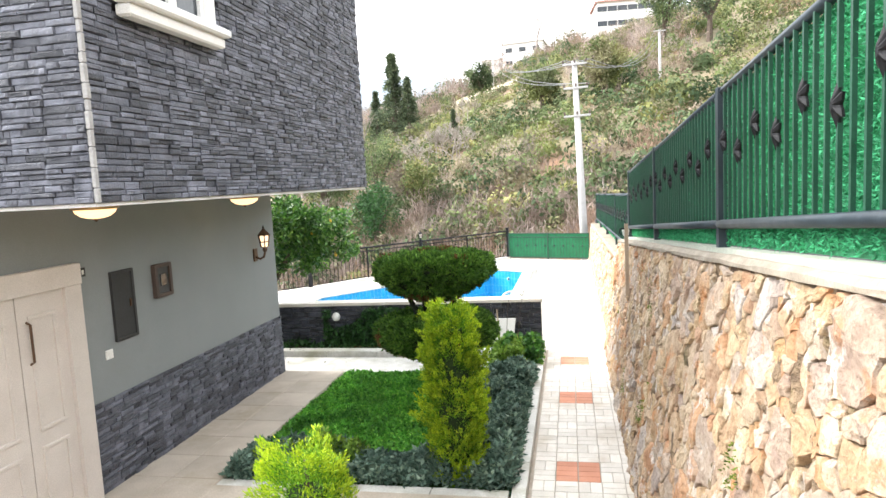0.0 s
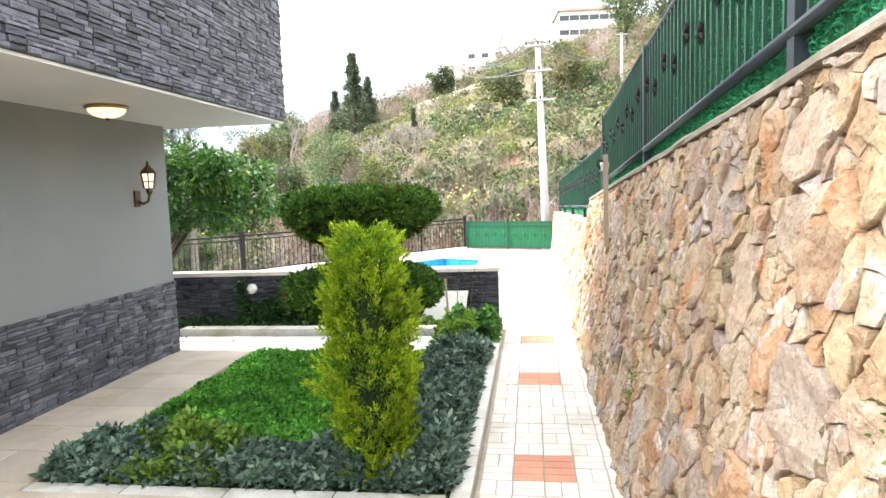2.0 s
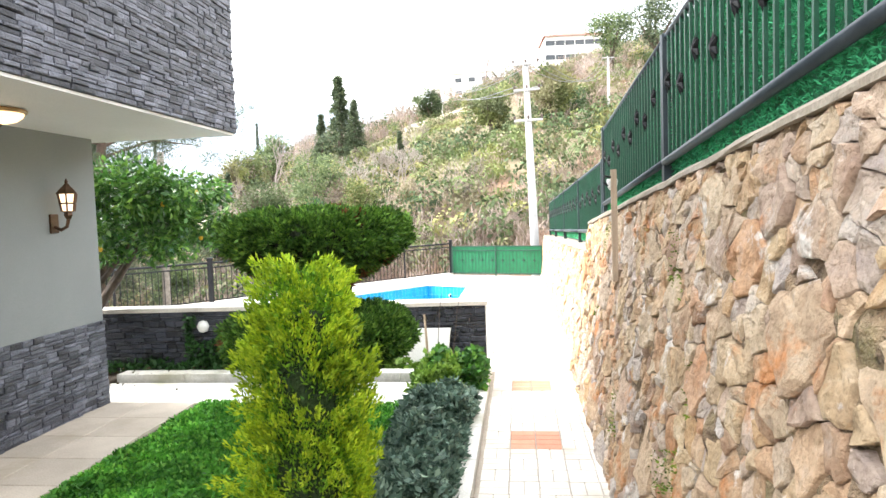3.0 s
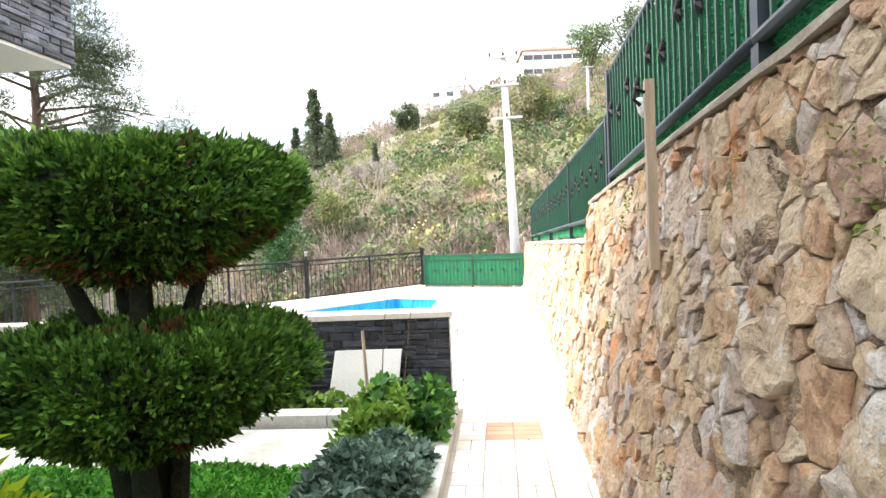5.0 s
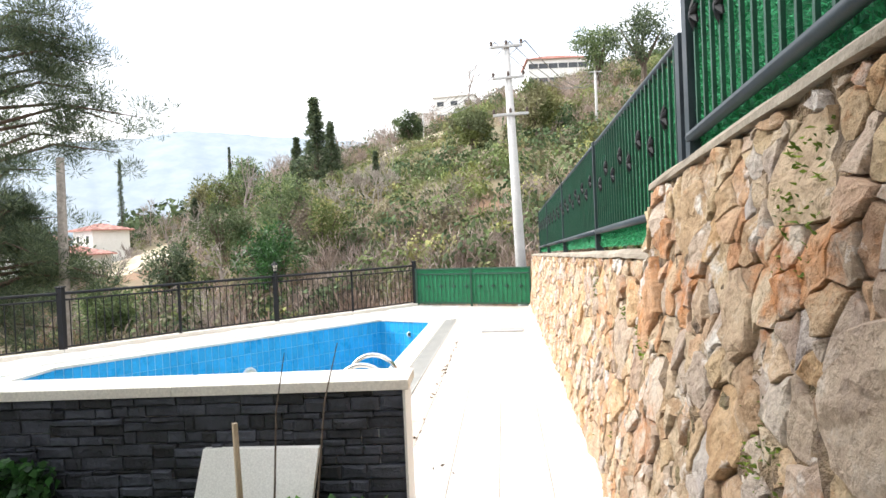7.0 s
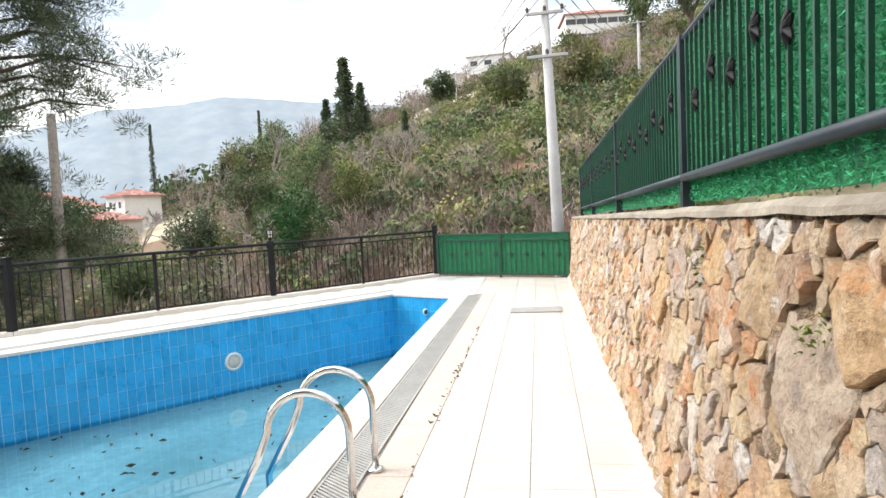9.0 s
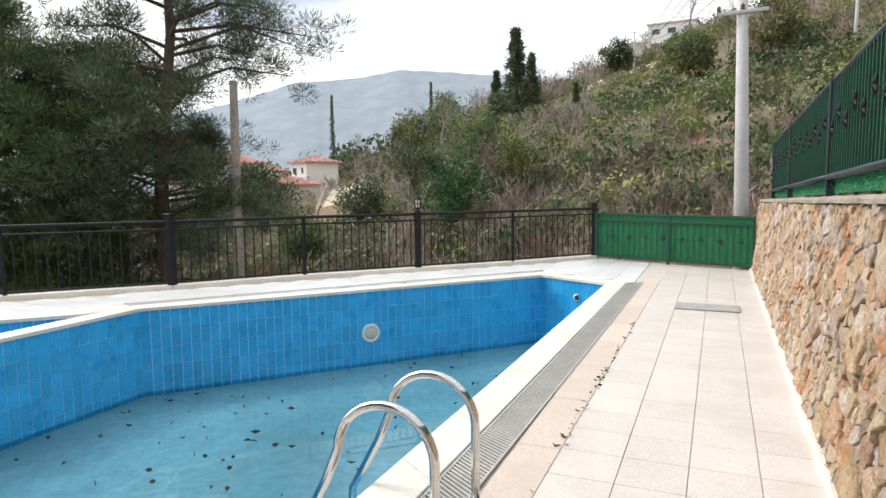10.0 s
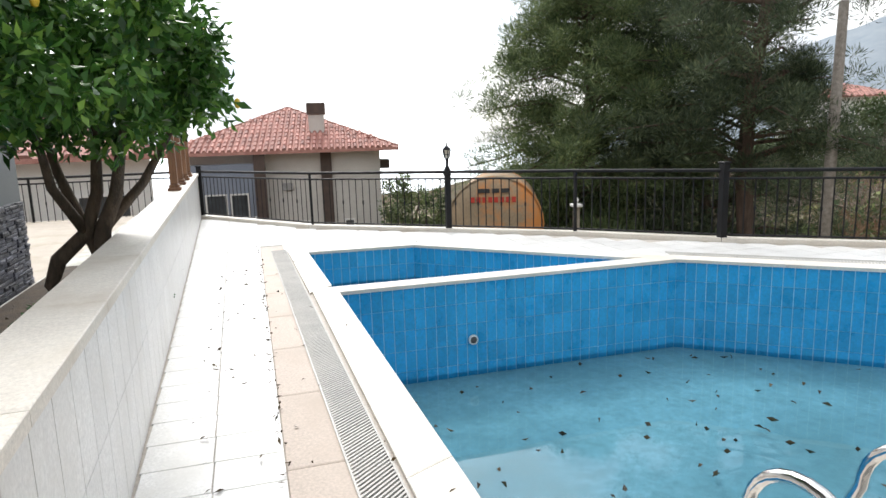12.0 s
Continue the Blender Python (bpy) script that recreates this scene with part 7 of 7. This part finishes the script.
# two rows between the low wall and the border
x = -0.80
while x > -14.6:
    w0 = 11.24 - 0.0376 * (-0.52 - x) + 0.24
    for a, b in ((w0, (w0 + 12.10) / 2), ((w0 + 12.10) / 2, 12.10)):
        paving("tile", [(x, a), (x, b), (x - 0.31, b), (x - 0.31, a)][::-1], DECK - 0.012, DECK - 0.0003, "grey_tile", deck, 0.004, 0.002)
    x -= 0.31
far_tiles = Shape()
blocks = [grown(POOL, 0.30), grown(KID, 0.20)]
y = 12.10
while y < 24.6:
    x = -0.82
    while x > -15.3:
        cx, cy = x - T / 2, y + T / 2
        q = [(x, y), (x, y + T), (x - T, y + T), (x - T, y)]
        border = (12.0 < cy < 12.40 and cx > -10.6) or (cx > -1.1)
        if not border and not any(inside(cx, cy, k) for k in blocks) and all(inside(a, b, ring_ccw) for a, b in q):
            g = 0.003
            far_tiles.prism([(x - g, y + g, DECK - 0.012), (x - T + g, y + g, DECK - 0.012), (x - T + g, y + T - g, DECK - 0.012), (x - g, y + T - g, DECK - 0.012)], (0, 0, 0.0105))
        x -= T
    y += T
# slim cut tiles that close the border between the grid and the pool's edging
me = bpy.data.meshes.new("far_tiles")
me.from_pydata(far_tiles.v, [], far_tiles.f)
tagged(part("far_tiles", me, "grey_tile", deck), "pale deck tiles between pool and railing", kind="stuff")
structure("skirting", Shape().box(0.545, 0.60, 11.37, 23.5, DECK - 0.01, DECK + 0.045, 0.008), "coping", "pale skirting strip at the foot of the rubble wall", "skirting")

# low wall: coping stones, tiles to the pool, slate to the garden
u = -0.02
while u < PAR_L:
    u1 = min(PAR_L, u + 1.2)
    a, b, c, e = par_point(u, -0.03, 0), par_point(u1, -0.03, 0), par_point(u1, 0.262, 0), par_point(u, 0.262, 0)
    paving("coping_stone", [a[:2], b[:2], c[:2], e[:2]], 0.815, 0.866, "coping", low_wall, 0.002)
    u = u1
u = 0.0
while u < PAR_L - 0.2:
    for za, zb in ((DECK + 0.002, 0.342), (0.346, 0.813)):
        a, b = par_point(u + 0.003, 0.222, 0), par_point(u + 0.245, 0.222, 0)
        a2, b2 = par_point(u + 0.003, 0.234, 0), par_point(u + 0.245, 0.234, 0)
        key = ("wt", za)
        c = Vector(a)
        if key not in coping_mesh:
            s = Shape().prism([(*(Vector(q[:2]) - Vector(a[:2])), 0) for q in (a, b, b2, a2)], (0, 0, zb - za))
            me = s.mesh("wall_tile")
            me.materials.append(M["grey_tile"])
            coping_mesh[key] = me
        ob = new("wall_tile", coping_mesh[key])
        ob.location, ob.parent = (a[0], a[1], za), low_wall
    u += 0.248
a, b, c, e = par_point(0.0, -0.02, 0), par_point(0.012, -0.02, 0), par_point(0.012, 0.234, 0), par_point(0.0, 0.234, 0)
part("end_slab", Shape().prism([(*q[:2], DECK) for q in (a, b, c, e)], (0, 0, 0.944)), "grey_tile", low_wall)


# ---------- stacked slate cladding ----------
unit_blocks = []
for k in range(8):
    g = random.Random(k)
    j = lambda s: g.uniform(-s, s)
    low = [(0, 0, 0), (1, 0, 0), (1, 0, 1), (0, 0, 1)]
    rim = [(0.0 + abs(j(0.01)), 0.72 + j(0.18), 0.02), (1.0 - abs(j(0.01)), 0.72 + j(0.18), 0.02), (1.0 - abs(j(0.01)), 0.72 + j(0.18), 0.98), (abs(j(0.01)), 0.72 + j(0.18), 0.98)]
    mid = [(0.12 + j(0.05), 0.95 + j(0.12), 0.2 + j(0.1)), (0.88 + j(0.05), 0.95 + j(0.12), 0.2 + j(0.1)), (0.88 + j(0.05), 0.95 + j(0.12), 0.8 + j(0.1)), (0.12 + j(0.05), 0.95 + j(0.12), 0.8 + j(0.1))]
    unit_blocks.append((low, rim, mid))
unit_meshes = {"slate": [], "slate_black": []}
for tone_, made in unit_meshes.items():
    for low, rim, mid in unit_blocks:
        me = Shape().rings([low, rim, mid]).mesh("slate_piece")
        me.materials.append(M[tone_ + "_piece"])
        made.append(me)


def slate(parent, origin, along_dir, out_dir, length, z0, z1, singles, seed, row=(0.028, 0.052), run=(0.09, 0.27), depth=(0.012, 0.036), skip=None, single_zone=None, tone="slate"):
    """Split-face slate strips in courses. The first `singles` in the zone are parts, the rest one joined mesh."""
    g = random.Random(seed)
    d, o = Vector(along_dir).normalized(), Vector(out_dir).normalized()
    shape, count = Shape(), 0
    # cladding panels side by side, each split into its own courses
    courses = []
    z = z0
    while z < z1 - 0.01:
        band = min(g.uniform(0.13, 0.17), z1 - z)
        if z1 - z - band < 0.05:
            band = z1 - z
        u = 0.0
        while u < length - 0.01:
            wide = min(g.uniform(0.28, 0.62), length - u)
            if length - u - wide < 0.12:
                wide = length - u
            zz = z
            while zz < z + band - 0.004:
                h = min(g.uniform(*row), z + band - zz)
                if z + band - zz - h < 0.018:
                    h = z + band - zz
                courses.append((u, u + wide, zz, h))
                zz += h
            u += wide
        z += band
    for u, u_end, z, h in courses:
        while u < u_end - 0.005:
            w = min(g.uniform(*run), u_end - u)
            if u_end - u - w < 0.05:
                w = u_end - u
            t = g.uniform(*depth)
            k = g.randrange(8)
            if not (skip and skip(u, u + w, z, z + h)):
                p = Vector(origin) + d * (u + 0.001)
                if count < singles and (single_zone is None or single_zone(u, z)):
                    m = Matrix(((d.x * (w - 0.003), o.x * t, 0, p.x), (d.y * (w - 0.003), o.y * t, 0, p.y), (0, 0, h - 0.003, z), (0, 0, 0, 1)))
                    ob = new("slate", unit_meshes[tone][k])
                    ob.parent = parent
                    ob.matrix_local = m
                    count += 1
                else:
                    pts = [p + d * (x * (w - 0.003)) + o * (y * t) + Vector((0, 0, z + zz * (h - 0.003))) for ring in unit_blocks[k] for x, y, zz in ring]
                    n0 = len(shape.v)
                    shape.v += [tuple(q) for q in pts]
                    for r in range(2):
                        for i in range(4):
                            i2 = (i + 1) % 4
                            shape.f.append((n0 + r * 4 + i, n0 + r * 4 + i2, n0 + r * 4 + 4 + i2, n0 + r * 4 + 4 + i))
                    shape.f.append((n0 + 8, n0 + 9, n0 + 10, n0 + 11))
            u += w
    if shape.v:
        tagged(part("slate_courses", shape, tone, parent), "stacked split-face dark slate strips", kind="stuff")


upper_wall = bpy.data.objects["wall_upper"]
house_wall = bpy.data.objects["wall_house"]
win_hole = lambda u0, u1, z0, z1: u1 > 0.43 and u0 < 1.47 and z1 > 4.14 and z0 < 5.8
slate(upper_wall, (HXO - 0.028, 4.33, 0), (0, 1, 0), (1, 0, 0), 5.62, 2.84, 6.6, 290, 1, skip=win_hole)
slate(upper_wall, (-7.85, 4.33, 0), (1, 0, 0), (0, -1, 0), 4.855, 2.84, 6.6, 0, 2)
slate(house_wall, (HX, 5.70, 0), (0, 1, 0), (1, 0, 0), 3.955, 0.06, 0.965, 290, 3)
slate(house_wall, (-7.85, 9.655, 0), (1, 0, 0), (0, 1, 0), 3.45, 0.06, 0.965, 0, 4)
pd = Vector((-1, -0.0376, 0)).normalized()
slate(low_wall, par_point(0.012, 0.012, 0), pd, (0.0376, -1, 0), 8.0, -0.02, 0.812, 290, 5, row=(0.034, 0.075), run=(0.07, 0.22), single_zone=lambda u, z: u < 3.2, tone="slate_black")
corner = Shape()
g = random.Random(9)
z = 2.84
while z < 6.6:
    h = g.uniform(0.06, 0.14)
    corner.box(HXO - 0.02, HXO + 0.004 + g.uniform(0, 0.01), 4.31 - g.uniform(0, 0.012), 4.335, z, min(6.6, z + h - 0.004), 0.004)
    z += h
part("corner_strip", corner, "mat", upper_wall, "pale mortar strip at the corner")

# ---------- kerbs and paving of the garden ----------
kerbs = thing("garden_kerb", "pale concrete kerb stones edging the garden bed", "kerb", kind="structure")
along([(-0.47, 6.03), (-0.47, 11.2), (-0.60, 11.2), (-0.60, 6.03)], 0.74, "kerb_stone", -0.1, 0.085, "kerb", kerbs, 0.004)
along([(-0.62, 6.03), (-3.45, 6.03), (-3.45, 6.17), (-0.62, 6.17)], 0.71, "kerb_stone", -0.1, 0.085, "kerb", kerbs, 0.004)
along([(-0.62, 10.56), (-4.9, 10.56), (-4.9, 10.76), (-0.62, 10.76)], 0.85, "kerb_stone", -0.1, 0.16, "kerb", kerbs, 0.004)
along([(-0.62, 9.60), (-3.45, 9.60), (-3.45, 9.68), (-0.62, 9.68)], 0.85, "kerb_stone", -0.1, 0.078, "kerb", kerbs, 0.004)
walk_ob = bpy.data.objects["house_walk"]
along([(-3.95, 3.1), (-3.95, 9.66), (-3.43, 9.66), (-3.43, 3.1)], 0.52, "paving_slab", GROUND - 0.014, GROUND, "slab", walk_ob, 0.004)
along([(-4.39, 3.1), (-4.39, 9.66), (-3.95, 9.66), (-3.95, 3.1)], 0.52, "paving_slab", GROUND - 0.014, GROUND, "slab", walk_ob, 0.004)
structure("front_walk", Shape().box(-4.4, -0.6, 4.5, 6.02, -0.3, GROUND - 0.006), "slab", "beige paved area before the front door", "pavement")
path_ob = bpy.data.objects["path_base"]
B = 0.2125
reds = ((6.60, 7.0), (8.70, 9.12), (10.34, 10.76))
j0 = 0
y = 4.66
while y < 11.24:
    for c in range(5):
        x = -0.4375 + c * B
        if x + B > 0.645:
            continue
        red = c in (1, 2) and any(a < y + B / 2 < b for a, b in reds)
        if (c + j0) % 2 or red:
            cells = [(x, x + B, y, y + B / 2), (x, x + B, y + B / 2, y + B)]
        else:
            cells = [(x, x + B / 2, y, y + B), (x + B / 2, x + B, y, y + B)]
        for a, b, e, f in cells:
            paving("paver", [(a, e), (b, e), (b, f), (a, f)], -0.012, 0.0, "red_paver" if red else "paver", path_ob, 0.006, 0.004)
    y += B
    j0 += 1


# ---------- rubble stones ----------
def rubble_cells(y0, y1, seed):
    """Irregular cells over the wall face: the neighbours of scattered points of uneven spacing."""
    g = random.Random(seed)
    pts, known = [], np.zeros((6000, 3))
    area_top = wall_top(y0 + 0.01)
    tries = int((y1 - y0) * 1500)
    for _ in range(tries):
        y = g.uniform(y0 - 0.1, y1 + 0.1)
        z = g.uniform(-0.2, area_top + 0.05)
        big = noise.noise(Vector((y * 1.1, z * 1.1, seed))) * 0.5 + 0.5
        r = g.choice((0.042, 0.05, 0.06, 0.075, 0.10, 0.14, 0.20, 0.26)) * (0.65 + 0.85 * big)
        if z > wall_top(min(max(y, y0 + 0.01), y1 - 0.01)) - 0.14:
            r *= 0.6
        if pts:
            q = known[:len(pts)]
            if ((y - q[:, 0]) ** 2 * 0.8 + (z - q[:, 1]) ** 2 * 1.25 <= (0.5 * (r + q[:, 2])) ** 2 * 1.35).any():
                continue
        known[len(pts)] = (y, z, r)
        pts.append((y, z, r))
    cells = []
    for i, (y, z, r) in enumerate(pts):
        top = wall_top(min(max(y, y0 + 0.01), y1 - 0.01)) - 0.055
        low = -0.02 if y < 11.3 else DECK
        poly = [(max(y0, y - 0.6), max(low, z - 0.6)), (min(y1, y + 0.6), max(low, z - 0.6)), (min(y1, y + 0.6), min(top, z + 0.6)), (max(y0, y - 0.6), min(top, z + 0.6))]
        if poly[2][1] - poly[0][1] < 0.05 or poly[1][0] - poly[0][0] < 0.05:
            continue
        q = known[:len(pts)]
        for k in np.nonzero((abs(q[:, 0] - y) < 0.75) & (abs(q[:, 1] - z) < 0.75))[0]:
            a, b, c = pts[k]
            if k == i:
                continue
            dy, dz = a - y, b - z
            dist2 = dy * dy + dz * dz
            f = 0.5 + 0.5 * (r * r - c * c) / dist2
            f = min(0.85, max(0.15, f))
            my, mz = y + dy * f, z + dz * f
            out = []
            for n in range(len(poly)):
                p, q = poly[n - 1], poly[n]
                sp = (p[0] - my) * dy + (p[1] - mz) * dz
                sq = (q[0] - my) * dy + (q[1] - mz) * dz
                if (sp <= 0) != (sq <= 0):
                    t = sp / (sp - sq)
                    out.append((p[0] + (q[0] - p[0]) * t, p[1] + (q[1] - p[1]) * t))
                if sq <= 0:
                    out.append(q)
            poly = out
            if len(poly) < 3:
                break
        if len(poly) >= 3:
            cells.append(poly)
    return cells


def stone_rings(poly, g):
    """A quarried stone from its outline on the wall: broken edge, nearly flush hacked face in a few planes."""
    cy, cz = sum(p[0] for p in poly) / len(poly), sum(p[1] for p in poly) / len(poly)
    size = max(max(abs(p[0] - cy), abs(p[1] - cz)) for p in poly)
    pts = []
    for i in range(len(poly)):
        a, b = poly[i - 1], poly[i]
        length = math.hypot(b[0] - a[0], b[1] - a[1])
        m = max(1, min(6, round(length / (0.035 if size < 0.09 else 0.05))))
        for k in range(m):
            f = k / m
            y, z = a[0] + (b[0] - a[0]) * f, a[1] + (b[1] - a[1]) * f
            # neighbours share this wander, so that their edges stay roughly parallel
            y, z = y + 0.026 * noise.fractal(Vector((y * 11, z * 11, 2.0)), 0.6, 2.0, 3), z + 0.026 * noise.fractal(Vector((y * 11, z * 11, 9.0)), 0.6, 2.0, 3)
            pts.append((y, z))
    if len(pts) < 5:
        pts = [(a[0] + (b[0] - a[0]) * f, a[1] + (b[1] - a[1]) * f) for a, b in zip(poly, poly[1:] + poly[:1]) for f in (0.0, 0.5)]
    lift = g.uniform(0.0, 0.030) * min(1.3, 0.5 + size * 3)
    ty, tz = g.uniform(-0.10, 0.10), g.uniform(-0.12, 0.08)
    # a break across the face: past it the stone falls away at another angle
    ba, bo, bs = g.uniform(0, 2 * math.pi), g.uniform(0.25, 0.8) * size, g.uniform(0.1, 0.4)
    gap = g.uniform(0.92, 0.995) if size < 0.12 else g.uniform(0.965, 0.998)
    rings = []
    for f, up in ((1.0, -1.0), (0.975, 0.5), (0.93, 0.9), (0.66, 1.0), (0.25, 1.0)) if size < 0.10 else ((1.0, -1.0), (0.985, 0.5), (0.95, 0.9), (0.78, 1.0), (0.50, 1.0), (0.22, 1.0)):
        ring = []
        for py, pz in pts:
            q = f * gap + g.uniform(-0.008, 0.008)
            y, z = cy + (py - cy) * q, cz + (pz - cz) * q
            out = lift * up
            if up < 0:
                out = -0.05
            else:
                past = (y - cy) * math.cos(ba) + (z - cz) * math.sin(ba) - bo
                hack = noise.fractal(Vector((y * 8, z * 8, cy * 3)), 0.8, 2.0, 3)
                chip = noise.fractal(Vector((y * 30, z * 30, cz * 5)), 0.7, 2.0, 2)
                out += (y - cy) * ty + (z - cz) * tz - bs * max(0, past) + 0.020 * hack + 0.007 * chip
            ring.append((wall_face(y, z) - max(out, -0.05), y, z))
        rings.append(ring)
    return rings


def rubble(parent, y0, y1, seed, singles, zone):
    g = random.Random(seed)
    rest, count = Shape(), 0
    for poly in rubble_cells(y0, y1, seed):
        cy = sum(p[0] for p in poly) / len(poly)
        if abs(sum(poly[i - 1][0] * poly[i][1] - poly[i][0] * poly[i - 1][1] for i in range(len(poly)))) < 0.004:
            continue
        rings = stone_rings(poly, g)
        if zone[0] < cy < zone[1] and count < singles:
            s = Shape().rings(rings)
            me = bpy.data.meshes.new("stone")
            me.from_pydata(s.v, [], s.f)
            me.materials.append(M["stone_piece"])
            ob = new("stone", me)
            ob.parent = parent
            count += 1
        else:
            rest.rings(rings)
    me = bpy.data.meshes.new("stones")
    me.from_pydata(rest.v, [], rest.f)
    tagged(part("stones", me, "stone", parent), "rough brown, ochre and grey rubble stones", kind="stuff")


rubble(rubble_upper, -1.0, 11.36, 5, 290, (4.5, 11.4))
rubble(rubble_lower, 11.364, 24.4, 6, 290, (11.3, 18.0))
